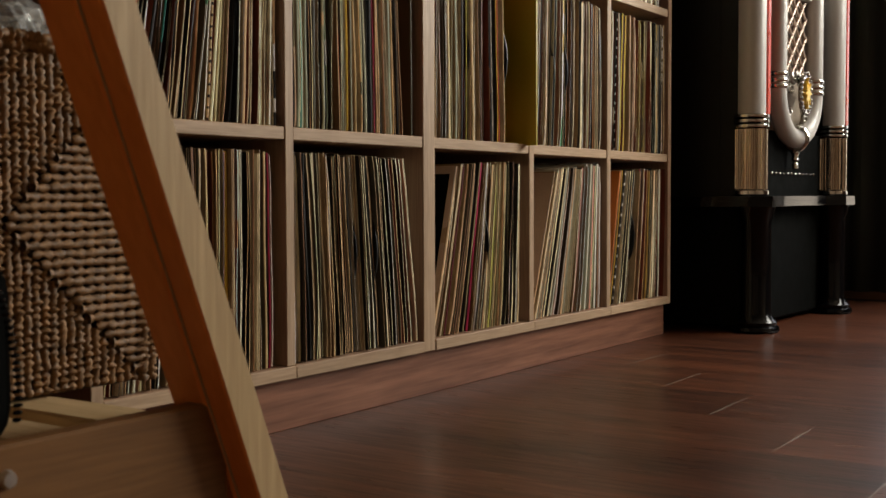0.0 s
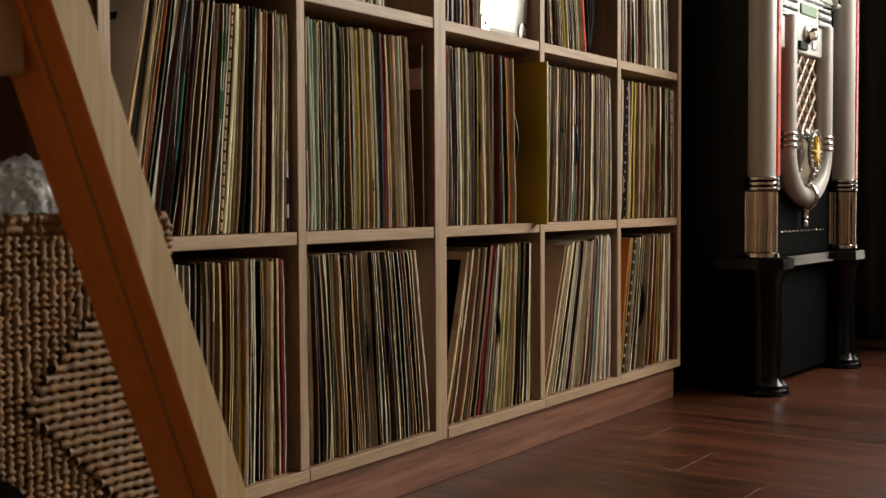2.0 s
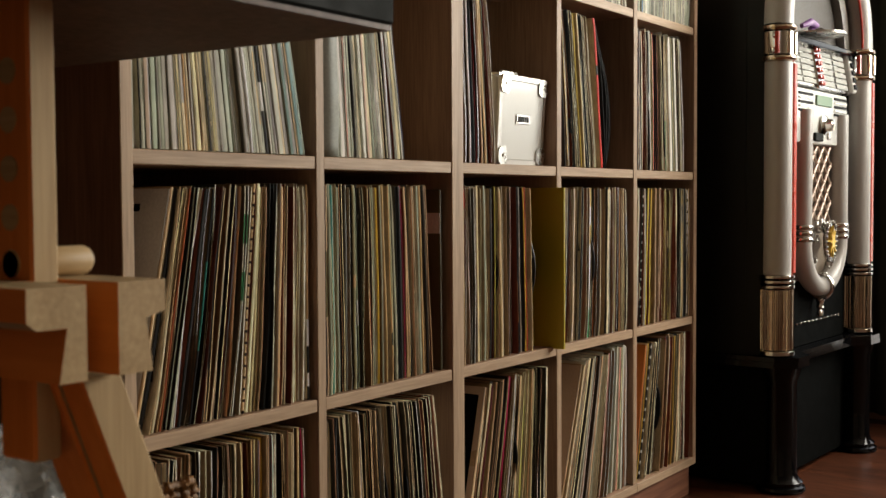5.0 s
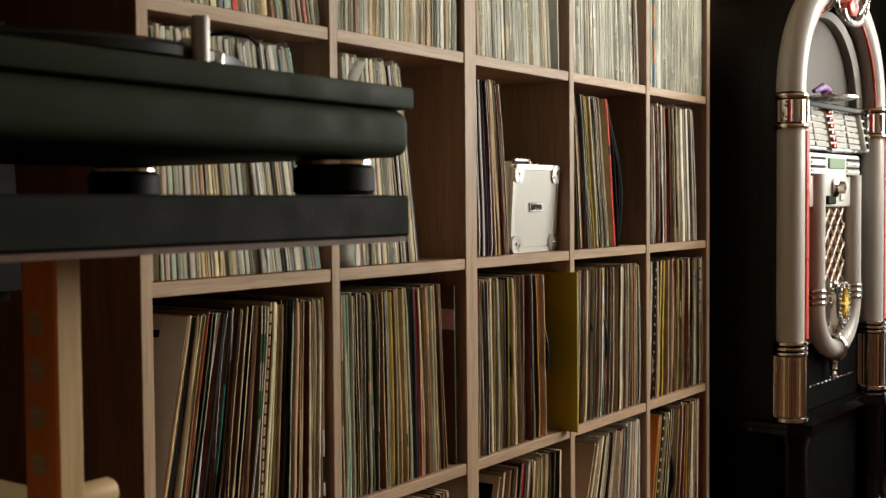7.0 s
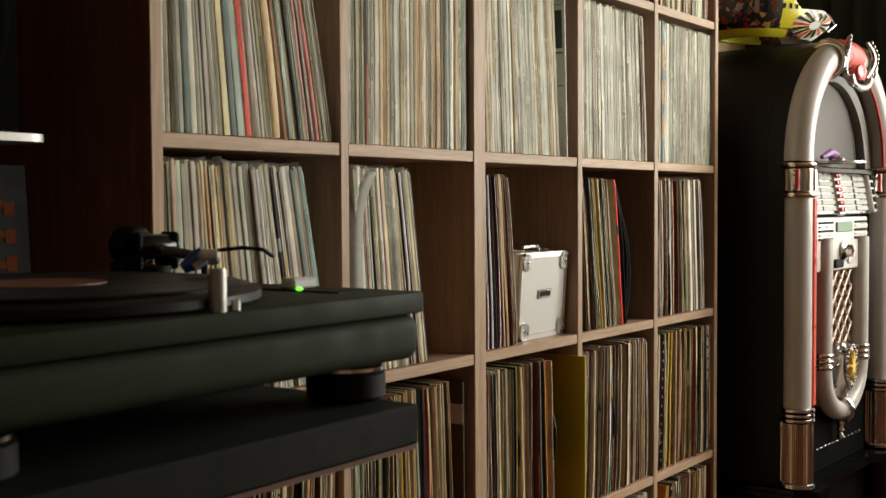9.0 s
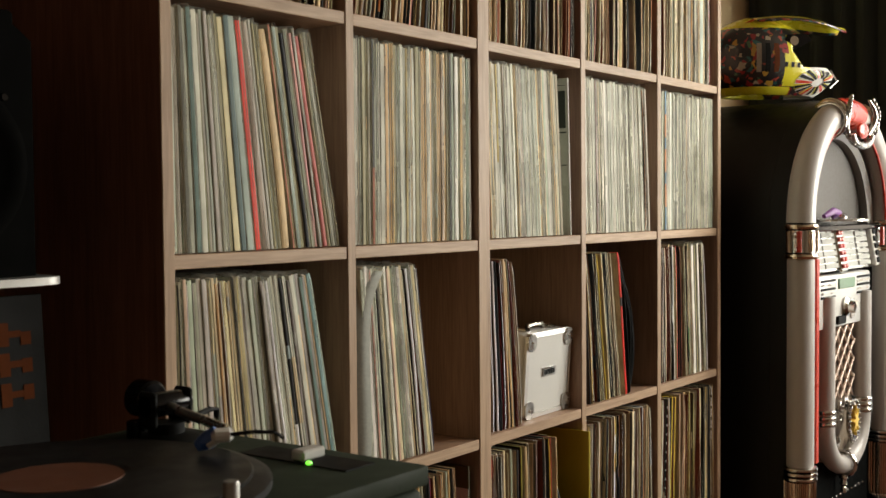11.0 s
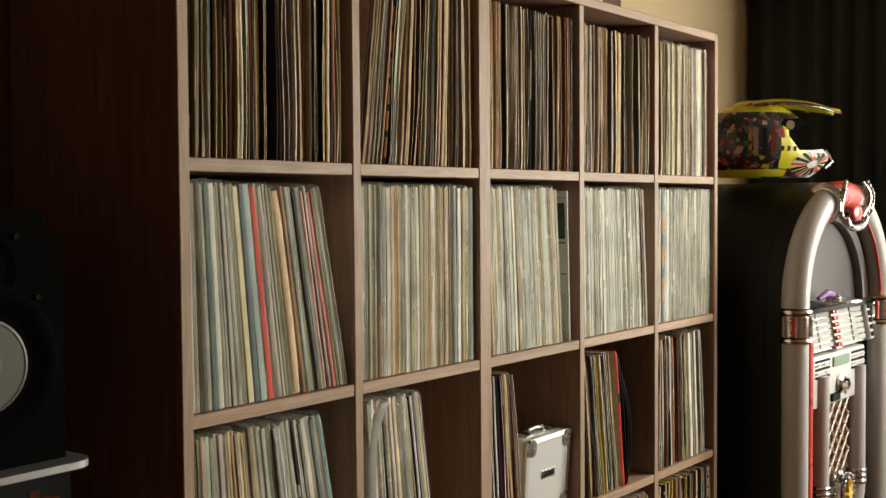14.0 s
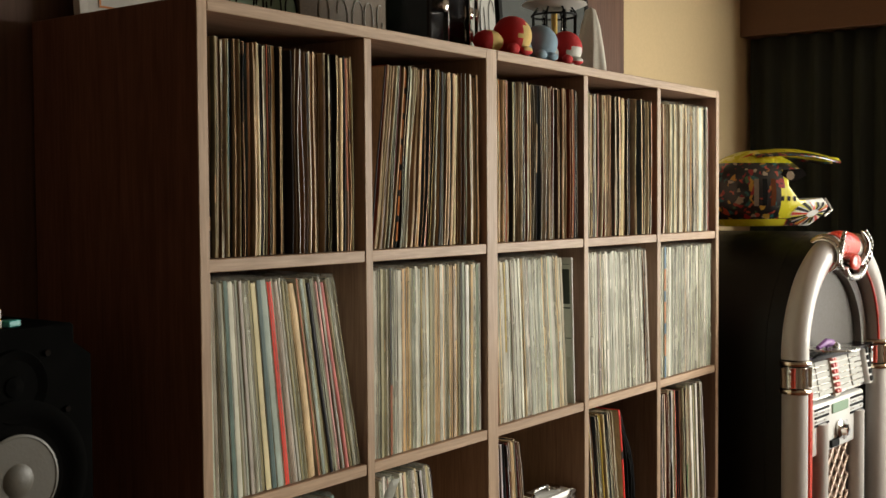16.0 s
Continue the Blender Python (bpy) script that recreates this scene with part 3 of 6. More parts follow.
        for qd in quads:
            hp.face(reversed(qd) if rev else qd, col, mat)
    if kind == "wrap":
        film(hp, x, zb, y, t, h, ct, st, tilt, rnd)


def film(hp, x, zb, y, t, h, ct, st, tilt, rnd):
    """The loose clear bag round a wrapped sleeve: a wavy lip in front and a flap that stands up over the top."""
    ph, ph2 = rnd.uniform(0, 6.3), rnd.uniform(0, 6.3)

    def put(lx, yy, lz):
        hp.v.append((x + lx * ct + lz * st, yy, zb + lz * ct - lx * st * (1 if tilt < 0 else 0)))

    if rnd.random() < 0.55:
        b0, m2 = len(hp.v), 14
        out, amp, side = rnd.uniform(0.001, 0.0045), rnd.uniform(0.0003, 0.0016), rnd.choice((0.15, 0.5, 0.85))
        for i in range(m2 + 1):
            u = i / m2
            wave = amp * math.sin(u * 8 + ph) + amp * 0.7 * math.sin(u * 21 + ph2)
            for k, yy in enumerate((0.004, -0.0004, -out * (0.6 + 0.4 * math.sin(u * 9 + ph)))):
                put(t * side + wave * (0.2, 0.6, 1.0)[k], y + yy, u * (h + 0.002))
        for i in range(m2):
            for k in range(2):
                p = b0 + i * 3 + k
                hp.face((p, p + 1, p + 4, p + 3), WHITE, 2)
    b0, over, lean = len(hp.v), rnd.uniform(0.002, 0.008), rnd.uniform(-0.002, 0.003)
    for i in range(5):
        yy = y + (0.0, 0.04, 0.1, 0.18, 0.28)[i]
        put(t * 0.5, yy, h - 0.002), put(t * 0.5 + lean + 0.001 * math.sin(i * 2 + ph), yy, h + over * (0.7 + 0.3 * math.sin(i * 1.7 + ph2)))
    for i in range(4):
        p = b0 + i * 2
        hp.face((p, p + 2, p + 3, p + 1), WHITE, 2)


def disc(hp, x, zc, y, r=0.150):
    """The black edge of a record that has slipped forward out of its sleeve."""
    base, n = len(hp.v), 40
    for sx in (0, 0.0024):
        for k in range(n):
            a = 2 * math.pi * k / n
            hp.v.append((x + sx, y + r * math.cos(a), zc + r * math.sin(a)))
    for k in range(n):
        hp.face((base + k, base + (k + 1) % n, base + n + (k + 1) % n, base + n + k), DARK, 3)
    hp.face((base + k for k in range(n)), DARK, 3)
    hp.face((base + n + n - 1 - k for k in range(n)), DARK, 3)


def dots(a, b, n):
    """Alternating bands that read as a dotted or checked spine."""
    return [(i / n, (i + 0.5) / n, (a, b)[i % 2]) for i in range(n)]


# Each compartment: how far it is filled, the leans from first to last, the share of kinds (open, spine, wrap), the colours with weights,
# and the sleeves that stand out: (share of the width, colour, thickness in mm, kind, bands).
CELLS = {
    (0, 0): (0.95, 3, 0, (0.75, 0.25, 0), [(BEIGE, 5), (TAN, 4), (CREAM, 3), (BROWN, 2), (DARK, 1), (SKY, 1), (PINK, 1)],
             [(0.0, CREAM, 4, "spine", ()), (0.40, DARK, 4, "spine", ()), (0.68, YELLOW, 7, "spine", ()), (0.74, DARK, 4, "spine", ()), (0.8, TAN, 6, "open", ()), (0.97, CRIMSON, 3, "spine", ())]),
    (0, 1): (0.985, -0.5, -7, (0.85, 0.15, 0), [(BEIGE, 5), (CREAM, 5), (TAN, 3), (DARK, 4), (BROWN, 1), (WHITE, 1), (OLIVE, 1)],
             [(0.0, WHITE, 3, "open", ()), (0.13, BEIGE, 9, "open", ()), (0.3, WHITE, 3, "open", ()), (0.62, CREAM, 5, "open", ()), (0.72, BEIGE, 8, "spine", ()), (0.85, TAN, 6, "open", ())]),
    (0, 2): (0.93, 15, 0.5, (0.5, 0.5, 0), [(DARK, 3), (BEIGE, 3), (CREAM, 2), (OLIVE, 2), (SAGE, 1), (BROWN, 2), (WHITE, 1)],
             [(0.0, BEIGE, 7, "spine", ()), (0.06, CREAM, 4, "spine", ()), (0.1, (0.09, 0.01, 0.015), 5, "spine", ()), (0.36, CRIMSON, 8, "spine", ()), (0.42, WHITE, 4, "spine", ()),
              (0.58, (0.42, 0.40, 0.09), 6, "spine", ()), (0.8, OLIVE, 5, "open", ())]),
    (0, 3): (0.95, 19, 1, (0.35, 0.4, 0.25), [(CREAM, 3), (PINK, 1), (BEIGE, 3), (GREY, 3), (BROWN, 1), (SKY, 1)],
             [(0.0, BEIGE, 4, "spine", ()), (0.05, GREY, 3, "wrap", ()), (0.2, CREAM, 5, "spine", ()), (0.3, (0.55, 0.42, 0.36), 6, "spine", ()), (0.62, (0.40, 0.43, 0.46), 5, "wrap", ()),
              (0.75, GREY, 6, "wrap", ()), (0.88, (0.48, 0.47, 0.46), 7, "wrap", ())]),
    (0, 4): (0.985, 13, 0.5, (0.5, 0.5, 0), [(CREAM, 3), (BEIGE, 3), (DARK, 2), (BROWN, 2), (WHITE, 1), (TAN, 2)],
             [(0.0, ORANGE, 5, "spine", ()), (0.04, YELLOW, 3, "spine", ()), (0.08, DARK, 6, "spine", dots(DARK, WHITE, 26)), (0.4, CRIMSON, 4, "spine", ()), (0.62, YELLOW, 3, "spine", ()),
              (0.74, BEIGE, 7, "spine", ()), (0.97, RUST, 5, "spine", ())]),
    (1, 0): (0.985, 12.3, 0, (0.6, 0.4, 0), [(BEIGE, 6), (TAN, 3), (CREAM, 6), (BROWN, 1), (DARK, 2), (OLIVE, 1)],
             [(0.0, BEIGE, 5, "spine", ()), (0.02, DARK, 8, "spine", ()), (0.07, CREAM, 4, "spine", ()), (0.11, RUST, 3, "spine", ()), (0.15, SAGE, 6, "open", ()), (0.2, DARK, 6, "spine", ()),
              (0.26, DARK, 4, "spine", [(0.3, 0.7, TEAL)]), (0.33, TAN, 8, "open", ()), (0.44, DARK, 5, "open", ()), (0.49, CREAM, 5, "open", [(0.48, 0.62, GREEN), (0.78, 0.88, GREEN)]),
              (0.56, BEIGE, 4, "spine", dots(DARK, BEIGE, 40)), (0.62, BROWN, 6, "open", ()), (0.76, TAN, 7, "spine", ()), (0.98, WHITE, 5, "spine", [(0.0, 0.06, DARK), (0.14, 0.26, DARK), (0.36, 1, TAN)])]),
    (1, 1): (0.86, 0, -3, (0.25, 0.75, 0), [(SAGE, 3), (OLIVE, 2), (BROWN, 1), (DARK, 2), (BEIGE, 4), (TAN, 3), (CREAM, 4), (WHITE, 1)],
             [(0.0, (0.2, 0.26, 0.26), 5, "spine", ()), (0.08, TEAL, 6, "spine", ()), (0.13, SAGE, 6, "spine", ()), (0.2, (0.33, 0.36, 0.33), 5, "spine", ()), (0.28, SKY, 2.5, "spine", ()),
              (0.4, RUST, 3, "spine", ()), (0.47, YELLOW, 6, "spine", ()), (0.53, (0.5, 0.36, 0.16), 5, "spine", ()), (0.6, OLIVE, 7, "spine", ()), (0.72, CRIMSON, 2.5, "spine", ()),
              (0.82, WHITE, 2.5, "spine", ()), (0.88, SAGE, 7, "spine", ()), (0.95, DARK, 4, "spine", ())]),
    (1, 2): (0.765, 0, -1.5, (0.35, 0.65, 0), [(DARK, 4), (BEIGE, 2), (CREAM, 2), (BROWN, 3), (OLIVE, 2), (GREY, 2), (SAGE, 1)],
             [(0.0, DARK, 6, "spine", ()), (0.05, RED, 2.5, "spine", [(0, 0.9, DARK)]), (0.1, (0.5, 0.42, 0.38), 4, "open", ()), (0.3, SAGE, 7, "spine", ()), (0.45, (0.45, 0.42, 0.1), 4, "spine", ()),
              (0.5, OLIVE, 6, "open", ()), (0.66, (0.28, 0.2, 0.2), 8, "open", ()), (0.8, DARK, 6, "spine", ()), (0.86, YELLOW, 3, "spine", ()), (0.9, RED, 3, "spine", ())]),
    (1, 3): (0.97, 3.5, 0, (0.4, 0.6, 0), [(CREAM, 4), (BEIGE, 3), (WHITE, 2), (DARK, 2), (OLIVE, 1), (TAN, 1)],
             [(0.0, (0.5, 0.38, 0.16), 5, "spine", ()), (0.08, DARK, 4, "spine", ()), (0.28, SAGE, 3, "spine", ()), (0.38, WHITE, 8, "spine", [(0.03, 0.2, GREEN), (0.6, 0.75, YELLOW), (0.9, 0.97, YELLOW)]),
              (0.46, ORANGE, 3, "spine", ()), (0.52, DARK, 4, "spine", ()), (0.66, CREAM, 9, "spine", ()), (0.82, DARK, 4, "spine", ()), (0.9, OLIVE, 5, "spine", ())]),
    (1, 4): (0.985, 2.5, 0, (0.4, 0.6, 0), [(CREAM, 4), (BEIGE, 3), (GREY, 2), (DARK, 1), (BROWN, 1), (YELLOW, 1)],
             [(0.0, DARK, 3, "spine", ()), (0.05, GREY, 6, "spine", ()), (0.11, DARK, 4, "spine", dots(WHITE, DARK, 30)), (0.17, GREY, 6, "spine", ()), (0.26, YELLOW, 6, "spine", ()), (0.4, (0.5, 0.33, 0.24), 6, "open", ()),
              (0.6, CREAM, 7, "open", ()), (0.72, CRIMSON, 3, "spine", ()), (0.8, SAGE, 5, "open", ()), (0.9, DARK, 6, "spine", ()), (0.96, WHITE, 4, "spine", dots(DARK, WHITE, 22))]),
    (2, 0): (0.97, -0.5, -11, (0.0, 0.12, 0.88), [(MILK, 5), (MINT, 4), (LILAC, 2), (BEIGE, 1), (GREY, 2), (CREAM, 3), (WHITE, 2)],
             [(0.0, GREY, 5, "wrap", ()), (0.04, DARK, 3, "spine", ()), (0.08, (0.45, 0.32, 0.25), 5, "wrap", ()), (0.2, LILAC, 6, "wrap", ()), (0.3, TAN, 4, "spine", ()), (0.4, DARK, 4, "wrap", ()),
              (0.44, (0.45, 0.38, 0.2), 6, "wrap", ()), (0.5, MINT, 6, "wrap", ()), (0.64, WHITE, 6, "spine", ()), (0.7, GREY, 5, "wrap", ()), (0.75, DARK, 7, "spine", [(0.2, 0.32, WHITE), (0.62, 0.7, SKY)]),
              (0.83, MILK, 7, "wrap", ()), (0.9, STEELB, 6, "wrap", ()), (0.95, (0.20, 0.34, 0.38), 7, "wrap", ())]),
    (2, 1): (0.64, -2, -8.5, (0.0, 0.12, 0.88), [(CREAM, 3), (PINK, 2), (WHITE, 4), (MINT, 3), (MILK, 3), (LILAC, 1)],
             [(0.0, MINT, 6, "wrap", ()), (0.3, PINK, 3, "wrap", ()), (0.36, DARK, 4, "spine", ()), (0.5, (0.55, 0.36, 0.3), 4, "wrap", ()), (0.8, WHITE, 7, "spine", ()), (0.97, NAVY, 4, "spine", ())]),
    (2, 2): (0.35, -0.5, -6, (0.5, 0.5, 0), [(DARK, 2), (WHITE, 4), (BEIGE, 4), (BROWN, 1), (CREAM, 3)],
             [(0.0, SAGE, 4, "spine", ()), (0.3, DARK, 5, "spine", ()), (0.42, (0.2, 0.02, 0.025), 2, "spine", ()), (0.55, (0.33, 0.17, 0.08), 3, "spine", [(0.8, 1, WHITE)]), (0.75, SKY, 2.5, "spine", ()), (0.9, CREAM, 4, "open", ())]),
    (2, 3): (0.52, -5, -8, (0.9, 0.1, 0), [(CREAM, 5), (BEIGE, 3), (YELLOW, 1), (DARK, 1)],
             [(0.0, DARK, 5, "spine", ()), (0.08, (0.5, 0.38, 0.16), 4, "open", ()), (0.8, CREAM, 5, "open", ())]),
    (2, 4): (0.87, -1, -4.5, (0.5, 0.3, 0.2), [(CREAM, 3), (BEIGE, 2), (RUST, 2), (WHITE, 2), (OLIVE, 1), (DARK, 1)],
             [(0.0, (0.3, 0.1, 0.07), 5, "spine", ()), (0.2, CREAM, 4, "open", ()), (0.3, WHITE, 4, "wrap", ()), (0.38, RED, 5, "spine", ()), (0.5, OLIVE, 5, "open", ()), (0.62, GREEN, 3, "spine", [(0.35, 1, CREAM)]),
              (0.72, WHITE, 12, "wrap", ()), (0.84, WHITE, 9, "wrap", ()), (0.9, BEIGE, 4, "open", ()), (0.95, GREY, 6, "wrap", ())]),
    (3, 0): (0.99, -0.5, -11.5, (0, 0.01, 0.99), [(MILK, 5), (MINT, 4), (GREY, 4), (LILAC, 2), (OLIVE, 1)],
             [(0.0, MINT, 6, "wrap", ()), (0.07, (0.14, 0.14, 0.12), 5, "wrap", ()), (0.11, STEELB, 7, "wrap", ()), (0.16, MILK, 8, "wrap", ()), (0.24, LILAC, 5, "wrap", ()), (0.33, CREAM, 9, "wrap", ()),
              (0.36, (0.07, 0.12, 0.13), 8, "wrap", ()), (0.40, SKY, 9, "wrap", ()), (0.45, (0.75, 0.05, 0.03), 8, "wrap", ()), (0.50, (0.36, 0.29, 0.25), 8, "wrap", ()), (0.56, OLIVE, 4, "wrap", ()), (0.61, (0.60, 0.45, 0.25), 15, "spine", ()),
              (0.67, (0.45, 0.16, 0.10), 3, "wrap", ()), (0.71, SKY, 6, "wrap", ()), (0.76, (0.004, 0.004, 0.006), 9, "spine", ()), (0.82, (0.60, 0.33, 0.30), 7, "spine", ()), (0.87, (0.52, 0.17, 0.15), 9, "spine", ())]),
    (3, 1): (0.975, 0, 0, (0, 0.01, 0.99), [(MILK, 5), (MINT, 4), (BEIGE, 3), (GREY, 2), (WHITE, 3), (OLIVE, 1), (TAN, 1)],
             [(0.0, (0.4, 0.33, 0.25), 6, "wrap", ()), (0.08, (0.33, 0.30, 0.19), 5, "wrap", ()), (0.155, DARK, 5, "wrap", [(0, 0.35, RUST)]), (0.22, MILK, 9, "wrap", ()), (0.42, (0.42, 0.33, 0.14), 5, "wrap", ()),
              (0.5, OLIVE, 8, "wrap", ()), (0.6, MILK, 8, "wrap", ()), (0.72, (0.5, 0.4, 0.33), 6, "wrap", ()), (0.8, DARK, 5, "wrap", ()), (0.85, WHITE, 9, "wrap", ()), (0.96, (0.2, 0.27, 0.22), 7, "wrap", ())]),
    (3, 2): (0.84, -2, -4.5, (0, 0.01, 0.99), [(MILK, 5), (CREAM, 3), (WHITE, 4), (MINT, 2), (BEIGE, 2)],
             [(0.0, (0.3, 0.13, 0.07), 3, "spine", ()), (0.14, (0.42, 0.31, 0.07), 5, "wrap", [(0, 0.45, MILK)]), (0.24, LILAC, 3, "wrap", ()), (0.4, (0.55, 0.42, 0.24), 4, "wrap", ()), (0.95, (0.33, 0.29, 0.22), 8, "wrap", ())]),
    (3, 3): (0.95, -1, -4, (0, 0.01, 0.99), [(WHITE, 6), (MILK, 4), (GREY, 1)],
             [(0.2, (0.5, 0.36, 0.42), 4, "wrap", ()), (0.25, (0.55, 0.47, 0.36), 4, "wrap", ()), (0.86, GREY, 5, "wrap", ()), (0.93, BROWN, 3, "spine", ()), (0.96, (0.42, 0.30, 0.2), 3, "open", ())]),
    (3, 4): (0.97, 0, 0, (0, 0.01, 0.99), [(WHITE, 5), (MILK, 5), (MINT, 2)],
             [(0.12, BLUE, 7, "wrap", [(0.0, 0.14, BLUE), (0.14, 0.3, ORANGE), (0.3, 0.42, BLUE), (0.42, 0.55, ORANGE), (0.55, 0.7, BLUE), (0.7, 0.86, ORANGE)]), (0.3, STEELB, 2.5, "wrap", ()),
              (0.5, (0.55, 0.44, 0.33), 3, "wrap", ()), (0.75, (0.5, 0.5, 0.36), 3, "wrap", ())]),
    (4, 0): (0.95, 0.3, 0, (0.6, 0.4, 0), [(BEIGE, 6), (TAN, 5), (BROWN, 2), (DARK, 4), (CREAM, 4), (OLIVE, 2)],
             [(0.0, OLIVE, 6, "spine", ()), (0.07, CREAM, 4, "open", ()), (0.12, STEELB, 4, "spine", ()), (0.17, BEIGE, 9, "open", ()), (0.26, BROWN, 6, "spine", ()), (0.33, DARK, 4, "spine", ()), (0.38, RUST, 2.5, "spine", ()),
              (0.46, TAN, 6, "open", ()), (0.55, CREAM, 6, "open", ()), (0.62, WHITE, 3, "open", ()), (0.7, BEIGE, 9, "open", ()), (0.9, DARK, 5, "spine", ()), (0.94, (0.4, 0.13, 0.06), 6, "spine", [(0, 0.3, BROWN)])]),
    (4, 1): (0.97, 8, -0.5, (0.5, 0.5, 0), [(CREAM, 4), (BEIGE, 3), (SAGE, 2), (TAN, 2), (DARK, 1), (OLIVE, 1)],
             [(0.0, DARK, 4, "spine", ()), (0.05, (0.33, 0.26, 0.14), 5, "spine", ()), (0.09, WHITE, 3.5, "spine", ()), (0.13, (0.1, 0.012, 0.015), 4, "spine", ()), (0.17, BEIGE, 4, "spine", ()),
              (0.2, ORANGE, 5, "spine", dots(DARK, ORANGE, 14)), (0.26, SAGE, 7, "open", ()), (0.42, PINK, 6, "spine", ()), (0.5, (0.45, 0.33, 0.1), 7, "open", ()), (0.58, DARK, 8, "spine", ()), (0.64, TAN, 5, "open", ()),
              (0.8, ORANGE, 3, "spine", [(0, 0.95, PINK)]), (0.97, DARK, 4, "spine", ())]),
    (4, 2): (0.985, 0.2, 0, (0.7, 0.3, 0), [(BEIGE, 6), (TAN, 4), (CREAM, 5), (BROWN, 1), (DARK, 1)],
             [(0.0, BEIGE, 9, "spine", ()), (0.12, RUST, 6, "spine", ()), (0.2, SAGE, 4, "open", ()), (0.3, CREAM, 4, "open", ()), (0.6, DARK, 4, "spine", ()), (0.72, WHITE, 3, "open", ()), (0.92, RUST, 5, "spine", ())]),
    (4, 3): (0.985, 0.2, 0, (0.6, 0.4, 0), [(BEIGE, 4), (CREAM, 4), (TAN, 3), (BROWN, 1), (OLIVE, 1), (DARK, 1)],
             [(0.0, GREY, 4, "spine", ()), (0.12, NAVY, 5, "spine", ()), (0.17, (0.5, 0.26, 0.2), 5, "spine", ()), (0.4, DARK, 3, "spine", ()), (0.5, (0.52, 0.43, 0.2), 14, "spine", ()), (0.8, CREAM, 4, "open", ()),
              (0.94, (0.36, 0.13, 0.035), 8, "spine", ())]),
    (4, 4): (0.955, 0, 0, (0.2, 0.2, 0.6), [(MILK, 4), (CREAM, 3), (BEIGE, 2)],
             [(0.0, BEIGE, 5, "open", ()), (0.06, DARK, 3, "spine", ()), (0.12, BEIGE, 6, "open", ()), (0.3, CREAM, 5, "wrap", ()), (0.6, TAN, 4, "spine", ()), (0.76, (0.47, 0.55, 0.55), 14, "wrap", ()),
              (0.9, MILK, 6, "wrap", ()), (0.96, (0.52, 0.16, 0.17), 5, "spine", ())]),
}
COLOUR_WORDS = [(CREAM, "cream"), (BEIGE, "beige"), (TAN, "tan"), (BROWN, "brown"), (DARK, "black"), (OLIVE, "olive"), (SAGE, "grey-green"), (TEAL, "teal"), (YELLOW, "yellow"), (RED, "red"),
                (ORANGE, "orange"), (SKY, "pale blue"), (WHITE, "white"), (PINK, "pink"), (GREY, "grey"), (MILK, "milky white"), (MINT, "pale green"), (LILAC, "lilac"), (NAVY, "navy"), (CRIMSON, "crimson"),
                (RUST, "rust red"), (BLUE, "blue"), (GREEN, "green"), (STEELB, "slate blue")]


def colour_word(c):
    return min(COLOUR_WORDS, key=lambda w: sum((a - b) ** 2 for a, b in zip(w[0], c)))[1]


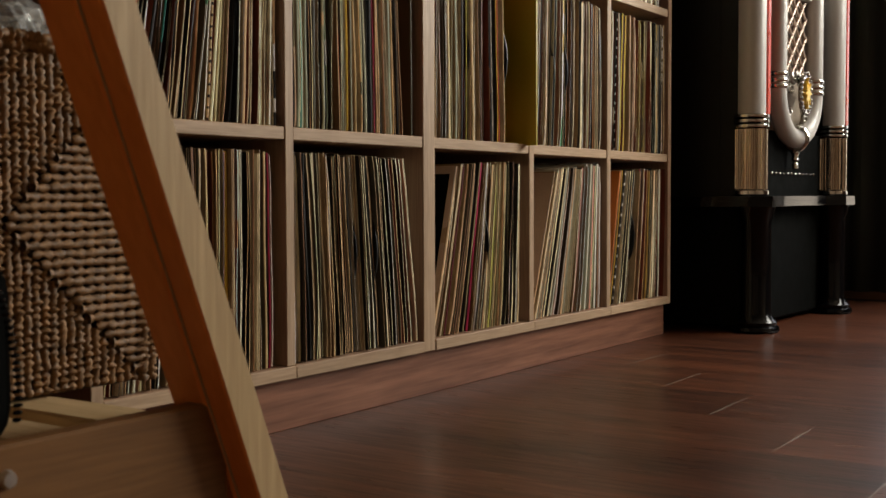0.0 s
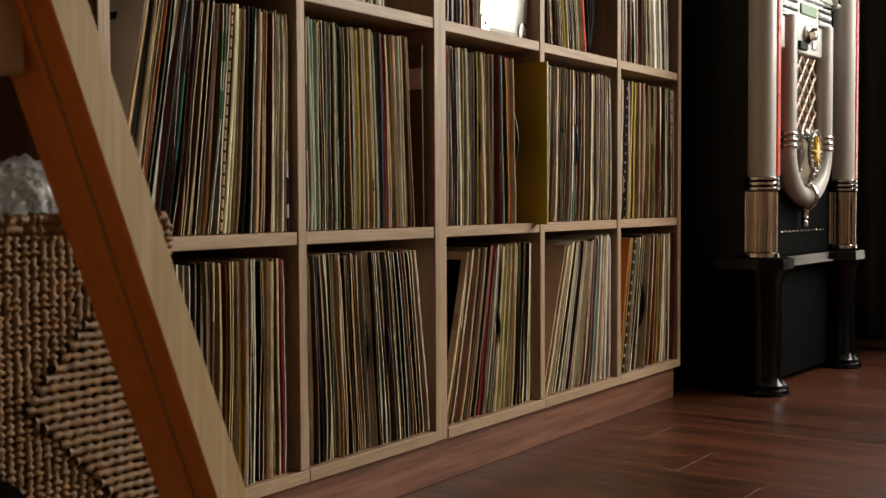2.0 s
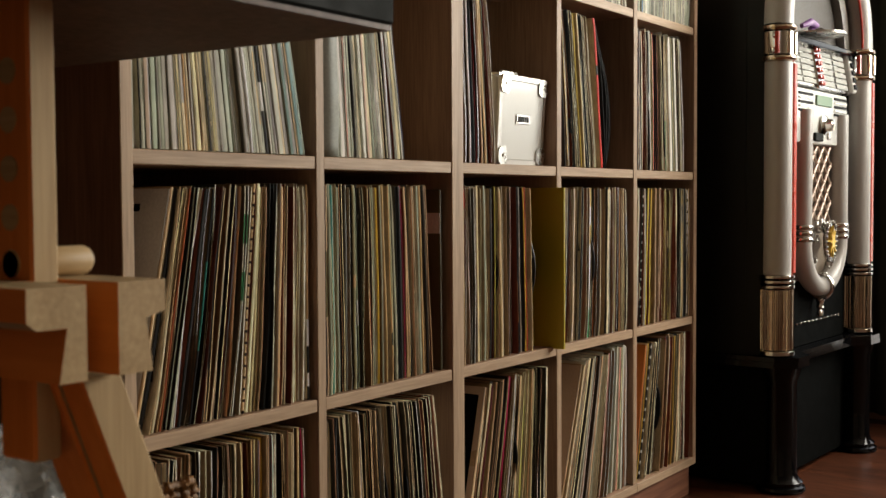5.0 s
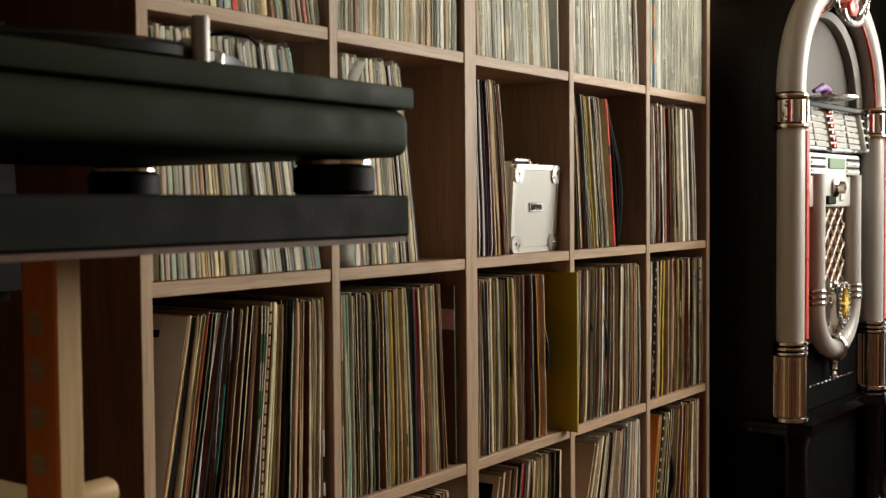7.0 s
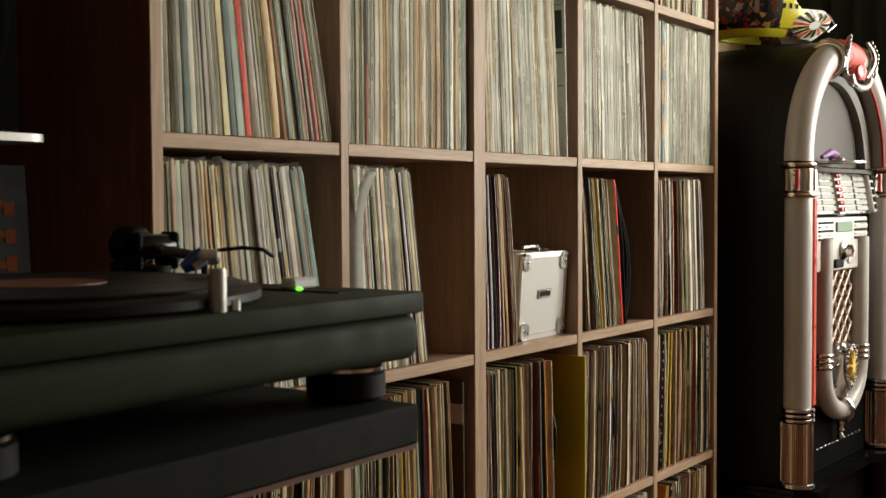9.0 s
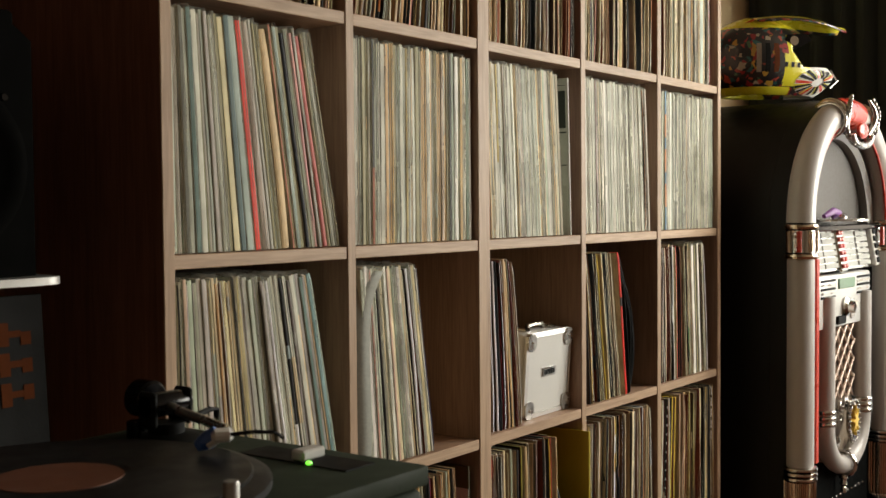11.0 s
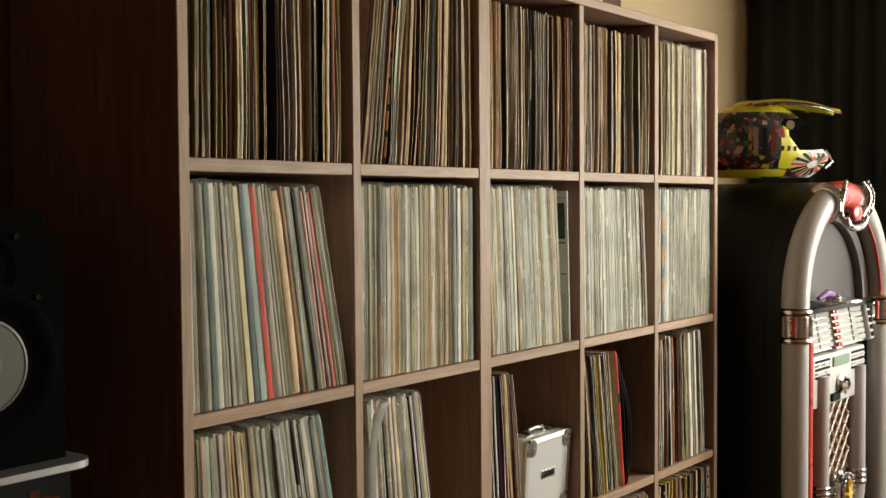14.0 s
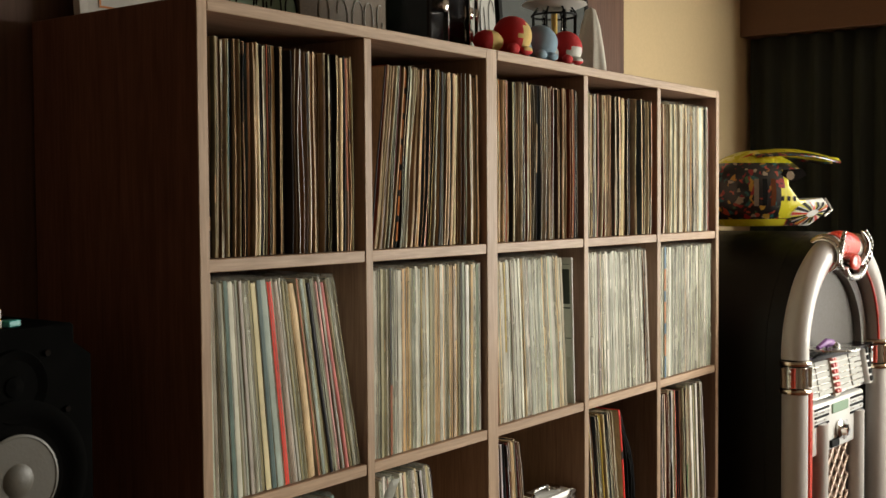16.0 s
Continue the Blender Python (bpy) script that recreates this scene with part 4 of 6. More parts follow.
def fill(row, col):
    """Fills one compartment from the left, sleeve by sleeve."""
    frac, t0, t1, kinds, palette, special = CELLS[(row, col)]
    rnd = random.Random(100 + row * 10 + col)
    x0, x1, zb = CELL_L[col] + 0.002, CELL_R[col] - 0.001, CELL_B[row]
    width, singles = (x1 - x0) * frac, (col == 0 and row in (1, 2, 3)) or row == 2
    heap, x, todo, last = Heap(), x0, list(special), None
    bag = [c for c, w in palette for _ in range(w)]
    x += max(0.0, 0.32 * math.sin(radians(-t0))) + (0.026 if (row, col) == (2, 1) else 0.0)
    lean, height = None, 0.314
    while x - x0 < width - 0.002 or todo:
        u = min(1.0, (x - x0) / width)
        if todo and (u >= todo[0][0] - 0.006 or x - x0 >= width - 0.002):
            _, c, mm, kind, bands = todo.pop(0)
            th, own = mm / 1000 * (1.15 if kind == "wrap" else 0.95), True
            c = tuple(min(0.85, v * 1.2) for v in c)
        else:
            own = False
            c, bands = (last if last and rnd.random() < 0.22 else rnd.choice(bag)), ()
            last = c
            kind = rnd.choices(("open", "spine", "wrap"), kinds)[0]
            k = rnd.uniform(0.9, 1.5) if kind != "wrap" else rnd.uniform(0.85, 1.15)
            c = tuple(min(0.85, v * k * rnd.uniform(0.95, 1.05)) for v in c)
            th = rnd.choice((1.6, 2.0, 2.4, 2.8, 3.4, 4.4, 6.4)) / 1000 * (1.15 if kind == 'wrap' else (1.25 if row in (0, 4) else 1))
            if rnd.random() < 0.22:
                lo = rnd.uniform(0.02, 0.85)
                bands = [(lo, lo + rnd.choice((0.07, 0.12, 0.3)), rnd.choice(bag))]
        tilt = t0 + (t1 - t0) * (u if abs(t0) > abs(t1) else u ** 0.8)
        if lean is not None:
            x += max(0.0, height * (math.sin(radians(lean)) - math.sin(radians(tilt)))) * 0.9
        if x + th > x1 + 0.001:
            break
        lean = tilt
        h = rnd.choice((0.311, 0.313, 0.3145, 0.316)) + (0.005 if kind == "wrap" else 0)
        y = 0.010 + rnd.choice((rnd.uniform(-0.006, 0.004), rnd.uniform(-0.002, 0.014))) if kind != "wrap" else 0.011 + rnd.uniform(-0.0008, 0.0008)
        if own:
            y = 0.0095 + rnd.uniform(-0.0008, 0.0008)
        hp = Heap() if singles else heap
        sleeve(hp, x, zb + 0.0012, y, th, h, tilt, c, kind, rnd, bands=bands, sway=rnd.choice((0.0004, 0.0008, 0.0016, 0.0026)) if kind == "open" else 0.0003)
        if singles:
            ob = hp.make("record_sleeve")
            word = {"open": "worn %s record sleeve, open side out", "spine": "%s cardboard record sleeve, spine out", "wrap": "%s record sleeve in a clear plastic cover"}[kind] % colour_word(c)
            tagged(ob, word, "record", "records in the shelf")
        if kind != "wrap" and rnd.random() < 0.045 and row in (0, 1) and (row, col) not in ((1, 0), (0, 3)) and x > x0 + 0.05:
            hd = Heap() if singles else heap
            disc(hd, x + th, zb + 0.158, y + rnd.uniform(0.1445, 0.147))
            x += 0.0026
            if singles:
                tagged(hd.make("vinyl_record"), "black vinyl record slipped partly out of its sleeve", "record", "slipped records")
        x += th / max(0.9, math.cos(radians(tilt))) + (rnd.choice((0.0, 0.0001, 0.0002, 0.0008)) if kind == "wrap" else rnd.choice((0.0002, 0.0004, 0.0008, 0.0012, 0.0018, 0.003)))
    if not singles:
        tagged(heap.make("record_row"), "packed row of %s record sleeves standing in the shelf" % ("plastic-wrapped white" if row == 3 else "worn multicoloured cardboard"), "records", "records in the shelf", "stuff")


for r in range(5):
    for c in range(5):
        fill(r, c)


def cover(name, x, zb, y, th, tilt, base, shapes, label, h=0.315, d=0.315):
    """A single sleeve whose printed front shows: shapes are (y0, y1, z0, z1, material) on the face that looks west."""
    ob = thing(name, label, "record", "records in the shelf", Matrix.Translation((x, y, zb)) @ Matrix.Rotation(radians(tilt), 4, "Y"))
    part("sleeve", boxed(0, th, 0, d, 0, h, bevel=0.001), base, ob)
    for y0, y1, z0, z1, m in shapes:
        part("print", boxed(-0.0006, 0.0, y0, y1, z0, z1), m, ob)
    return ob


cover("pulled_sleeve", 1.041, CELL_B[1] - 0.003, -0.022, 0.006, 0, "ochre", [], "plain mustard yellow record sleeve pulled forward out of the row", h=0.318)
cover("olive_folder", 0.668, CELL_B[1], 0.014, 0.005, -0.5, "olive_card", [(0.0, 0.11, 0.235, 0.27, "grey_card")], "dark olive folder with a pale paper band", h=0.31)
cover("comic_sleeve", 1.030, CELL_B[3], 0.012, 0.005, -2.0, "paper",
      [(0.006, 0.036, 0.215, 0.29, "slate"), (0.006, 0.036, 0.30, 0.301, "slate"), (0.005, 0.05, 0.205, 0.208, "slate"), (0.005, 0.05, 0.14, 0.142, "slate"), (0.006, 0.05, 0.0, 0.1, "grey_card")],
      "white record sleeve with printed picture panels, leaning")
cover("dark_square_sleeve", 0.7225, CELL_B[0] + 0.001, 0.010, 0.0012, 14.9, "tan_card", [(0.012, 0.25, 0.02, 0.30, "black_matt")], "beige record sleeve with a large black square")

# ---- things in and on the shelf ----
def record_case():
    ob = thing("record_case", "small white aluminium-edged record case standing in the shelf", "case", "", pose(0.960, 0.030, 0.807, 3.5, 0, 1) @ Matrix.Diagonal((0.93, 1.0, 1.0, 1.0)))
    part("shell", boxed(-0.094, 0.094, 0.0065, 0.066, 0.002, 0.166, bevel=0.010, seg=3), "white", ob, "", 40)
    bm = bmesh.new()
    o, i = rounded(0.19, 0.168, 0.014, 5, 0, 0.084), rounded(0.172, 0.150, 0.010, 5, 0, 0.084)
    n = len(o)
    va = [[bm.verts.new((a, y, b)) for a, b in pr] for pr, y in ((o, 0.004), (o, -0.001), (i, -0.003), (i, 0.004))]
    for p, q in zip(va, va[1:]):
        for k in range(n):
            bm.faces.new((p[k], p[(k + 1) % n], q[(k + 1) % n], q[k]))
    part("frame", bm, "pale_alu", ob, "aluminium frame", 40)
    part("front_panel", boxed(-0.086, 0.086, -0.001, 0.006, 0.009, 0.159, bevel=0.002), "white", ob)
    for sx in (-1, 1):
        for z in (0.0175, 0.1505):
            bm = bmesh.new()
            plate(bm, rounded(0.034, 0.034, 0.012, 4, sx * 0.0775, z), -0.0045, 0.002)
            blob(bm, (sx * 0.078, -0.0045, z), 0.003, u=8, v=6)
            part("corner_guard", bm, "steel", ob, "polished metal corner", 40)
    bm = boxed(-0.028, 0.028, -0.0035, -0.001, 0.078, 0.096, bevel=0.001)
    part("badge", bm, "steel", ob, "small metal badge")
    for k in range(5):
        part("badge_mark", boxed(-0.022 + k * 0.009, -0.0155 + k * 0.009, -0.0042, -0.0036, 0.082, 0.092), "black", ob)
    bm = bmesh.new()
    sweep(bm, [(-0.034, 0.035, 0.166), (-0.03, 0.035, 0.176), (0.03, 0.035, 0.176), (0.034, 0.035, 0.166)], 0.004, 8)
    part("handle", bm, "steel", ob, "metal handle", 60)
    for sx in (-0.055, 0.055):
        part("latch", boxed(sx - 0.009, sx + 0.009, 0.02, 0.05, 0.166, 0.174, bevel=0.002), "chrome", ob)


record_case()
bm = bmesh.new()
plate(bm, rounded(0.13, 0.27, 0.03, 6, 0.905, 0.945), 0.20, 0.212)
tagged(part("picture_disc_case", bm, "black_matt", None, "", 40), "black rounded flat case standing behind the white case", "case")
hp = Heap()
sleeve(hp, 1.262, CELL_B[2] + 0.001, 0.006, 0.009, 0.314, -7.8, (0.62, 0.035, 0.02), "spine", random.Random(9), bands=[(0.30, 0.34, DARK), (0.62, 0.66, DARK)])
tagged(hp.make("record_sleeve"), "bright red cardboard record sleeve, spine out", "record", "records in the shelf")
for k in range(4):
    # limp black inner sleeves that bulge away from the red one
    bm, rows = bmesh.new(), []
    for i in range(15):
        u = i / 14
        xx = 1.275 + 0.010 * k - 0.046 * u + (0.016 + 0.009 * k) * math.sin(math.pi * min(1, u * 1.05)) + 0.002 * math.sin(u * 11 + k * 2)
        rows.append([bm.verts.new((xx + 0.004 * math.sin(y * 20 + k), y, CELL_B[2] + 0.001 + (0.306 - 0.006 * k) * u)) for y in (0.007 + 0.004 * k, 0.1, 0.2, 0.31)])
    for a, b in zip(rows, rows[1:]):
        for j in range(3):
            bm.faces.new((a[j], a[j + 1], b[j + 1], b[j]))
    ob = part("inner_sleeve", bm, "black", None, "", 60)
    ob.modifiers.new("thick", "SOLIDIFY").thickness = 0.002
    tagged(ob, "limp black record sleeve slumped against the red one", "record", "records in the shelf")
# cloudy sleeve that stands clear of the divider, its top corner folded over
bm = bmesh.new()
rows = []
for i in range(21):
    u = i / 20
    bend = 0.33 * max(0.0, u - 0.74) ** 1.7 + 0.0015 * math.sin(u * 9)
    rows.append([bm.verts.new((0.3515 + dx + bend * w, y, 0.8075 + 0.322 * u - bend * w * 0.3)) for y, w, dx in ((0.006, 1.0, 0.036), (0.012, 0.9, 0.020), (0.020, 0.8, 0.004), (0.026, 0.7, 0.0))])
for a, b in zip(rows, rows[1:]):
    for k in range(3):
        bm.faces.new((a[k], a[k + 1], b[k + 1], b[k]))
ob = part("bent_sleeve", bm, "cloudy", None, "", 60)
ob.modifiers.new("thick", "SOLIDIFY").thickness = 0.001
tagged(ob, "pale grey-green sleeve bent over at the top corner", "record", "records in the shelf")
# beige front cover with a small mark, seen past the leaning row
cover("beige_sleeve", -0.0068, CELL_B[1] + 0.001, 0.012, 0.0011, 12.2, "grey_card", [(0.05, 0.085, 0.285, 0.295, "black_matt")], "plain beige record sleeve with a small printed mark")
cover("arch_sleeve", 1.0755, CELL_B[0] + 0.001, 0.010, 0.0011, 18.9, "tan_card", [(0.09, 0.3, 0.012, 0.16, "black_matt"), (0.06, 0.09, 0.012, 0.10, "black_matt")], "beige record sleeve with a dark printed shape")
cover("orange_sleeve", 1.4285, CELL_B[0] + 0.001, 0.012, 0.0011, 12.9, "orange", [(0.055, 0.075, 0.235, 0.25, "teal")], "orange record sleeve with a small green mark")


def board_leaning(name, x0, x1, h, mat, label, tilt=4.0, frame_mat=None, y=0.335):
    ob = thing(name, label, "picture", "", Matrix.Translation((x0, y, SHELF_TOP + 0.001)) @ Matrix.Rotation(radians(-tilt), 4, "X"))
    w = x1 - x0
    part("panel", boxed(0.004, w - 0.004, 0.004, 0.012, 0.004, h - 0.004), mat, ob)
    if frame_mat:
        for a in ((0, w, 0, 0.016), (0, w, h - 0.016, h)):
            part("frame_rail", boxed(a[0], a[1], 0, 0.018, a[2], a[3], bevel=0.001), frame_mat, ob)
        for a in (0, w - 0.016):
            part("frame_stile", boxed(a, a + 0.016, 0.0005, 0.0175, 0.016, h - 0.016, bevel=0.001), frame_mat, ob)
    return ob


def scribble(ob, mat, x0, x1, z0, z1, seed, r=0.0016):
    """Loose hand-drawn strokes that cannot be read."""
    rnd = random.Random(seed)
    x = x0
    while x < x1:
        w = rnd.uniform(0.025, 0.05)
        a0, turns = rnd.uniform(0, 6), rnd.uniform(3.5, 7.5)
        bm = bmesh.new()
        pts = [(x + w / 2 + w / 2 * math.cos(a0 + turns * k / 24) * (1 - 0.02 * k), 0.0025, (z0 + z1) / 2 + (z1 - z0) / 2 * math.sin(a0 + turns * k / 24 * 1.07)) for k in range(25)]
        sweep(bm, pts, r, 5)
        part("stroke", bm, mat, ob)
        x += w * rnd.uniform(0.9, 1.3)


w = board_leaning("framed_print", 0.028, 0.29, 0.30, "paper", "white framed print with a thin orange line", frame_mat="white")
part("line", boxed(0.04, 0.225, 0.002, 0.0038, 0.03, 0.033), "orange", w)
part("line", boxed(0.04, 0.043, 0.002, 0.0038, 0.034, 0.27), "orange", w)
w = board_leaning("green_board", 0.30, 0.535, 0.28, "green_card", "green board with black handwriting")
scribble(w, "black", 0.03, 0.2, 0.05, 0.115, 3)
w = board_leaning("brown_poster", 0.54, 0.895, 0.30, "brown_card", "brown printed poster with white handwriting")
scribble(w, "paper", 0.05, 0.33, 0.06, 0.13, 5, 0.0013)
board_leaning("thin_black_frame", 0.90, 0.925, 0.33, "black", "narrow black frame seen edge on")
w = board_leaning("grey_poster", 0.93, 1.24, 0.32, "grey_card", "pale grey poster with faint line drawing")
scribble(w, "slate", 0.10, 0.29, 0.05, 0.2, 8, 0.001)
board_leaning("slate_board", 1.25, 1.70, 0.36, "slate", "dark slate board in a black frame", frame_mat="black")


def box_camera():
    ob = thing("box_camera", "black vintage box camera with a chrome knob", "camera", "", pose(0.715, 0.13, SHELF_TOP + 0.001, 0, 0, 4))
    part("body", boxed(-0.085, 0.045, -0.03, 0.075, 0.012, 0.26, bevel=0.006, seg=2), "black_gloss", ob)
    part("base", boxed(-0.095, 0.09, -0.04, 0.085, 0, 0.012, bevel=0.003), "black", ob)
    part("front_block", boxed(0.047, 0.085, -0.02, 0.06, 0.013, 0.25, bevel=0.004), "black_gloss", ob)
    for x in (-0.028, 0.05, 0.082):
        part("trim", boxed(x, x + 0.0035, -0.036, -0.029, 0.02, 0.25), "chrome", ob, "chrome trim strip")
    bm = bmesh.new()
    lathe(bm, [(0.0, -0.05), (0.007, -0.049), (0.012, -0.046), (0.013, -0.03), (0.0, -0.03)], 18, (-0.052, 0, 0.085), "y")
    part("knob", bm, "chrome", ob, "chrome knob", 40)
    for z in (0.03, 0.075, 0.115):
        bm = bmesh.new()
        lathe(bm, [(0.014, 0), (0.016, 0.004), (0.016, 0.02), (0.014, 0.024)], 16, (0.066, -0.018, z))
        part("roller", bm, "chrome", ob, "", 40)


box_camera()


def lantern():
    ob = thing("lantern", "white enamel camping lantern with a black wire cage", "lantern", "", pose(1.165, 0.14, SHELF_TOP + 0.001))
    bm = bmesh.new()
    lathe(bm, [(0.042, 0), (0.045, 0.004), (0.045, 0.028), (0.036, 0.036), (0.03, 0.055), (0.0, 0.056)], 24)
    part("tank", bm, "white", ob, "", 40)
    bm = bmesh.new()
    lathe(bm, [(0.012, 0.15), (0.055, 0.150), (0.075, 0.158), (0.072, 0.162), (0.03, 0.175), (0.02, 0.2), (0.0, 0.205)], 28)
    part("hood", bm, "white", ob, "white enamel hood", 40)
    bm = bmesh.new()
    lathe(bm, [(0.026, 0.056), (0.028, 0.06), (0.028, 0.145), (0.026, 0.15)], 20)
    part("chimney", bm, "glass", ob, "clear glass chimney", 40)
    bm = bmesh.new()
    lathe(bm, [(0.0, 0.056), (0.007, 0.057), (0.007, 0.14), (0.0, 0.141)], 12)
    part("mantle", bm, "amber_glass", ob, "amber mantle", 40)
    for k in range(8):
        a = k * math.pi / 4 + 0.2
        bm = bmesh.new()
        sweep(bm, [(0.036 * math.cos(a), 0.036 * math.sin(a), 0.045), (0.050 * math.cos(a), 0.050 * math.sin(a), 0.07), (0.052 * math.cos(a), 0.052 * math.sin(a), 0.135), (0.04 * math.cos(a), 0.04 * math.sin(a), 0.152)], 0.0025, 6)
        part("cage_wire", bm, "black", ob)
    for z, r in ((0.07, 0.050), (0.133, 0.052)):
        bm = bmesh.new()
        sweep(bm, [(r * math.cos(k * 0.2618), r * math.sin(k * 0.2618), z) for k in range(24)], 0.0025, 6, closed=True)
        part("cage_ring", bm, "black", ob)


lantern()
bm = bmesh.new()
lathe(bm, [(0.034, 0.0), (0.036, 0.02), (0.030, 0.07), (0.022, 0.12), (0.012, 0.155), (0.0, 0.162)], 30)
for v in bm.verts:
    a = math.atan2(v.co.y, v.co.x)
    k = 1 + 0.13 * math.sin(a * 7) * (1 - v.co.z / 0.17)
    v.co = Vector((v.co.x * k, v.co.y * k, v.co.z)) + Vector((1.262, 0.10, SHELF_TOP + 0.001))
tagged(part("cloth_figure", bm, "cloth_white", None, "", 50), "white draped cloth ornament", "ornament")


def plush(x, y, mats, label, face, s=1.0):
    """A small stuffed toy lying on its front: one plain mesh of a head, a body and stub paws."""
    bm = bmesh.new()
    blob(bm, (0, 0, 0.034), 0.033, (1.08, 0.95, 0.98), 20, 14)
    blob(bm, (-0.052, 0.012, 0.02), 0.024, (1.35, 0.9, 0.8))
    blob(bm, (0.0, -0.026, 0.008), 0.011, (1.5, 0.8, 0.7))
    blob(bm, (-0.03, -0.022, 0.009), 0.011, (1.3, 0.8, 0.8))
    for f in bm.faces:
        c = f.calc_center_median()
        d = (c - Vector((0, 0, 0.034)))
        if d.length < 0.045 and c.z > 0.006 and d.normalized().dot(Vector(face).normalized()) > 0.72:
            f.material_index = 1
        elif c.x < -0.045 and c.x > -0.062:
            f.material_index = 1 if mats[0] == "plush_red" else 0
    ob = part("plush_toy", bm, mats, None, "", 80, Matrix.Translation((x, y, SHELF_TOP + 0.002)) @ Matrix.Scale(s, 4))
    return tagged(ob, label, "toy", "plush toys on the shelf")


plush(0.838, 0.042, ["plush_red", "plush_gold"], "red and gold stuffed toy lying on the shelf top", (0.25, -1, -0.15), 1.22)
plush(0.948, 0.045, ["plush_blue", "plush_blue"], "blue-grey stuffed toy with a round head", (0, -1, 0.1), 1.15)
plush(1.045, 0.040, ["plush_red", "grey_card"], "red stuffed toy with a pale patch", (-0.2, -1, -0.9), 1.12)


# ---- jukebox ----
def jukebox():
    J = thing("jukebox", "arched black jukebox with milky light tubes and chrome trim", "jukebox", "", pose(2.214, -0.1765, 0, 0, 0, -3.0))

    def arch(a, b, z0, n=28, u0=0.0):
        return [(a * math.cos(math.pi * k / n), z0 + b * math.sin(math.pi * k / n)) for k in range(n + 1)]

    # cabinet with arched top
    bm = bmesh.new()
    plate(bm, [(-0.332, 0.33), (0.332, 0.33)] + arch(0.332, 0.340, 1.165), 0.075, 0.50)
    part("cabinet", bm, "cabinet_black", J, "matt black cabinet", 35)
    # cheeks that carry the tubes: an arched ring in front of the cabinet
    bm = bmesh.new()
    o = [(0.3315, 0.345)] + arch(0.3315, 0.3395, 1.165) + [(-0.3315, 0.345)]
    i = [(0.285, 0.345)] + arch(0.285, 0.276, 1.165) + [(-0.285, 0.345)]
    va = [[bm.verts.new((a, y, b)) for a, b in pr] for pr, y in ((o, 0.0745), (o, 0.004), (i, 0.004), (i, 0.0745))]
    for p, q in zip(va, va[1:]):
        for k in range(len(o) - 1):
            bm.faces.new((p[k], p[k + 1], q[k + 1], q[k]))
    part("cheek", bm, "cabinet_black", J, "", 35)
    bm = bmesh.new()
    box(bm, -0.335, 0.335, 0.02, 0.50, 0.012, 0.33, bevel=0.006)
    part("base_cabinet", bm, "black_matt", J)
    bm = bmesh.new()
    pts = [(-0.36, 0.49), (-0.36, -0.01), (-0.33, -0.062), (-0.25, -0.062), (-0.20, -0.02), (0.20, -0.02), (0.25, -0.062), (0.33, -0.062), (0.36, -0.01), (0.36, 0.49)]
    plate(bm, pts, 0.318, 0.332, "z")
    plate(bm, [(x * 0.985, y * 0.985 - 0.001) for x, y in pts], 0.3325, 0.344, "z")
    part("ledge", bm, "black_gloss", J)
    for s in (-1, 1):
        bm = bmesh.new()
        lathe(bm, [(0.058, 0.0), (0.062, 0.006), (0.060, 0.014), (0.053, 0.018), (0.055, 0.026), (0.046, 0.034), (0.040, 0.05), (0.039, 0.28), (0.046, 0.296), (0.05, 0.317)], 28, (s * 0.292, -0.005, 0))
        part("front_pilaster", bm, "black_gloss", J, "turned black pilaster", 40)
        # fluted chrome socket
        bm = bmesh.new()
        lathe(bm, [(0.040, 0.346), (0.044, 0.349), (0.044, 0.358), (0.039, 0.361)], 32, (s * 0.312, 0, 0))
        part("socket_ring", bm, "chrome", J, "chrome ring", 40)
        bm = bmesh.new()
        lathe(bm, [(0.0405, 0.362), (0.0405, 0.512)], 96, (s * 0.312, 0, 0), ribs=24, rib=0.09)
        part("fluted_socket", bm, "chrome_warm", J, "fluted chrome socket", 30)
        for z in (0.514, 0.5265, 0.539):
            bm = bmesh.new()
            lathe(bm, [(0.037, z - 0.0005), (0.043, z + 0.002), (0.044, z + 0.005), (0.043, z + 0.009), (0.037, z + 0.0115)], 32, (s * 0.312, 0, 0))
            part("socket_ring", bm, "chrome", J, "chrome ring", 40)
        bm = bmesh.new()
        lathe(bm, [(0.0345, 0.55), (0.0345, 1.079)], 32, (s * 0.312, 0, 0))
        part("light_tube", bm, "tube", J, "milky white plastic tube", 40)
        part("red_strip", boxed(s * 0.312 + 0.036, s * 0.312 + 0.056, -0.028, -0.004, 0.551, 1.078, bevel=0.002), "red", J, "red plastic strip")
        # collar
        for z0, z1, r in ((1.078, 1.096, 0.043), (1.153, 1.171, 0.043)):
            bm = bmesh.new()
            h = z1 - z0
            lathe(bm, [(0.034, z0), (r, z0 + h * 0.2), (r + 0.002, z0 + h * 0.5), (r, z0 + h * 0.8), (0.034, z1)], 32, (s * 0.312, 0, 0))
            part("collar_ring", bm, "chrome_warm", J, "chrome collar", 40)
        bm = bmesh.new()
        lathe(bm, [(0.037, 1.0965), (0.037, 1.1525)], 24, (s * 0.312, 0, 0))
        part("collar", bm, "chrome", J, "chrome collar", 40)
        for k in range(8):
            a = k * math.pi / 4 + 0.3
            bm = bmesh.new()
            sweep(bm, [(s * 0.312 + 0.038 * math.cos(a), 0.038 * math.sin(a), z) for z in (1.098, 1.125, 1.151)], 0.0065, 8)
            part("collar_bar", bm, "red" if k % 3 == 1 else "chrome_warm", J)
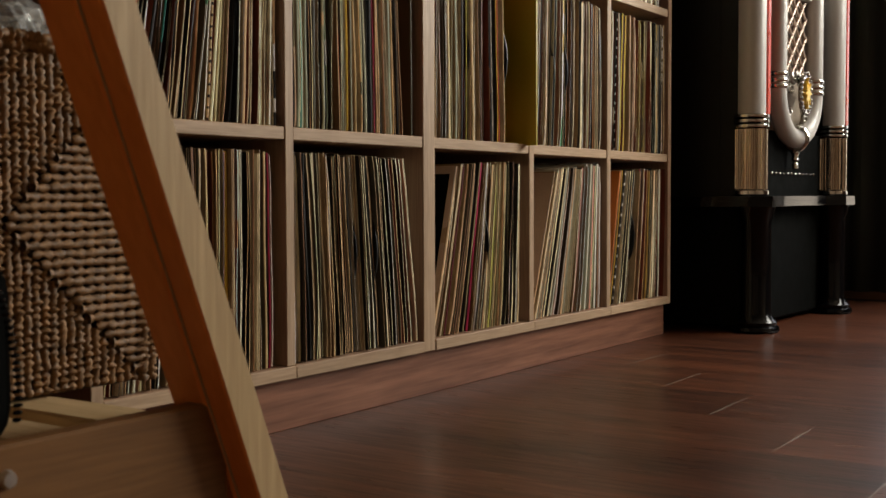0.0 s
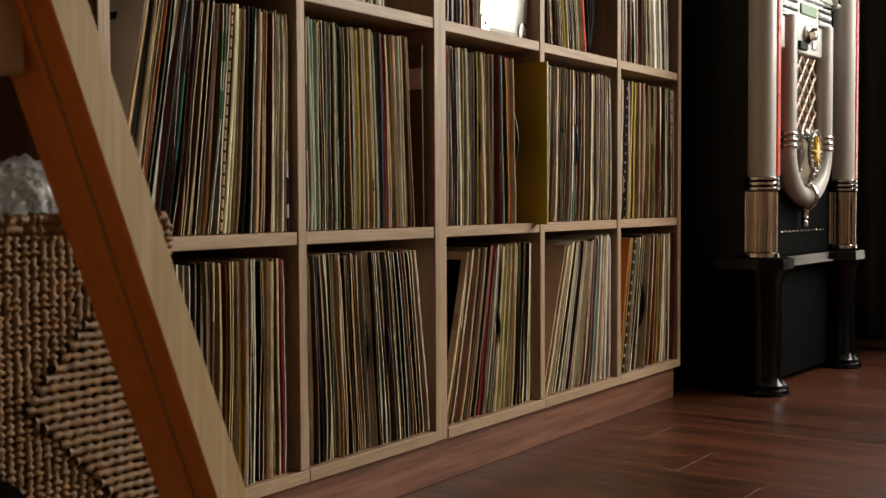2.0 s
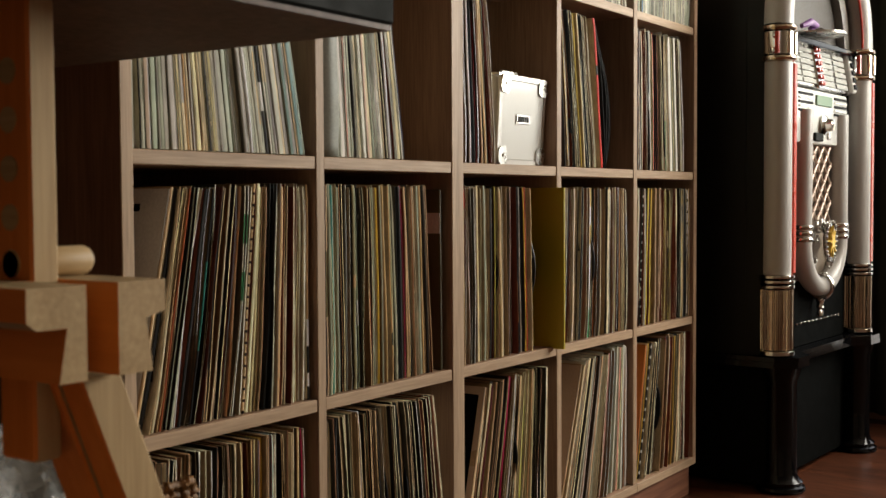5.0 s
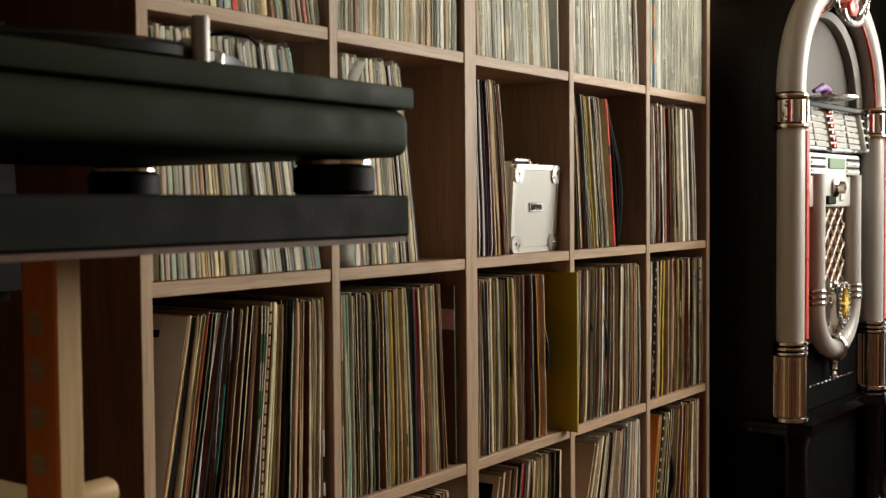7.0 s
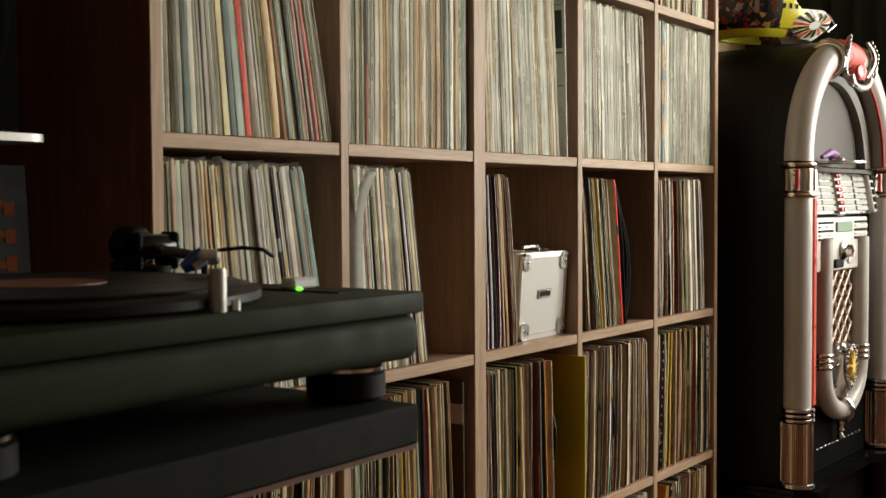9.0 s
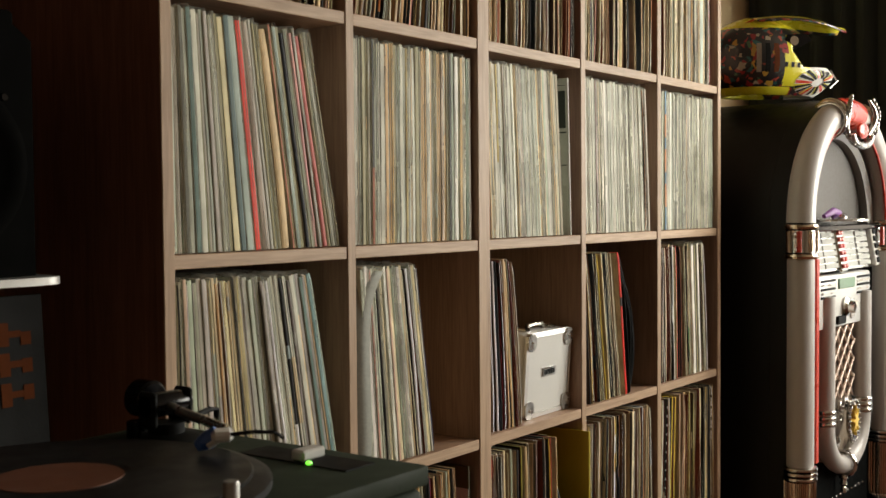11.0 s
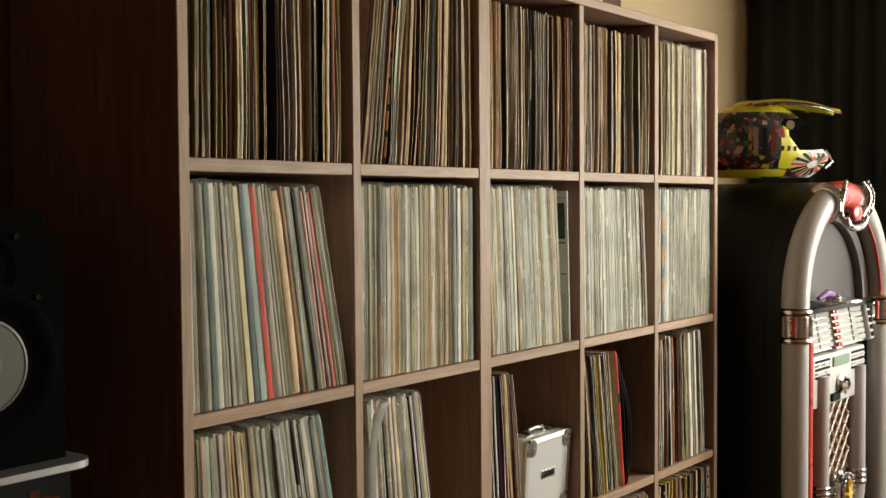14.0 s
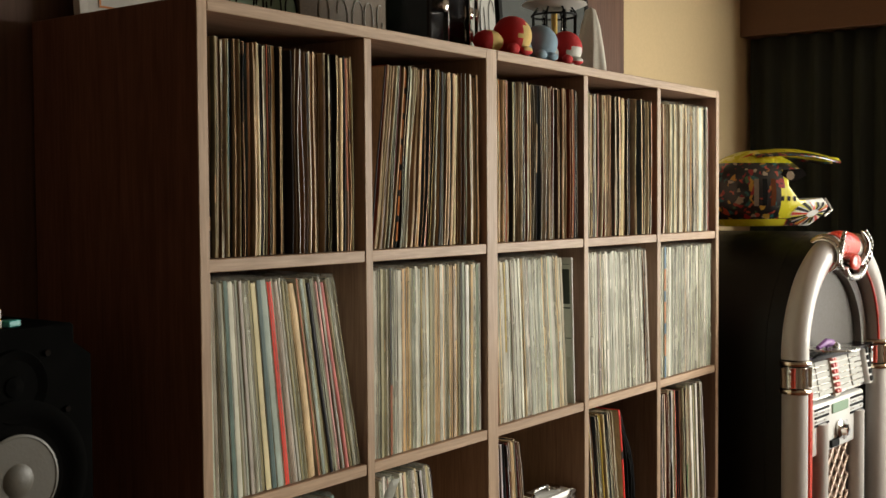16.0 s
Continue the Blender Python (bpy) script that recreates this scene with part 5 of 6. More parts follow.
        for z in (1.104, 1.142):
            bm = bmesh.new()
            c = (s * 0.312 - 0.045, -0.005, z)
            sweep(bm, [(c[0] + 0.0065 * math.cos(k * 0.524), c[1], c[2] + 0.0065 * math.sin(k * 0.524)) for k in range(12)], 0.002, 6, closed=True)
            part("eyelet", bm, "chrome", J)
    # arch tube and its red seams
    bm = bmesh.new()
    sweep(bm, [(a, 0, b) for a, b in arch(0.312, 0.298, 1.171, 40)], 0.0365, 24, up=(0, 1, 0), caps=False)
    part("arch_tube", bm, "tube", J, "milky white plastic arch tube", 60)
    bm = bmesh.new()
    sweep(bm, [(a, -0.020, b) for a, b in arch(0.277, 0.267, 1.171, 40)], 0.0035, 6, up=(0, 1, 0))
    part("red_seam", bm, "red", J, "thin red seam")
    V = Matrix.Translation((0, 0.018, 0))
    # window: black surround, backboard, glass, record player
    bm = bmesh.new()
    o, i = arch(0.272, 0.258, 1.155, 30), arch(0.254, 0.242, 1.155, 30)
    va = [[bm.verts.new((a, y, b)) for a, b in pr] for pr, y in ((o, 0.03), (o, -0.004), (i, 0.006), (i, 0.03))]
    for p, q in zip(va, va[1:]):
        for k in range(30):
            bm.faces.new((p[k], p[k + 1], q[k + 1], q[k]))
    part("window_surround", bm, "dull_steel", J, "", 40, m=V)
    bm = bmesh.new()
    plate(bm, arch(0.256, 0.244, 1.150, 30), 0.028, 0.034)
    part("backboard", bm, "grille", J, "dark perforated backboard", m=V)
    bm = bmesh.new()
    lathe(bm, [(0.0, 0), (0.09, 0.001), (0.09, 0.006), (0.0, 0.007)], 32, (-0.05, -0.005, 1.172))
    part("platter", bm, "steel", J, "", 40, m=V)
    bm = bmesh.new()
    sweep(bm, [(-0.16, -0.02, 1.186), (-0.12, -0.03, 1.200), (-0.085, -0.03, 1.196), (-0.10, -0.02, 1.184)], [0.006, 0.01, 0.01, 0.007], 10)
    part("pickup", bm, "purple", J, "purple rubber pickup", 60, m=V)
    bm = bmesh.new()
    lathe(bm, [(0.02, 0), (0.022, 0.004), (0.012, 0.014), (0.0, 0.016)], 16, (-0.045, -0.02, 1.18))
    part("spindle", bm, "chrome", J, "", 40, m=V)
    part("window_sill", boxed(-0.262, 0.262, -0.022, 0.03, 1.146, 1.162, bevel=0.003), "black_gloss", J, m=V)
    # title board, sloping back
    T = pose(0, 0.014, 1.035, -10)
    part("title_board", boxed(-0.262, 0.262, -0.012, 0.008, 0.0, 0.112, bevel=0.002), "steel", J, "sloping title board", None, T)
    for col in range(4):
        x = (-0.236, -0.135, 0.015, 0.122)[col]
        for r in range(6):
            part("title_strip", boxed(x, x + 0.092, -0.0165, -0.0125, 0.008 + r * 0.0168, 0.021 + r * 0.0168, bevel=0.001), "title_paper", J, "", None, T)
    part("button_bar", boxed(-0.042, 0.008, -0.022, -0.012, -0.006, 0.122, bevel=0.004), "chrome", J, "chrome bar with red buttons", None, T)
    for r in range(6):
        for x in (-0.027, -0.008):
            bm = bmesh.new()
            lathe(bm, [(0.0065, 0.0), (0.006, -0.006), (0.0, -0.0075)], 12, (x, -0.022, 0.01 + r * 0.0185), "y")
            part("button", bm, "red", J, "red selection button", 40, T)
    part("keypad", boxed(0.218, 0.252, -0.03, -0.01, 0.0, 0.118, bevel=0.008, seg=3), "white", J, "white keypad", 40, T)
    for r in range(5):
        part("key", boxed(0.224, 0.246, -0.034, -0.03, 0.008 + r * 0.021, 0.024 + r * 0.021, bevel=0.002), "black", J, "", None, T)
    # coin panel
    part("coin_panel", boxed(-0.195, 0.195, -0.022, 0.034, 0.885, 1.028, bevel=0.006, seg=2), "white", J, "white enamel coin panel", 40, m=V)
    part("display", boxed(-0.06, 0.06, -0.027, -0.021, 0.988, 1.016, bevel=0.002), "green_card", J, "small green display", m=V)
    for x in (-0.185, 0.085):
        for r in range(5):
            part("vent_bar", boxed(x, x + 0.1, -0.0255, -0.022, 0.967 + r * 0.011, 0.973 + r * 0.011), "steel" if r % 2 else "black", J, m=V)
    bm = bmesh.new()
    lathe(bm, [(0.026, -0.021), (0.028, -0.03), (0.018, -0.036), (0.016, -0.052), (0.0, -0.054)], 20, (-0.005, 0, 0.937), "y")
    part("coin_knob", bm, "chrome", J, "chrome coin knob", 40, m=V)
    part("coin_slot", boxed(0.03, 0.062, -0.026, -0.021, 0.90, 0.955, bevel=0.003), "steel", J, m=V)
    part("coin_return", boxed(-0.075, -0.015, -0.03, -0.021, 0.892, 0.915, bevel=0.003), "black", J, m=V)
    # U-shaped tube
    U = 0.141
    up = [(-U, -0.018, 0.972)] + [(-U, -0.018, z) for z in (0.9, 0.8, 0.7, 0.64)]
    up += [(U * math.cos(math.pi + math.pi * k / 20), -0.018, 0.625 + 0.125 * math.sin(math.pi + math.pi * k / 20)) for k in range(21)]
    up += [(U, -0.018, z) for z in (0.64, 0.7, 0.8, 0.9, 0.972)]
    bm = bmesh.new()
    sweep(bm, up, 0.0255, 20, up=(0, 1, 0))
    part("u_tube", bm, "tube", J, "milky white U-shaped tube", 60, m=V)
    for s in (-1, 1):
        for z in (0.632, 0.648, 0.664):
            bm = bmesh.new()
            lathe(bm, [(0.025, z - 0.007), (0.029, z - 0.004), (0.030, z), (0.029, z + 0.004), (0.025, z + 0.007)], 24, (s * U, -0.018, 0))
            part("u_collar", bm, "chrome", J, "chrome collar", 40, m=V)
    bm = bmesh.new()
    sweep(bm, [(0.0, -0.018 + 0.033 * math.cos(k * 0.3927), 0.50 + 0.033 * math.sin(k * 0.3927)) for k in range(16)], 0.006, 8, closed=True)
    part("u_clasp", bm, "chrome", J, "", 40, m=V)
    bm = bmesh.new()
    lathe(bm, [(0.0, 0.415), (0.008, 0.419), (0.009, 0.43), (0.005, 0.436), (0.011, 0.443), (0.008, 0.452), (0.012, 0.462), (0.006, 0.472)], 14, (0.0, -0.018, 0))
    part("finial", bm, "chrome", J, "chrome drop finial", 50, m=V)
    # lattice between the tubes
    part("lattice_back", boxed(-0.112, 0.112, 0.0, 0.034, 0.52, 0.884), "brown_card", J, "dark copper grille cloth", m=V)
    for k in range(-5, 6):
        for s in (-1, 1):
            xa, za, xb, zb = k * 0.052 - s * 0.10, 0.68, k * 0.052 + s * 0.10, 0.88
            lo, hi = -0.11, 0.11
            t0 = max(0.0, min((lo - xa) / (xb - xa), (hi - xa) / (xb - xa)))
            t1 = min(1.0, max((lo - xa) / (xb - xa), (hi - xa) / (xb - xa)))
            if t1 - t0 < 0.08:
                continue
            bm = bmesh.new()
            sweep(bm, [(xa + (xb - xa) * t, -0.006, za + (zb - za) * t) for t in (t0, (t0 + t1) / 2, t1)], 0.0042, 6)
            part("lattice_bar", bm, "lattice", J, m=V)
    # medallion with scrolls
    bm = bmesh.new()
    lathe(bm, [(0.0, -0.02), (0.036, -0.02), (0.04, -0.026), (0.034, -0.032), (0.0, -0.03)], 28, (0, 0, 0), "y")
    for v in bm.verts:
        v.co = Vector((v.co.x * 0.95, v.co.y, v.co.z * 1.45)) + Vector((0.012, -0.012, 0.622))
    part("medallion", bm, "chrome", J, "oval chrome medallion", 40, m=V)
    for k in range(26):
        a = k * 2 * math.pi / 26
        bm = bmesh.new()
        blob(bm, (0.012 + 0.038 * math.cos(a), -0.044, 0.622 + 0.056 * math.sin(a)), 0.0042, u=8, v=6)
        part("bead", bm, "bead", J, "", 60, m=V)
    bm = bmesh.new()
    star = [((0.026 if k % 2 == 0 else 0.010) * math.sin(k * math.pi / 8) + 0.012, 0.622 + (0.042 if k % 2 == 0 else 0.014) * math.cos(k * math.pi / 8)) for k in range(16)]
    plate(bm, star, -0.050, -0.043)
    part("star", bm, "gold", J, "yellow star", m=V)
    rnd = random.Random(4)
    for k in range(12):
        a = rnd.uniform(0, 6.28)
        c = (0.07 * math.cos(a) * rnd.uniform(0.6, 1.15), -0.018, 0.60 + 0.075 * math.sin(a) - 0.01)
        bm = bmesh.new()
        sweep(bm, [(c[0] + (0.018 - 0.0016 * i) * math.cos(a + i * 0.55), c[1] - 0.002 * (i % 3), c[2] + (0.018 - 0.0016 * i) * math.sin(a + i * 0.55)) for i in range(11)], 0.0045, 6)
        part("scroll", bm, "bead", J, "", 60, m=V)
    # dark lower panel with a row of studs, speaker grille in the base
    part("lower_panel", boxed(-0.262, 0.262, 0.004, 0.034, 0.345, 0.519), "black_matt", J, m=V)
    for k in range(15):
        bm = bmesh.new()
        blob(bm, (-0.21 + k * 0.03, 0.003, 0.405), 0.004, u=8, v=6)
        part("stud", bm, "chrome", J, "", 60, m=V)
    bm = bmesh.new()
    lathe(bm, [(0.09, 0.018), (0.094, 0.010), (0.084, 0.008), (0.082, 0.014), (0.0, 0.014)], 32, (0.0, 0, 0.17), "y")
    part("speaker_ring", bm, "black", J, "", 40, m=V)
    # crown ornament over the arch
    bm = bmesh.new()
    sweep(bm, [(a, 0, b) for a, b in arch(0.312, 0.298, 1.171, 60)][26:35], 0.0395, 20, up=(0, 1, 0))
    part("crown_dome", bm, "red", J, "glossy red crown piece", 60)
    bm = bmesh.new()
    blob(bm, (0.005, -0.046, 1.418), 0.028, (1.4, 0.35, 0.8), 18, 12)
    part("crown_jewel", bm, "red", J, "red jewel", 60)
    for s in (-1, 1):
        bm = bmesh.new()
        a = [(s * (0.105 + 0.01 * math.cos(k * 0.2)), 0.041 * math.cos(math.pi * (k / 16) * 2), 1.453 + 0.041 * math.sin(math.pi * (k / 16) * 2) * 0.98) for k in range(16)]
        sweep(bm, a, 0.009, 8, closed=True)
        part("crown_band", bm, "chrome_warm", J, "", 50)
        bm = bmesh.new()
        sweep(bm, [(s * 0.125, 0.046 * math.cos(k * 0.3927), 1.44 + 0.046 * math.sin(k * 0.3927)) for k in range(16)], 0.006, 8, closed=True)
        part("crown_band", bm, "chrome", J, "", 50)
        pts = [(s * (0.072 + 0.035 * math.sin(k * 0.32)), -0.040 - 0.006 * math.sin(k * 0.5), 1.505 - k * 0.0105) for k in range(13)]
        bm = bmesh.new()
        sweep(bm, pts, [0.004 + 0.006 * math.sin(math.pi * k / 12) for k in range(13)], 8)
        part("crown_leaf", bm, "bead", J, "", 60)
        for k, p in enumerate(pts):
            bm = bmesh.new()
            blob(bm, (p[0] + s * 0.012, p[1] - 0.008, p[2]), 0.0058, (1, 0.8, 1), 8, 6)
            part("crown_bead", bm, "bead", J, "", 60)
    bm = bmesh.new()
    sweep(bm, [(0.075 * math.cos(math.pi + math.pi * k / 12), -0.046, 1.405 + 0.03 * math.sin(math.pi + math.pi * k / 12)) for k in range(13)], 0.010, 8)
    part("crown_leaf", bm, "bead", J, "", 60)


jukebox()


# ---- motocross helmet on the jukebox ----
def helmet():
    H = thing("motocross_helmet", "yellow and black printed motocross helmet resting on the jukebox", "helmet", "", pose(2.165, 0.062, 1.519, 0, 0, -42))
    def surf(th, a, off=0.0):
        """The outer skin of the shell: th from the crown down, a round from the face; the lower front runs out into the chin."""
        k = 1 + off / 0.12
        ca, sn = math.cos(a), math.sin(th)
        z = 0.100 + 0.116 * math.cos(th) * k
        x = (0.140 * sn * ca + (0.026 * sn * sn * ca if ca > 0 else 0.010 * sn * sn * ca)) * k
        if ca > 0:
            low = min(1.0, max(0.0, (0.110 - z) / 0.05))
            x += 0.072 * low * ca ** 1.6
        return Vector((x, (0.112 - 0.004 * max(0, ca)) * sn * math.sin(a) * k, max(z, 0.006)))

    bm = bmesh.new()
    nu, nv = 224, 120
    grid = [[bm.verts.new(surf(math.pi * (0.02 + 0.90 * j / nv), 2 * math.pi * i / nu)) for i in range(nu)] for j in range(nv + 1)]
    for p, q in zip(grid, grid[1:]):
        for i in range(nu):
            pts = (p[i], p[(i + 1) % nu], q[(i + 1) % nu], q[i])
            c = sum((v.co for v in pts), Vector()) / 4
            if c.x > 0.055 + max(0, 0.115 - c.z) * 0.9 and 0.078 < c.z < 0.160:
                continue
            if c.z < 0.010:
                continue
            f = bm.faces.new(pts)
            edge = 0.040 + max(0, 0.115 - c.z) * 0.9
            f.material_index = 1 if (c.z > 0.180 or (c.x > edge and 0.05 < c.z < 0.16 and c.x < 0.14) or (c.x > 0.03 and 0.03 < c.z < 0.11)) and not (c.x > 0.115 and c.z < 0.09) or (c.z < 0.028 and c.x < 0.06) else (2 if c.x > 0.115 and c.z < 0.09 else 0)
    shell = part("shell", bm, ["helmet_print", "yellow", "paper"], H, "black shell with multicoloured print", 60)
    so = shell.modifiers.new("thick", "SOLIDIFY")
    so.thickness = 0.009
    for sgn in (-1, 1):
        for k in range(15):
            # printed rays that fan out over the chin and cheek
            ang = radians(24 * k)
            for wide, lift, mt in ((0.085, 0.0104, "yellow" if k % 2 else "paper"), (0.055, 0.0114, "black" if k % 3 else "red")):
                strip, prev = bmesh.new(), None
                for u in (0.30, 0.55, 0.80, 1.0):
                    ca, ct = radians(44) + math.cos(ang) * 0.42 * u, 2.08 + math.sin(ang) * 0.34 * u
                    pr = [strip.verts.new(surf(min(max(ct + dd * math.cos(ang) * wide * (0.4 + u), 1.80), 2.55), sgn * (ca - dd * math.sin(ang) * wide * (0.4 + u)), lift)) for dd in (-0.5, 0.5)]
                    if prev:
                        strip.faces.new((prev[0], prev[1], pr[1], pr[0]))
                    prev = pr
                part("ray", strip, mt, shell)
        for k in range(3):
            # short black bars on the yellow cheek
            bar = bmesh.new()
            for i in range(1):
                a0 = radians(66 + 6 * k)
                vs = [bar.verts.new(surf(1.66 + 0.16 * i + dt, sgn * (a0 + da), 0.0108)) for dt, da in ((0, 0), (0, 0.05), (0.11, 0.06), (0.11, 0.01))]
                bar.faces.new(vs)
            part("cheek_bar", bar, "black", shell)
        for k in range(3):
            band = bmesh.new()
            vs = [[band.verts.new(surf(math.pi * (0.40 + 0.20 * i / 8), sgn * radians(86 + k * 9 + 5 * j), 0.0106)) for j in range(2)] for i in range(9)]
            for p, q in zip(vs, vs[1:]):
                band.faces.new((p[0], p[1], q[1], q[0]))
            part("badge_strip", band, ("print_orange", "black", "brown_card")[k], shell)
    # padded lining seen through the eye port
    bm = bmesh.new()
    blob(bm, (-0.045, 0, 0.10), 0.090, (1.0, 0.95, 1.0), 24, 14)
    for v in bm.verts:
        v.co.z = max(v.co.z, 0.006)
    part("lining", bm, "black_matt", H, "black padded lining", 60)
    for s in (-1, 1):
        bm = bmesh.new()
        lathe(bm, [(0.013, -0.004), (0.014, 0.004), (0.006, 0.007), (0.0, 0.007)], 14, (0.062, s * 0.106, 0.148), "y")
        part("visor_screw", bm, "chrome", H, "", 40)
        bm = bmesh.new()
        plate(bm, [(0.02, 0.128), (0.045, 0.165), (0.10, 0.168), (0.115, 0.15), (0.075, 0.128)], s * 0.100, s * 0.108)
        part("side_vent", bm, "black_gloss", H)
    # peak
    bm = bmesh.new()
    rows = []
    for i in range(11):
        u = i / 10
        x = -0.03 + 0.300 * u
        zc = 0.216 + 0.013 * math.sin(math.pi * min(1, u * 1.1)) - 0.016 * u ** 2
        wd = 0.060 + 0.040 * math.sin(math.pi * min(1, 0.25 + u * 0.6)) - 0.056 * u ** 3
        rows.append([bm.verts.new((x, wd * t, zc - (0.016 + 0.010 * min(1, u * 2) - 0.012 * u * u) * abs(t) ** 2.2)) for t in (-1, -0.8, -0.5, -0.2, 0, 0.2, 0.5, 0.8, 1)])
    for p, q in zip(rows, rows[1:]):
        for i in range(8):
            f = bm.faces.new((p[i], p[i + 1], q[i + 1], q[i]))
            f.material_index = 1 if i in (0, 7) else 0
    pk = part("peak", bm, ["yellow", "helmet_print"], H, "bright yellow peak", 60)
    pk.modifiers.new("thick", "SOLIDIFY").thickness = 0.004
    for s in (-1, 1):
        bm = bmesh.new()
        sweep(bm, [(-0.13, s * 0.03, 0.13), (-0.10, s * 0.045, 0.18), (-0.03, s * 0.055, 0.212), (0.05, s * 0.06, 0.214)], 0.005, 8, flat=0.5)
        part("red_stripe", bm, "red", H, "red stripe")
    bm = bmesh.new()
    sweep(bm, [(0.222, -0.02, 0.03), (0.246, -0.02, 0.05), (0.236, 0.0, 0.082), (0.246, 0.02, 0.05), (0.222, 0.02, 0.03)], 0.003, 6)
    part("mouth_vent", bm, "steel", H)


helmet()


# ---- table, trestle and turntable ----
def table():
    T = thing("tabletop", "dark slab tabletop with brown underside on a trestle", "table")
    part("top", boxed(-1.45, -0.236, -0.568, 0.02, 0.876, 0.908, bevel=0.002), "slab", T, "dark green-black slab")
    part("underside", boxed(-1.448, -0.238, -0.566, 0.018, 0.8715, 0.8755), "panelling", T, "red-brown wooden underside")


table()


# Faces on one side get the orange that stands in for warm bounce light.
def tint_bounce_side(bm, bounce_dir):
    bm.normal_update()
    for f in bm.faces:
        f.material_index = 1 if f.normal.x * bounce_dir > 0.6 else 0
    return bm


def trestle(m):
    T = thing("trestle", "adjustable birch trestle with peg holes and slatted shelf", "trestle", "", m)
    Y0, Y1 = -0.535, 0.165
    # rails: stepped section
    bm = bmesh.new()
    plate(bm, [(-0.545, 0.692), (-0.503, 0.692), (-0.503, 0.634), (-0.523, 0.634), (-0.517, 0.667), (-0.538, 0.667), (-0.545, 0.672)], Y0, Y1)
    part("rail", tint_bounce_side(bm, -1), ["birch_y", "bounce_y"], T)
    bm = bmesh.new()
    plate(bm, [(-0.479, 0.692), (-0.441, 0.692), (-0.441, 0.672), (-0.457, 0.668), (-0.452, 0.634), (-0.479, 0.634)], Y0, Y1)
    part("rail", tint_bounce_side(bm, -1), ["birch_y", "bounce_y"], T)
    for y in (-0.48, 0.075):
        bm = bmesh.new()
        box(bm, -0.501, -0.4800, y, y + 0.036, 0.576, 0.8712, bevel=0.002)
        post = part("post", tint_bounce_side(bm, -1), ["birch_z", "bounce_z"], T, "vertical post with a row of peg holes")
        for z in (0.702, 0.732, 0.763, 0.794, 0.825):
            bm = bmesh.new()
            lathe(bm, [(0.0085, -0.0009), (0.0085, 0.0006)], 14, (-0.5011, y + 0.0205, z), "x")
            part("peg_hole", bm, "birch_y" if z > 0.72 else "black_matt", post)
        bm = bmesh.new()
        lathe(bm, [(0.0085, -0.018), (0.010, -0.016), (0.010, 0.038), (0.0085, 0.041)], 16, (-0.484, y + 0.0205, 0.7025), "x")
        part("peg", bm, "birch_x", T, "round birch peg", 40)
    for y in (-0.508, 0.095):
        for s in (-1, 1):
            bm = bmesh.new()
            box(bm, -0.0155, 0.0175, y, y + 0.0235, 0.0, 0.70, bevel=0.002)
            box(bm, -0.0195, 0.0135, y + 0.0225, y + 0.060, 0.0, 0.70, bevel=0.002)
            tint_bounce_side(bm, -1)
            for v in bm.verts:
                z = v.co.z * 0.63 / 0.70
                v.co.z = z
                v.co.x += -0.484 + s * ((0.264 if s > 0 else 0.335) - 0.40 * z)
            part("leg", bm, ["birch_z", "bounce_z"], T, "slanted birch leg")
        # the lower rail's shade comes from its darker birch colour
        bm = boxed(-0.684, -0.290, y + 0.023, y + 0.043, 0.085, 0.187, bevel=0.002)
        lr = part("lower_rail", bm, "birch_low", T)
        for x in (-0.49, -0.66):
            bm = bmesh.new()
            lathe(bm, [(0.0, -0.004), (0.005, -0.004), (0.0065, 0.0)], 12, (x, y + 0.023, 0.165), "y")
            part("screw", bm, "steel", lr, "steel screw", 40)
    for k in range(5):
        x = -0.685 + k * 0.080
        part("slat", boxed(x, x + 0.052, -0.4775, 0.1045, 0.160, 0.176, bevel=0.002), "birch_y", T)


trestle(Matrix.Identity(4))


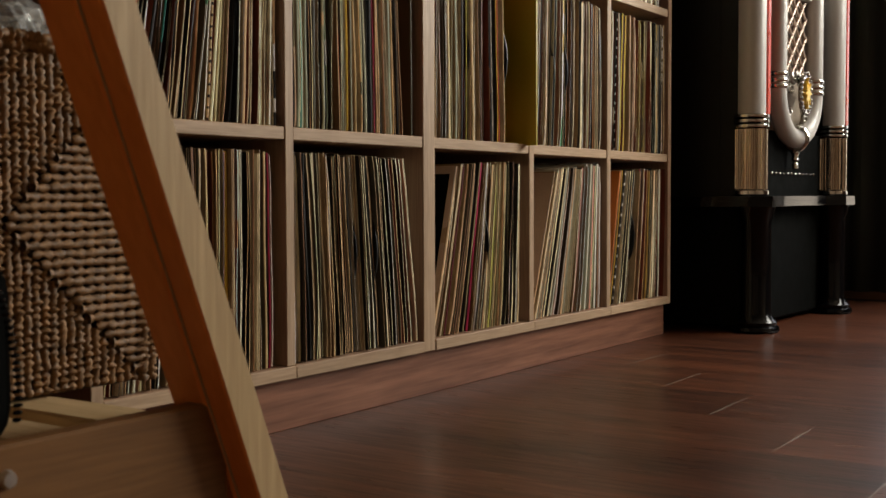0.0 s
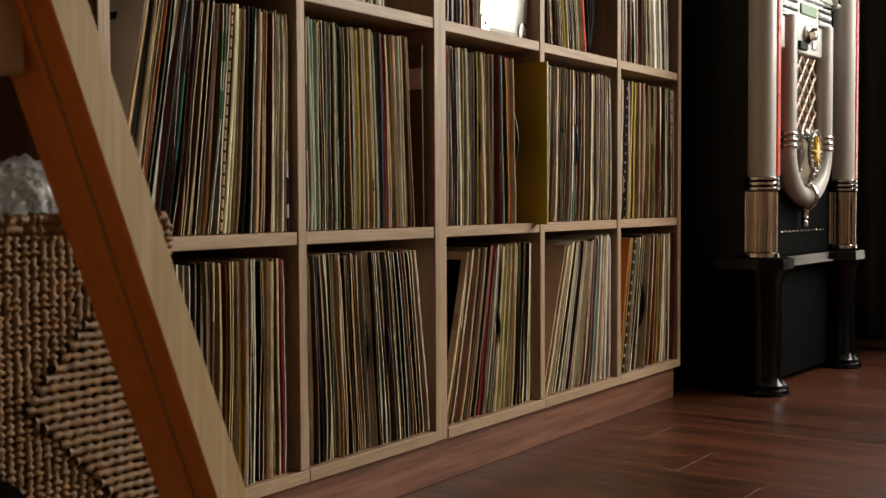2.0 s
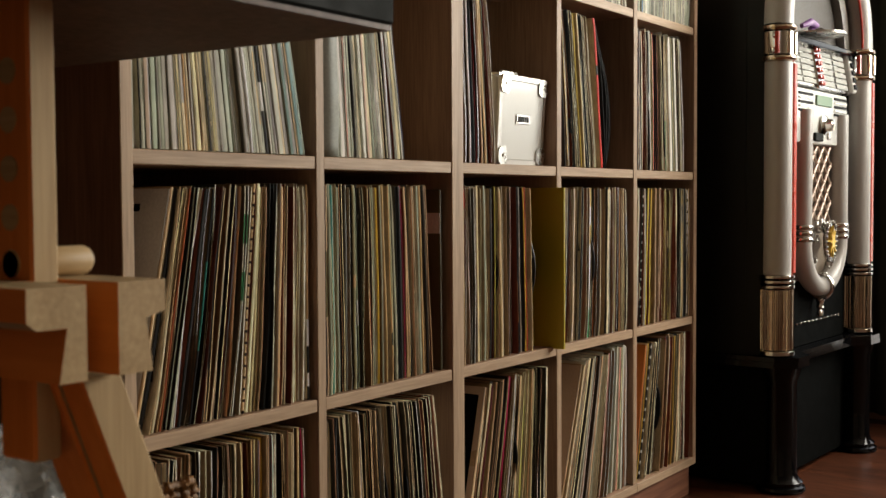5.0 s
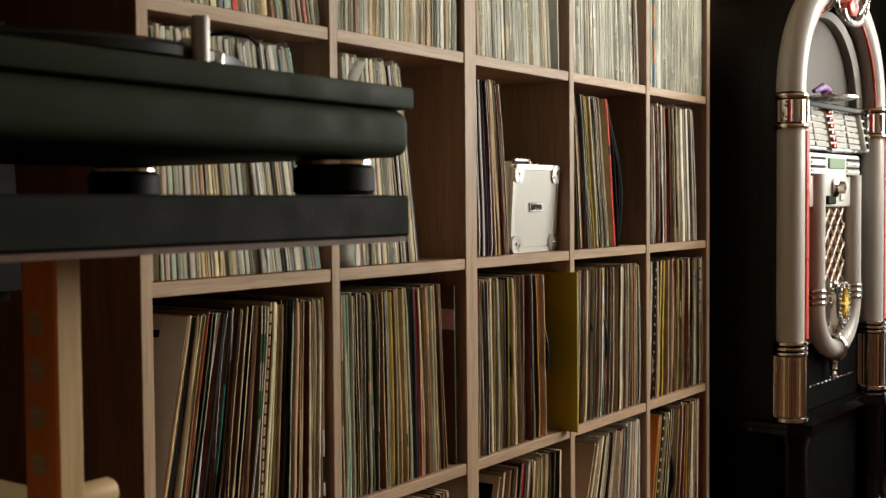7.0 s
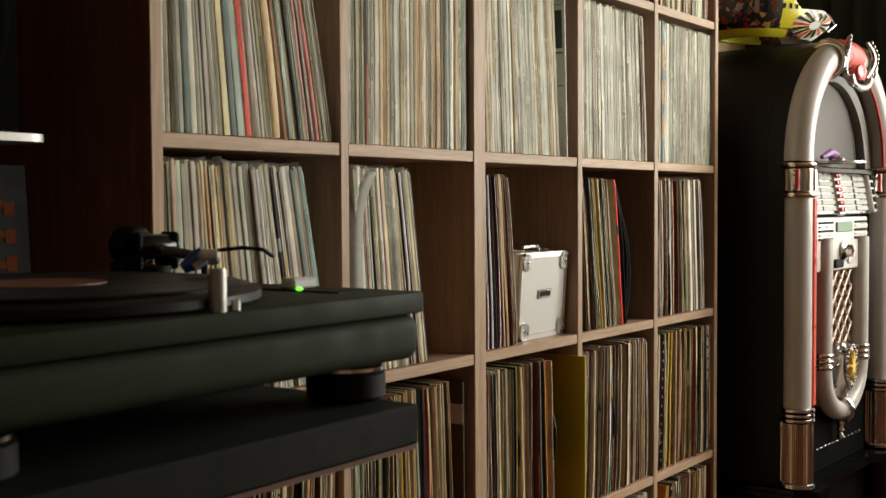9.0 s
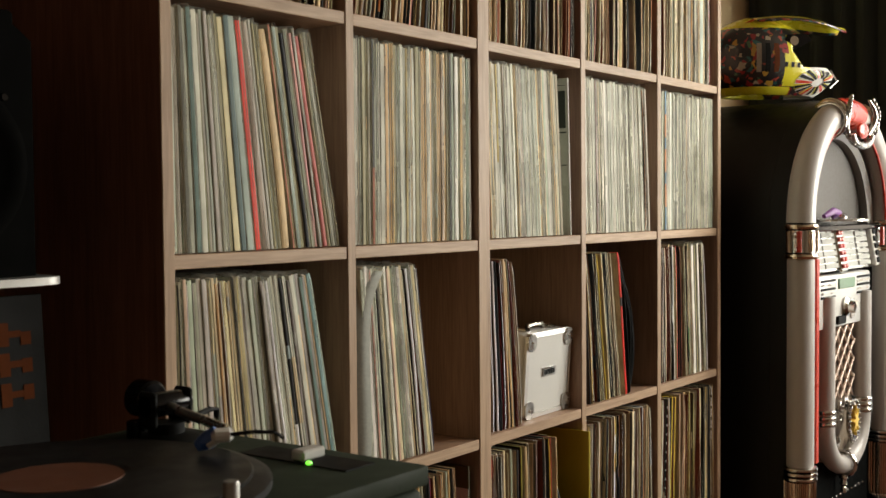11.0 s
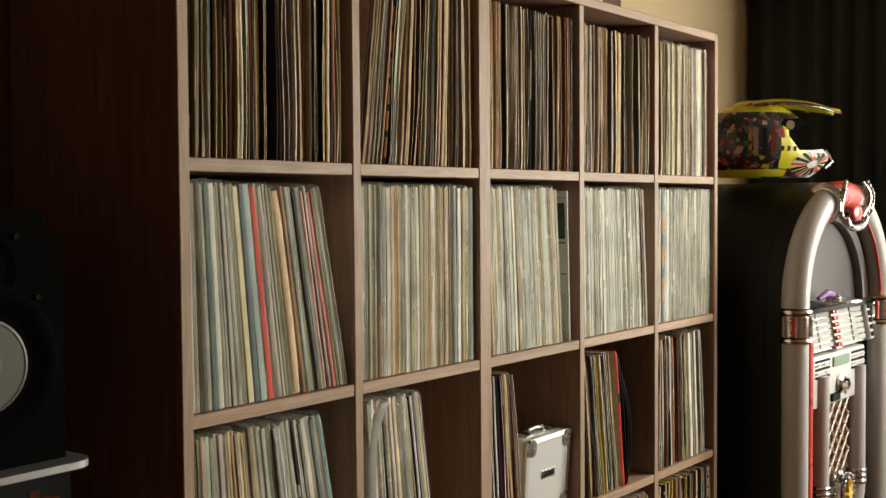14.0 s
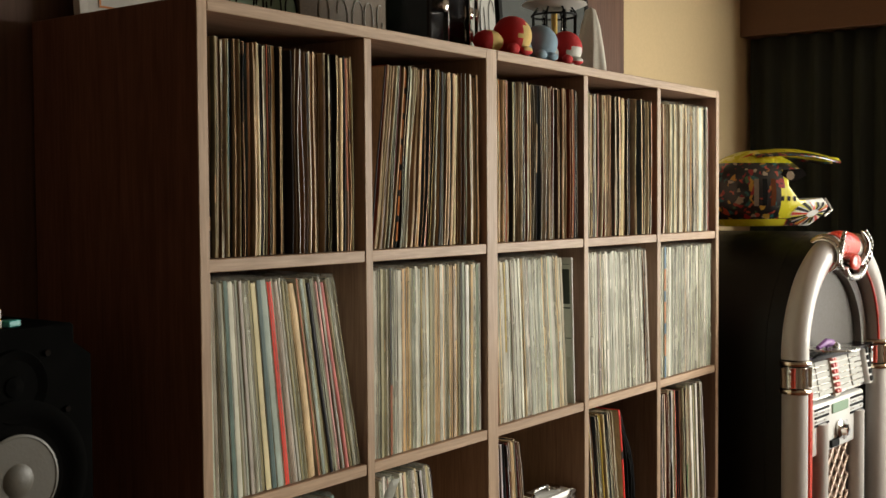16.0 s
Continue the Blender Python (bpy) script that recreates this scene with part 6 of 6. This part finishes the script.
def turntable():
    x0, x1, y0, y1, zt = -0.653, -0.200, -0.547, -0.194, 0.996
    T = thing("turntable", "dark direct-drive turntable with a record on its platter", "turntable")
    part("plinth", boxed(x0, x1, y0, y1, 0.978, zt, bevel=0.003, seg=2), "deck", T, "dark metal top plate", 40)
    bm = bmesh.new()
    box(bm, x0 + 0.002, x1 - 0.002, y0 + 0.001, y1 - 0.002, 0.939, 0.9775, bevel=0.012, seg=4)
    part("base", bm, "deck", T, "dark rounded base", 40)
    for x in (x0 + 0.055, x1 - 0.050):
        for y in (y0 + 0.045, y1 - 0.05):
            bm = bmesh.new()
            lathe(bm, [(0.030, 0.909), (0.033, 0.912), (0.033, 0.930), (0.030, 0.932)], 28, (x, y, 0))
            ft = part("foot", bm, "black", T, "round black foot", 40)
            bm = bmesh.new()
            lathe(bm, [(0.0285, 0.932), (0.0315, 0.933), (0.0315, 0.936), (0.0285, 0.937)], 28, (x, y, 0))
            part("foot_ring", bm, "chrome_warm", ft, "thin brass ring", 40)
            bm = bmesh.new()
            lathe(bm, [(0.026, 0.937), (0.028, 0.949)], 28, (x, y, 0))
            part("foot_neck", bm, "black", ft, "", 40)
    cx, cy = -0.452, -0.372
    bm = bmesh.new()
    lathe(bm, [(0.158, zt + 0.001), (0.166, zt + 0.003), (0.166, zt + 0.009), (0.160, zt + 0.012), (0.0, zt + 0.012)], 72, (cx, cy, 0))
    pl = part("platter", bm, "vinyl", T, "dark glossy platter", 40)
    bm = bmesh.new()
    lathe(bm, [(0.151, zt + 0.0125), (0.1515, zt + 0.0138), (0.150, zt + 0.015), (0.052, zt + 0.015), (0.0, zt + 0.015)], 64, (cx, cy, 0))
    part("record", bm, "vinyl", pl, "black vinyl record", 30)
    bm = bmesh.new()
    lathe(bm, [(0.050, zt + 0.0151), (0.050, zt + 0.0157), (0.0, zt + 0.0157)], 40, (cx, cy, 0))
    part("record_label", bm, "label_orange", pl, "orange record label")
    # target light pillar, start light, pitch fader
    bm = bmesh.new()
    lathe(bm, [(0.0062, zt), (0.0062, zt + 0.028), (0.0055, zt + 0.030), (0.0, zt + 0.030)], 18, (-0.427, -0.539, 0))
    part("target_light", bm, "dull_steel", T, "steel pop-up light", 40)
    bm = bmesh.new()
    lathe(bm, [(0.0032, zt), (0.0032, zt + 0.007), (0.0, zt + 0.008)], 12, (-0.411, -0.540, 0))
    part("small_pin", bm, "steel", T, "", 40)
    part("fader_slot", boxed(-0.262, -0.224, -0.505, -0.375, zt - 0.0005, zt + 0.0012), "black", T)
    part("fader_knob", boxed(-0.258, -0.228, -0.452, -0.436, zt + 0.001, zt + 0.0105, bevel=0.002), "white", T, "pale pitch fader knob")
    bm = bmesh.new()
    blob(bm, (-0.262, -0.462, zt + 0.0025), 0.0026, (1.2, 1.2, 0.7), 10, 6)
    part("pitch_lamp", bm, "lamp_green", T, "small green indicator lamp", 60)
    # tonearm
    px, py, zd = -0.250, -0.262, zt
    zt -= 0.018
    bm = bmesh.new()
    lathe(bm, [(0.040, zt), (0.042, zt + 0.004), (0.040, zt + 0.016), (0.030, zt + 0.022), (0.018, zt + 0.024), (0.018, zt + 0.034), (0.0, zt + 0.034)], 32, (px, py, 0))
    arm = part("tonearm_base", bm, "black", T, "", 40)
    for dx in (-0.022, 0.022):
        part("gimbal_side", boxed(px + dx - 0.004, px + dx + 0.004, py - 0.012, py + 0.012, zt + 0.03, zt + 0.066, bevel=0.003), "black", arm)
    bm = bmesh.new()
    lathe(bm, [(0.010, -0.026), (0.012, -0.02), (0.012, 0.02), (0.010, 0.026)], 18, (px, py, zt + 0.052), "x")
    part("gimbal_bearing", bm, "black_gloss", arm, "", 40)
    bm = bmesh.new()
    lathe(bm, [(0.0, 0.0), (0.016, 0.001), (0.019, 0.004), (0.019, 0.024), (0.014, 0.028), (0.0, 0.028)], 24, (px + 0.008, py + 0.026, zt + 0.052), "y")
    part("counterweight", bm, "black_gloss", arm, "black counterweight", 40)
    tube = [(px + 0.004, py + 0.03, zt + 0.052), (px, py, zt + 0.051), (px - 0.014, py - 0.04, zt + 0.049), (px - 0.020, py - 0.08, zt + 0.046), (px - 0.028, py - 0.115, zt + 0.043), (px - 0.048, py - 0.138, zt + 0.046), (px - 0.069, py - 0.152, zt + 0.051)]
    bm = bmesh.new()
    sweep(bm, tube, 0.0048, 10)
    part("arm_tube", bm, "steel", arm, "steel arm tube", 60)
    H = Matrix.Translation((px - 0.069, py - 0.152, zt + 0.051)) @ Matrix.Rotation(radians(-40), 4, "Z")
    bm = boxed(-0.009, 0.009, -0.020, 0.006, -0.005, 0.004, bevel=0.003)
    hd = part("headshell", bm, "white", arm, "white headshell", None, H)
    bm = bmesh.new()
    sweep(bm, [(px - 0.071, py - 0.150, zt + 0.051), (px - 0.076, py - 0.143, zt + 0.045), (px - 0.081, py - 0.135, zt + 0.0395)], [0.007, 0.0085, 0.005], 10)
    part("cartridge", bm, "blue", arm, "blue cartridge", 50)
    bm = bmesh.new()
    sweep(bm, [(px - 0.075, py - 0.156, zt + 0.047), (px - 0.081, py - 0.148, zt + 0.041)], 0.0028, 8)
    part("cartridge_stripe", bm, "paper", arm, "white stripe")
    bm = bmesh.new()
    sweep(bm, [(0.006, -0.03, 0.004), (0.025, -0.034, 0.006), (0.042, -0.030, 0.004), (0.050, -0.026, -0.002)], 0.0018, 6)
    part("finger_lift", bm, "black", arm, "", None, H)
    bm = bmesh.new()
    sweep(bm, [(px + 0.034, py - 0.035, zt), (px + 0.034, py - 0.035, zt + 0.045), (px + 0.02, py - 0.04, zt + 0.047), (px - 0.012, py - 0.045, zt + 0.043)], 0.003, 8)
    part("arm_rest", bm, "black", arm)
    for dx, dy, r, h in ((0.03, 0.02, 0.008, 0.05), (-0.03, 0.012, 0.007, 0.038), (0.0, 0.045, 0.01, 0.03)):
        bm = bmesh.new()
        lathe(bm, [(r, zt), (r, zt + h), (0.0, zt + h + 0.002)], 14, (px + dx, py + dy, 0))
        part("arm_knob", bm, "black_gloss", arm, "", 40)


turntable()


# ---- basket on the trestle shelf ----
def cord(bm, a, b, r, seed, mat=0, lump=0.0062):
    """One twisted seagrass cord: a lumpy tube."""
    a, b = Vector(a), Vector(b)
    L = (b - a).length
    n = max(3, int(L / lump * 2))
    d = (b - a) / n
    rnd = random.Random(seed)
    side = Vector((0, -1, 0))
    up = d.normalized().cross(side)
    rings = []
    for i in range(n + 1):
        k = r * (1.08 if i % 2 else 0.58) * rnd.uniform(0.85, 1.15)
        off = up * rnd.uniform(-1, 1) * r * 0.22 + side * rnd.uniform(-0.1, 0.3) * r
        rings.append([bm.verts.new(a + d * i + off + (side * math.cos(q) + up * math.sin(q)) * k) for q in (0, 1.05, 2.1, 3.14, 4.19, 5.24)])
    for p, q in zip(rings, rings[1:]):
        for i in range(6):
            bm.faces.new((p[i], p[(i + 1) % 6], q[(i + 1) % 6], q[i]))


def basket():
    x0, x1, y0, y1, z0, z1 = -0.640, -0.203, -0.305, 0.0, 0.177, 0.474
    B = thing("seagrass_basket", "rectangular brown woven seagrass basket on the trestle shelf", "basket")
    bm = bmesh.new()
    box(bm, x0 + 0.006, x1 - 0.006, y0 + 0.006, y0 + 0.014, z0, z1 - 0.004)
    box(bm, x0 + 0.006, x1 - 0.006, y1 - 0.014, y1 - 0.006, z0, z1 - 0.004)
    box(bm, x0 + 0.006, x0 + 0.014, y0 + 0.014, y1 - 0.014, z0, z1 - 0.004)
    box(bm, x1 - 0.014, x1 - 0.006, y0 + 0.014, y1 - 0.014, z0, z1 - 0.004)
    box(bm, x0 + 0.014, x1 - 0.014, y0 + 0.014, y1 - 0.014, z0, z0 + 0.008)
    part("core", bm, "rope_dark", B, "dark inner core")
    zm, s = (z0 + z1) / 2, 0.0088
    half = (z1 - z0) / 2
    top, bot, side, side2 = bmesh.new(), bmesh.new(), bmesh.new(), bmesh.new()
    seed = 0
    x = x0 + 0.01
    while x < x1 - 0.014:
        reach = min(half, x1 - 0.012 - x, x - x0 + 0.02)
        reach = max(0.01, min(half, reach))
        cord(top, (x, y0 + 0.002, z1 - 0.006), (x, y0 + 0.002, z1 - reach), 0.0050, seed)
        cord(bot, (x, y0 + 0.002, z0 + 0.002), (x, y0 + 0.002, z0 + reach), 0.0050, seed + 1)
        seed += 2
        x += s
    z = z0 + 0.006
    s = 0.0082
    while z < z1 - 0.004:
        reach = half - abs(z - zm)
        if reach > 0.01:
            cord(side, (x1 - 0.010, y0 - 0.001, z), (x1 - 0.012 - reach, y0 - 0.001, z), 0.0046, seed, lump=0.011)
            cord(side2, (x0 + 0.010, y0 - 0.001, z), (x0 + 0.012 + reach, y0 - 0.001, z), 0.0046, seed + 7, lump=0.011)
        seed += 1
        z += s
    for nm, b in (("upper_weave", top), ("lower_weave", bot), ("side_weave", side), ("side_weave", side2)):
        part(nm, b, "rope", B, "", 70)
    bm = bmesh.new()
    for k in range(3):
        cord(bm, (x0, y0 + 0.001 + 0.006 * (k % 2), z1 - 0.002 + 0.004 * k), (x1, y0 + 0.001 + 0.006 * (k % 2), z1 - 0.002 + 0.004 * k), 0.0056, 900 + k)
        cord(bm, (x0, y1 - 0.006, z1 - 0.002 + 0.004 * k), (x1, y1 - 0.006, z1 - 0.002 + 0.004 * k), 0.0056, 910 + k)
        cord(bm, (x1 - 0.002, y0, z1 - 0.002 + 0.004 * k), (x1 - 0.002, y1, z1 - 0.002 + 0.004 * k), 0.0056, 920 + k)
        cord(bm, (x0 + 0.002, y0, z1 - 0.002 + 0.004 * k), (x0 + 0.002, y1, z1 - 0.002 + 0.004 * k), 0.0056, 930 + k)
    part("rim", bm, "rope", B, "thick corded rim", 70)
    for k, x in enumerate((x1 - 0.004, x1 - 0.0135, x0 + 0.004, x0 + 0.0135)):
        bm = bmesh.new()
        cord(bm, (x, y0 - 0.001, z0), (x, y0 - 0.001, z1 + 0.004), 0.0062, 950 + k)
        part("corner_cord", bm, "rope", B, "", 70)


basket()
for i, (x, y, z, r, sc) in enumerate(((-0.44, -0.17, 0.475, 0.10, (1.3, 0.9, 0.62)), (-0.29, -0.19, 0.470, 0.075, (1.0, 0.9, 0.85)), (-0.235, -0.13, 0.470, 0.055, (0.8, 1.2, 0.95)))):
    bm = bmesh.new()
    bmesh.ops.create_icosphere(bm, subdivisions=5, radius=r)
    for v in bm.verts:
        q = v.co / r
        k = 1 + 0.22 * noise.noise(q * 2.2 + Vector((i * 7, 0, 0))) + 0.16 * abs(noise.noise(q * 5.0 + Vector((0, i * 5, 0)))) - 0.10 * abs(noise.noise(q * 9.0))
        v.co = Vector((q.x * sc[0], q.y * sc[1], q.z * sc[2])) * r * k + Vector((x, y, z))
    tagged(part("plastic_bag", bm, "bag", None, "", 25), "crumpled clear plastic bag stuffed in the basket", "bag", "plastic bags")

# ---- black bag on the trestle shelf ----
bag = thing("black_bag", "small black zipped bag lying on the trestle shelf", "bag", "", pose(-0.565, -0.415, 0.177, 0, 0, 8))
bm = boxed(-0.08, 0.105, -0.06, 0.06, 0.0, 0.135, bevel=0.03, seg=4)
for v in bm.verts:
    v.co += Vector((0, 0, 0.006 * noise.noise(v.co * 20)))
part("body", bm, "black_matt", bag, "", 60)
for k in range(26):
    bm = bmesh.new()
    u = k / 25
    blob(bm, (0.095 - 0.05 * (u - 0.2) ** 2, -0.060 + 0.004 * u, 0.02 + 0.12 * u), 0.003, (1.3, 1, 0.6), 6, 4)
    part("zip_tooth", bm, "black_gloss", bag)

# ---- speaker on its stand ----
def speaker():
    S = thing("studio_monitor", "black studio monitor loudspeaker with a pale cone", "speaker", "", pose(-0.333, -0.018, 1.1475))
    bm = bmesh.new()
    w, h = 0.108, 0.300
    out = [(-w, 0), (w, 0), (w, h - 0.040), (w - 0.055, h), (-w + 0.055, h), (-w, h - 0.040)]
    plate(bm, out, 0.0, 0.03)
    part("baffle", bm, "monitor_black", S)
    part("cabinet", boxed(-w, w, 0.0305, 0.26, 0, h - 0.002, bevel=0.004), "monitor_black", S)
    bm = bmesh.new()
    lathe(bm, [(0.094, -0.0005), (0.096, -0.006), (0.086, -0.009), (0.076, -0.004), (0.056, 0.002)], 40, (0, 0, 0.121), "y")
    part("surround", bm, "monitor_black", S, "black rubber surround", 50)
    bm = bmesh.new()
    lathe(bm, [(0.055, -0.003), (0.052, -0.004), (0.043, 0.006), (0.031, 0.014)], 40, (0, -0.002, 0.121), "y")
    part("cone", bm, "cone", S, "pale grey cone", 50)
    bm = bmesh.new()
    lathe(bm, [(0.031, 0.012), (0.027, 0.002), (0.018, -0.005), (0.008, -0.008), (0.0, -0.0085)], 32, (0, -0.002, 0.121), "y")
    part("dust_cap", bm, "cone", S, "pale dust cap", 60)
    bm = bmesh.new()
    lathe(bm, [(0.045, -0.0005), (0.043, -0.004), (0.03, 0.0), (0.014, 0.006), (0.012, -0.002), (0.0, -0.004)], 32, (0, 0, 0.232), "y")
    part("tweeter", bm, "monitor_black", S, "", 50)
    for x, z in ((0.045, 0.182), (0.045, 0.268), (0.072, 0.196), (-0.072, 0.196)):
        bm = bmesh.new()
        lathe(bm, [(0.0045, 0.0), (0.004, -0.003), (0.0, -0.003)], 10, (x, 0, z), "y")
        part("screw", bm, "black_gloss", S, "", 40)


speaker()
stand = thing("speaker_stand", "black speaker stand with a pale edged top plate", "stand", "", pose(-0.333, 0.10, 0))
bm = bmesh.new()
plate(bm, rounded(0.262, 0.30, 0.03, 6), 1.138, 1.1465, "z")
part("top_plate", bm, "dull_steel", stand, "pale metal top plate", 40)
bm = bmesh.new()
lathe(bm, [(0.028, 0.02), (0.028, 1.1375)], 20, (0, 0.06, 0))
part("column", bm, "black_matt", stand, "", 40)
bm = bmesh.new()
plate(bm, rounded(0.30, 0.30, 0.02, 4), 0.0, 0.02, "z")
part("foot_plate", bm, "black_matt", stand)
bm = bmesh.new()
plate(bm, rounded(0.30, 0.12, 0.015, 4, 0.01, 0.0), 0.795, 0.803, "z")
part("lower_plate", bm, "black_matt", stand)
sl = thing("dark_sleeve", "black record sleeve with blocky orange print", "record", "", pose(-0.463, 0.062, 0.804, -4))
part("sleeve", boxed(0, 0.315, 0, 0.004, 0, 0.315, bevel=0.001), "black", sl)
for r in range(3):
    for c in range(5):
        x, z = 0.02 + c * 0.058, 0.255 - r * 0.036
        bm = bmesh.new()
        box(bm, x, x + 0.014, -0.001, -0.0004, z, z + 0.028)
        box(bm, x + 0.014, x + 0.030 + 0.012 * ((r + c) % 2), -0.001, -0.0004, z + 0.010 * (c % 3), z + 0.010 * (c % 3) + 0.008)
        box(bm, x + 0.030, x + 0.044, -0.0011, -0.0004, z + 0.003 * r, z + 0.016 + 0.004 * ((r * c) % 3))
        part("print_block", bm, "print_orange", sl)
bm = bmesh.new()
lathe(bm, [(0.036, -0.0012), (0.036, -0.0004), (0.0, -0.0004)], 24, (0.21, 0, 0.10), "y")
part("print_disc", bm, "red", sl, "red printed disc")
fig = thing("toy_figure", "tiny toy figure in a black cap on a teal brick", "toy", "", pose(-0.338, 0.012, 1.4477, 0, 0, 20))
bm = bmesh.new()
box(bm, -0.008, 0.008, -0.005, 0.005, 0.010, 0.024, bevel=0.002, mat=2)
box(bm, -0.008, 0.008, -0.005, 0.005, 0.0, 0.010, bevel=0.001, mat=2)
lathe(bm, [(0.005, 0.024), (0.0055, 0.026), (0.0055, 0.033), (0.0045, 0.035)], 12, mat=0)
lathe(bm, [(0.0065, 0.033), (0.0065, 0.038), (0.004, 0.041), (0.0, 0.041)], 12, mat=1)
part("body", bm, ["gold", "black", "grey_card"], fig, "", 40)
part("brick", boxed(0.012, 0.034, -0.012, 0.006, 0.0, 0.008, bevel=0.001), "teal", fig, "teal toy brick")

# loose cable behind the trestle post
bm = bmesh.new()
sweep(bm, [(-0.52, -0.30, 0.84), (-0.53, -0.36, 0.78), (-0.50, -0.40, 0.745), (-0.475, -0.36, 0.73), (-0.49, -0.28, 0.70), (-0.52, -0.2, 0.66), (-0.50, -0.15, 0.55), (-0.47, -0.13, 0.45)], 0.004, 8)
tagged(part("cable", bm, "black", None, "", 60), "black cable hanging loosely under the tabletop", "cable")

# ---- floor planks, last ----
plank_meshes = {}
PW, PL = 0.2145, 1.28


def plank(x0, y0, length):
    key = round(length, 3)
    if key not in plank_meshes:
        plank_meshes[key] = mesh_of("plank", boxed(0.0002, PW - 0.0002, 0.0007, key - 0.0007, -0.0045, 0.0), "floor")
    ob = new("plank", plank_meshes[key])
    ob.parent, ob.location = floor, (x0, y0, 0)


# thin pale strips standing in for glints along the end joints
joint_mesh = mesh_of("plank_joint", boxed(0.004, PW - 0.03, -0.0007, 0.0007, -0.004, 0.0001), "joint")
for k in range(-14, 13):
    x0 = 0.577 + k * PW
    if x0 > ROOM_X1 or x0 + PW < ROOM_X0:
        continue
    y = -0.640 + 0.168 * k
    while y > ROOM_Y0:
        y -= PL
    while y < ROOM_Y1:
        if min(y + PL, ROOM_Y1) - max(y, ROOM_Y0) > 0.02 and x0 > ROOM_X0 - 0.01 and x0 + PW < ROOM_X1 + 0.1:
            plank(x0, max(y, ROOM_Y0), min(y + PL, ROOM_Y1) - max(y, ROOM_Y0))
        if ROOM_Y0 < y < 0.0:
            ob = new("plank_joint", joint_mesh)
            ob.parent, ob.location = floor, (x0, y, 0)
        y += PL
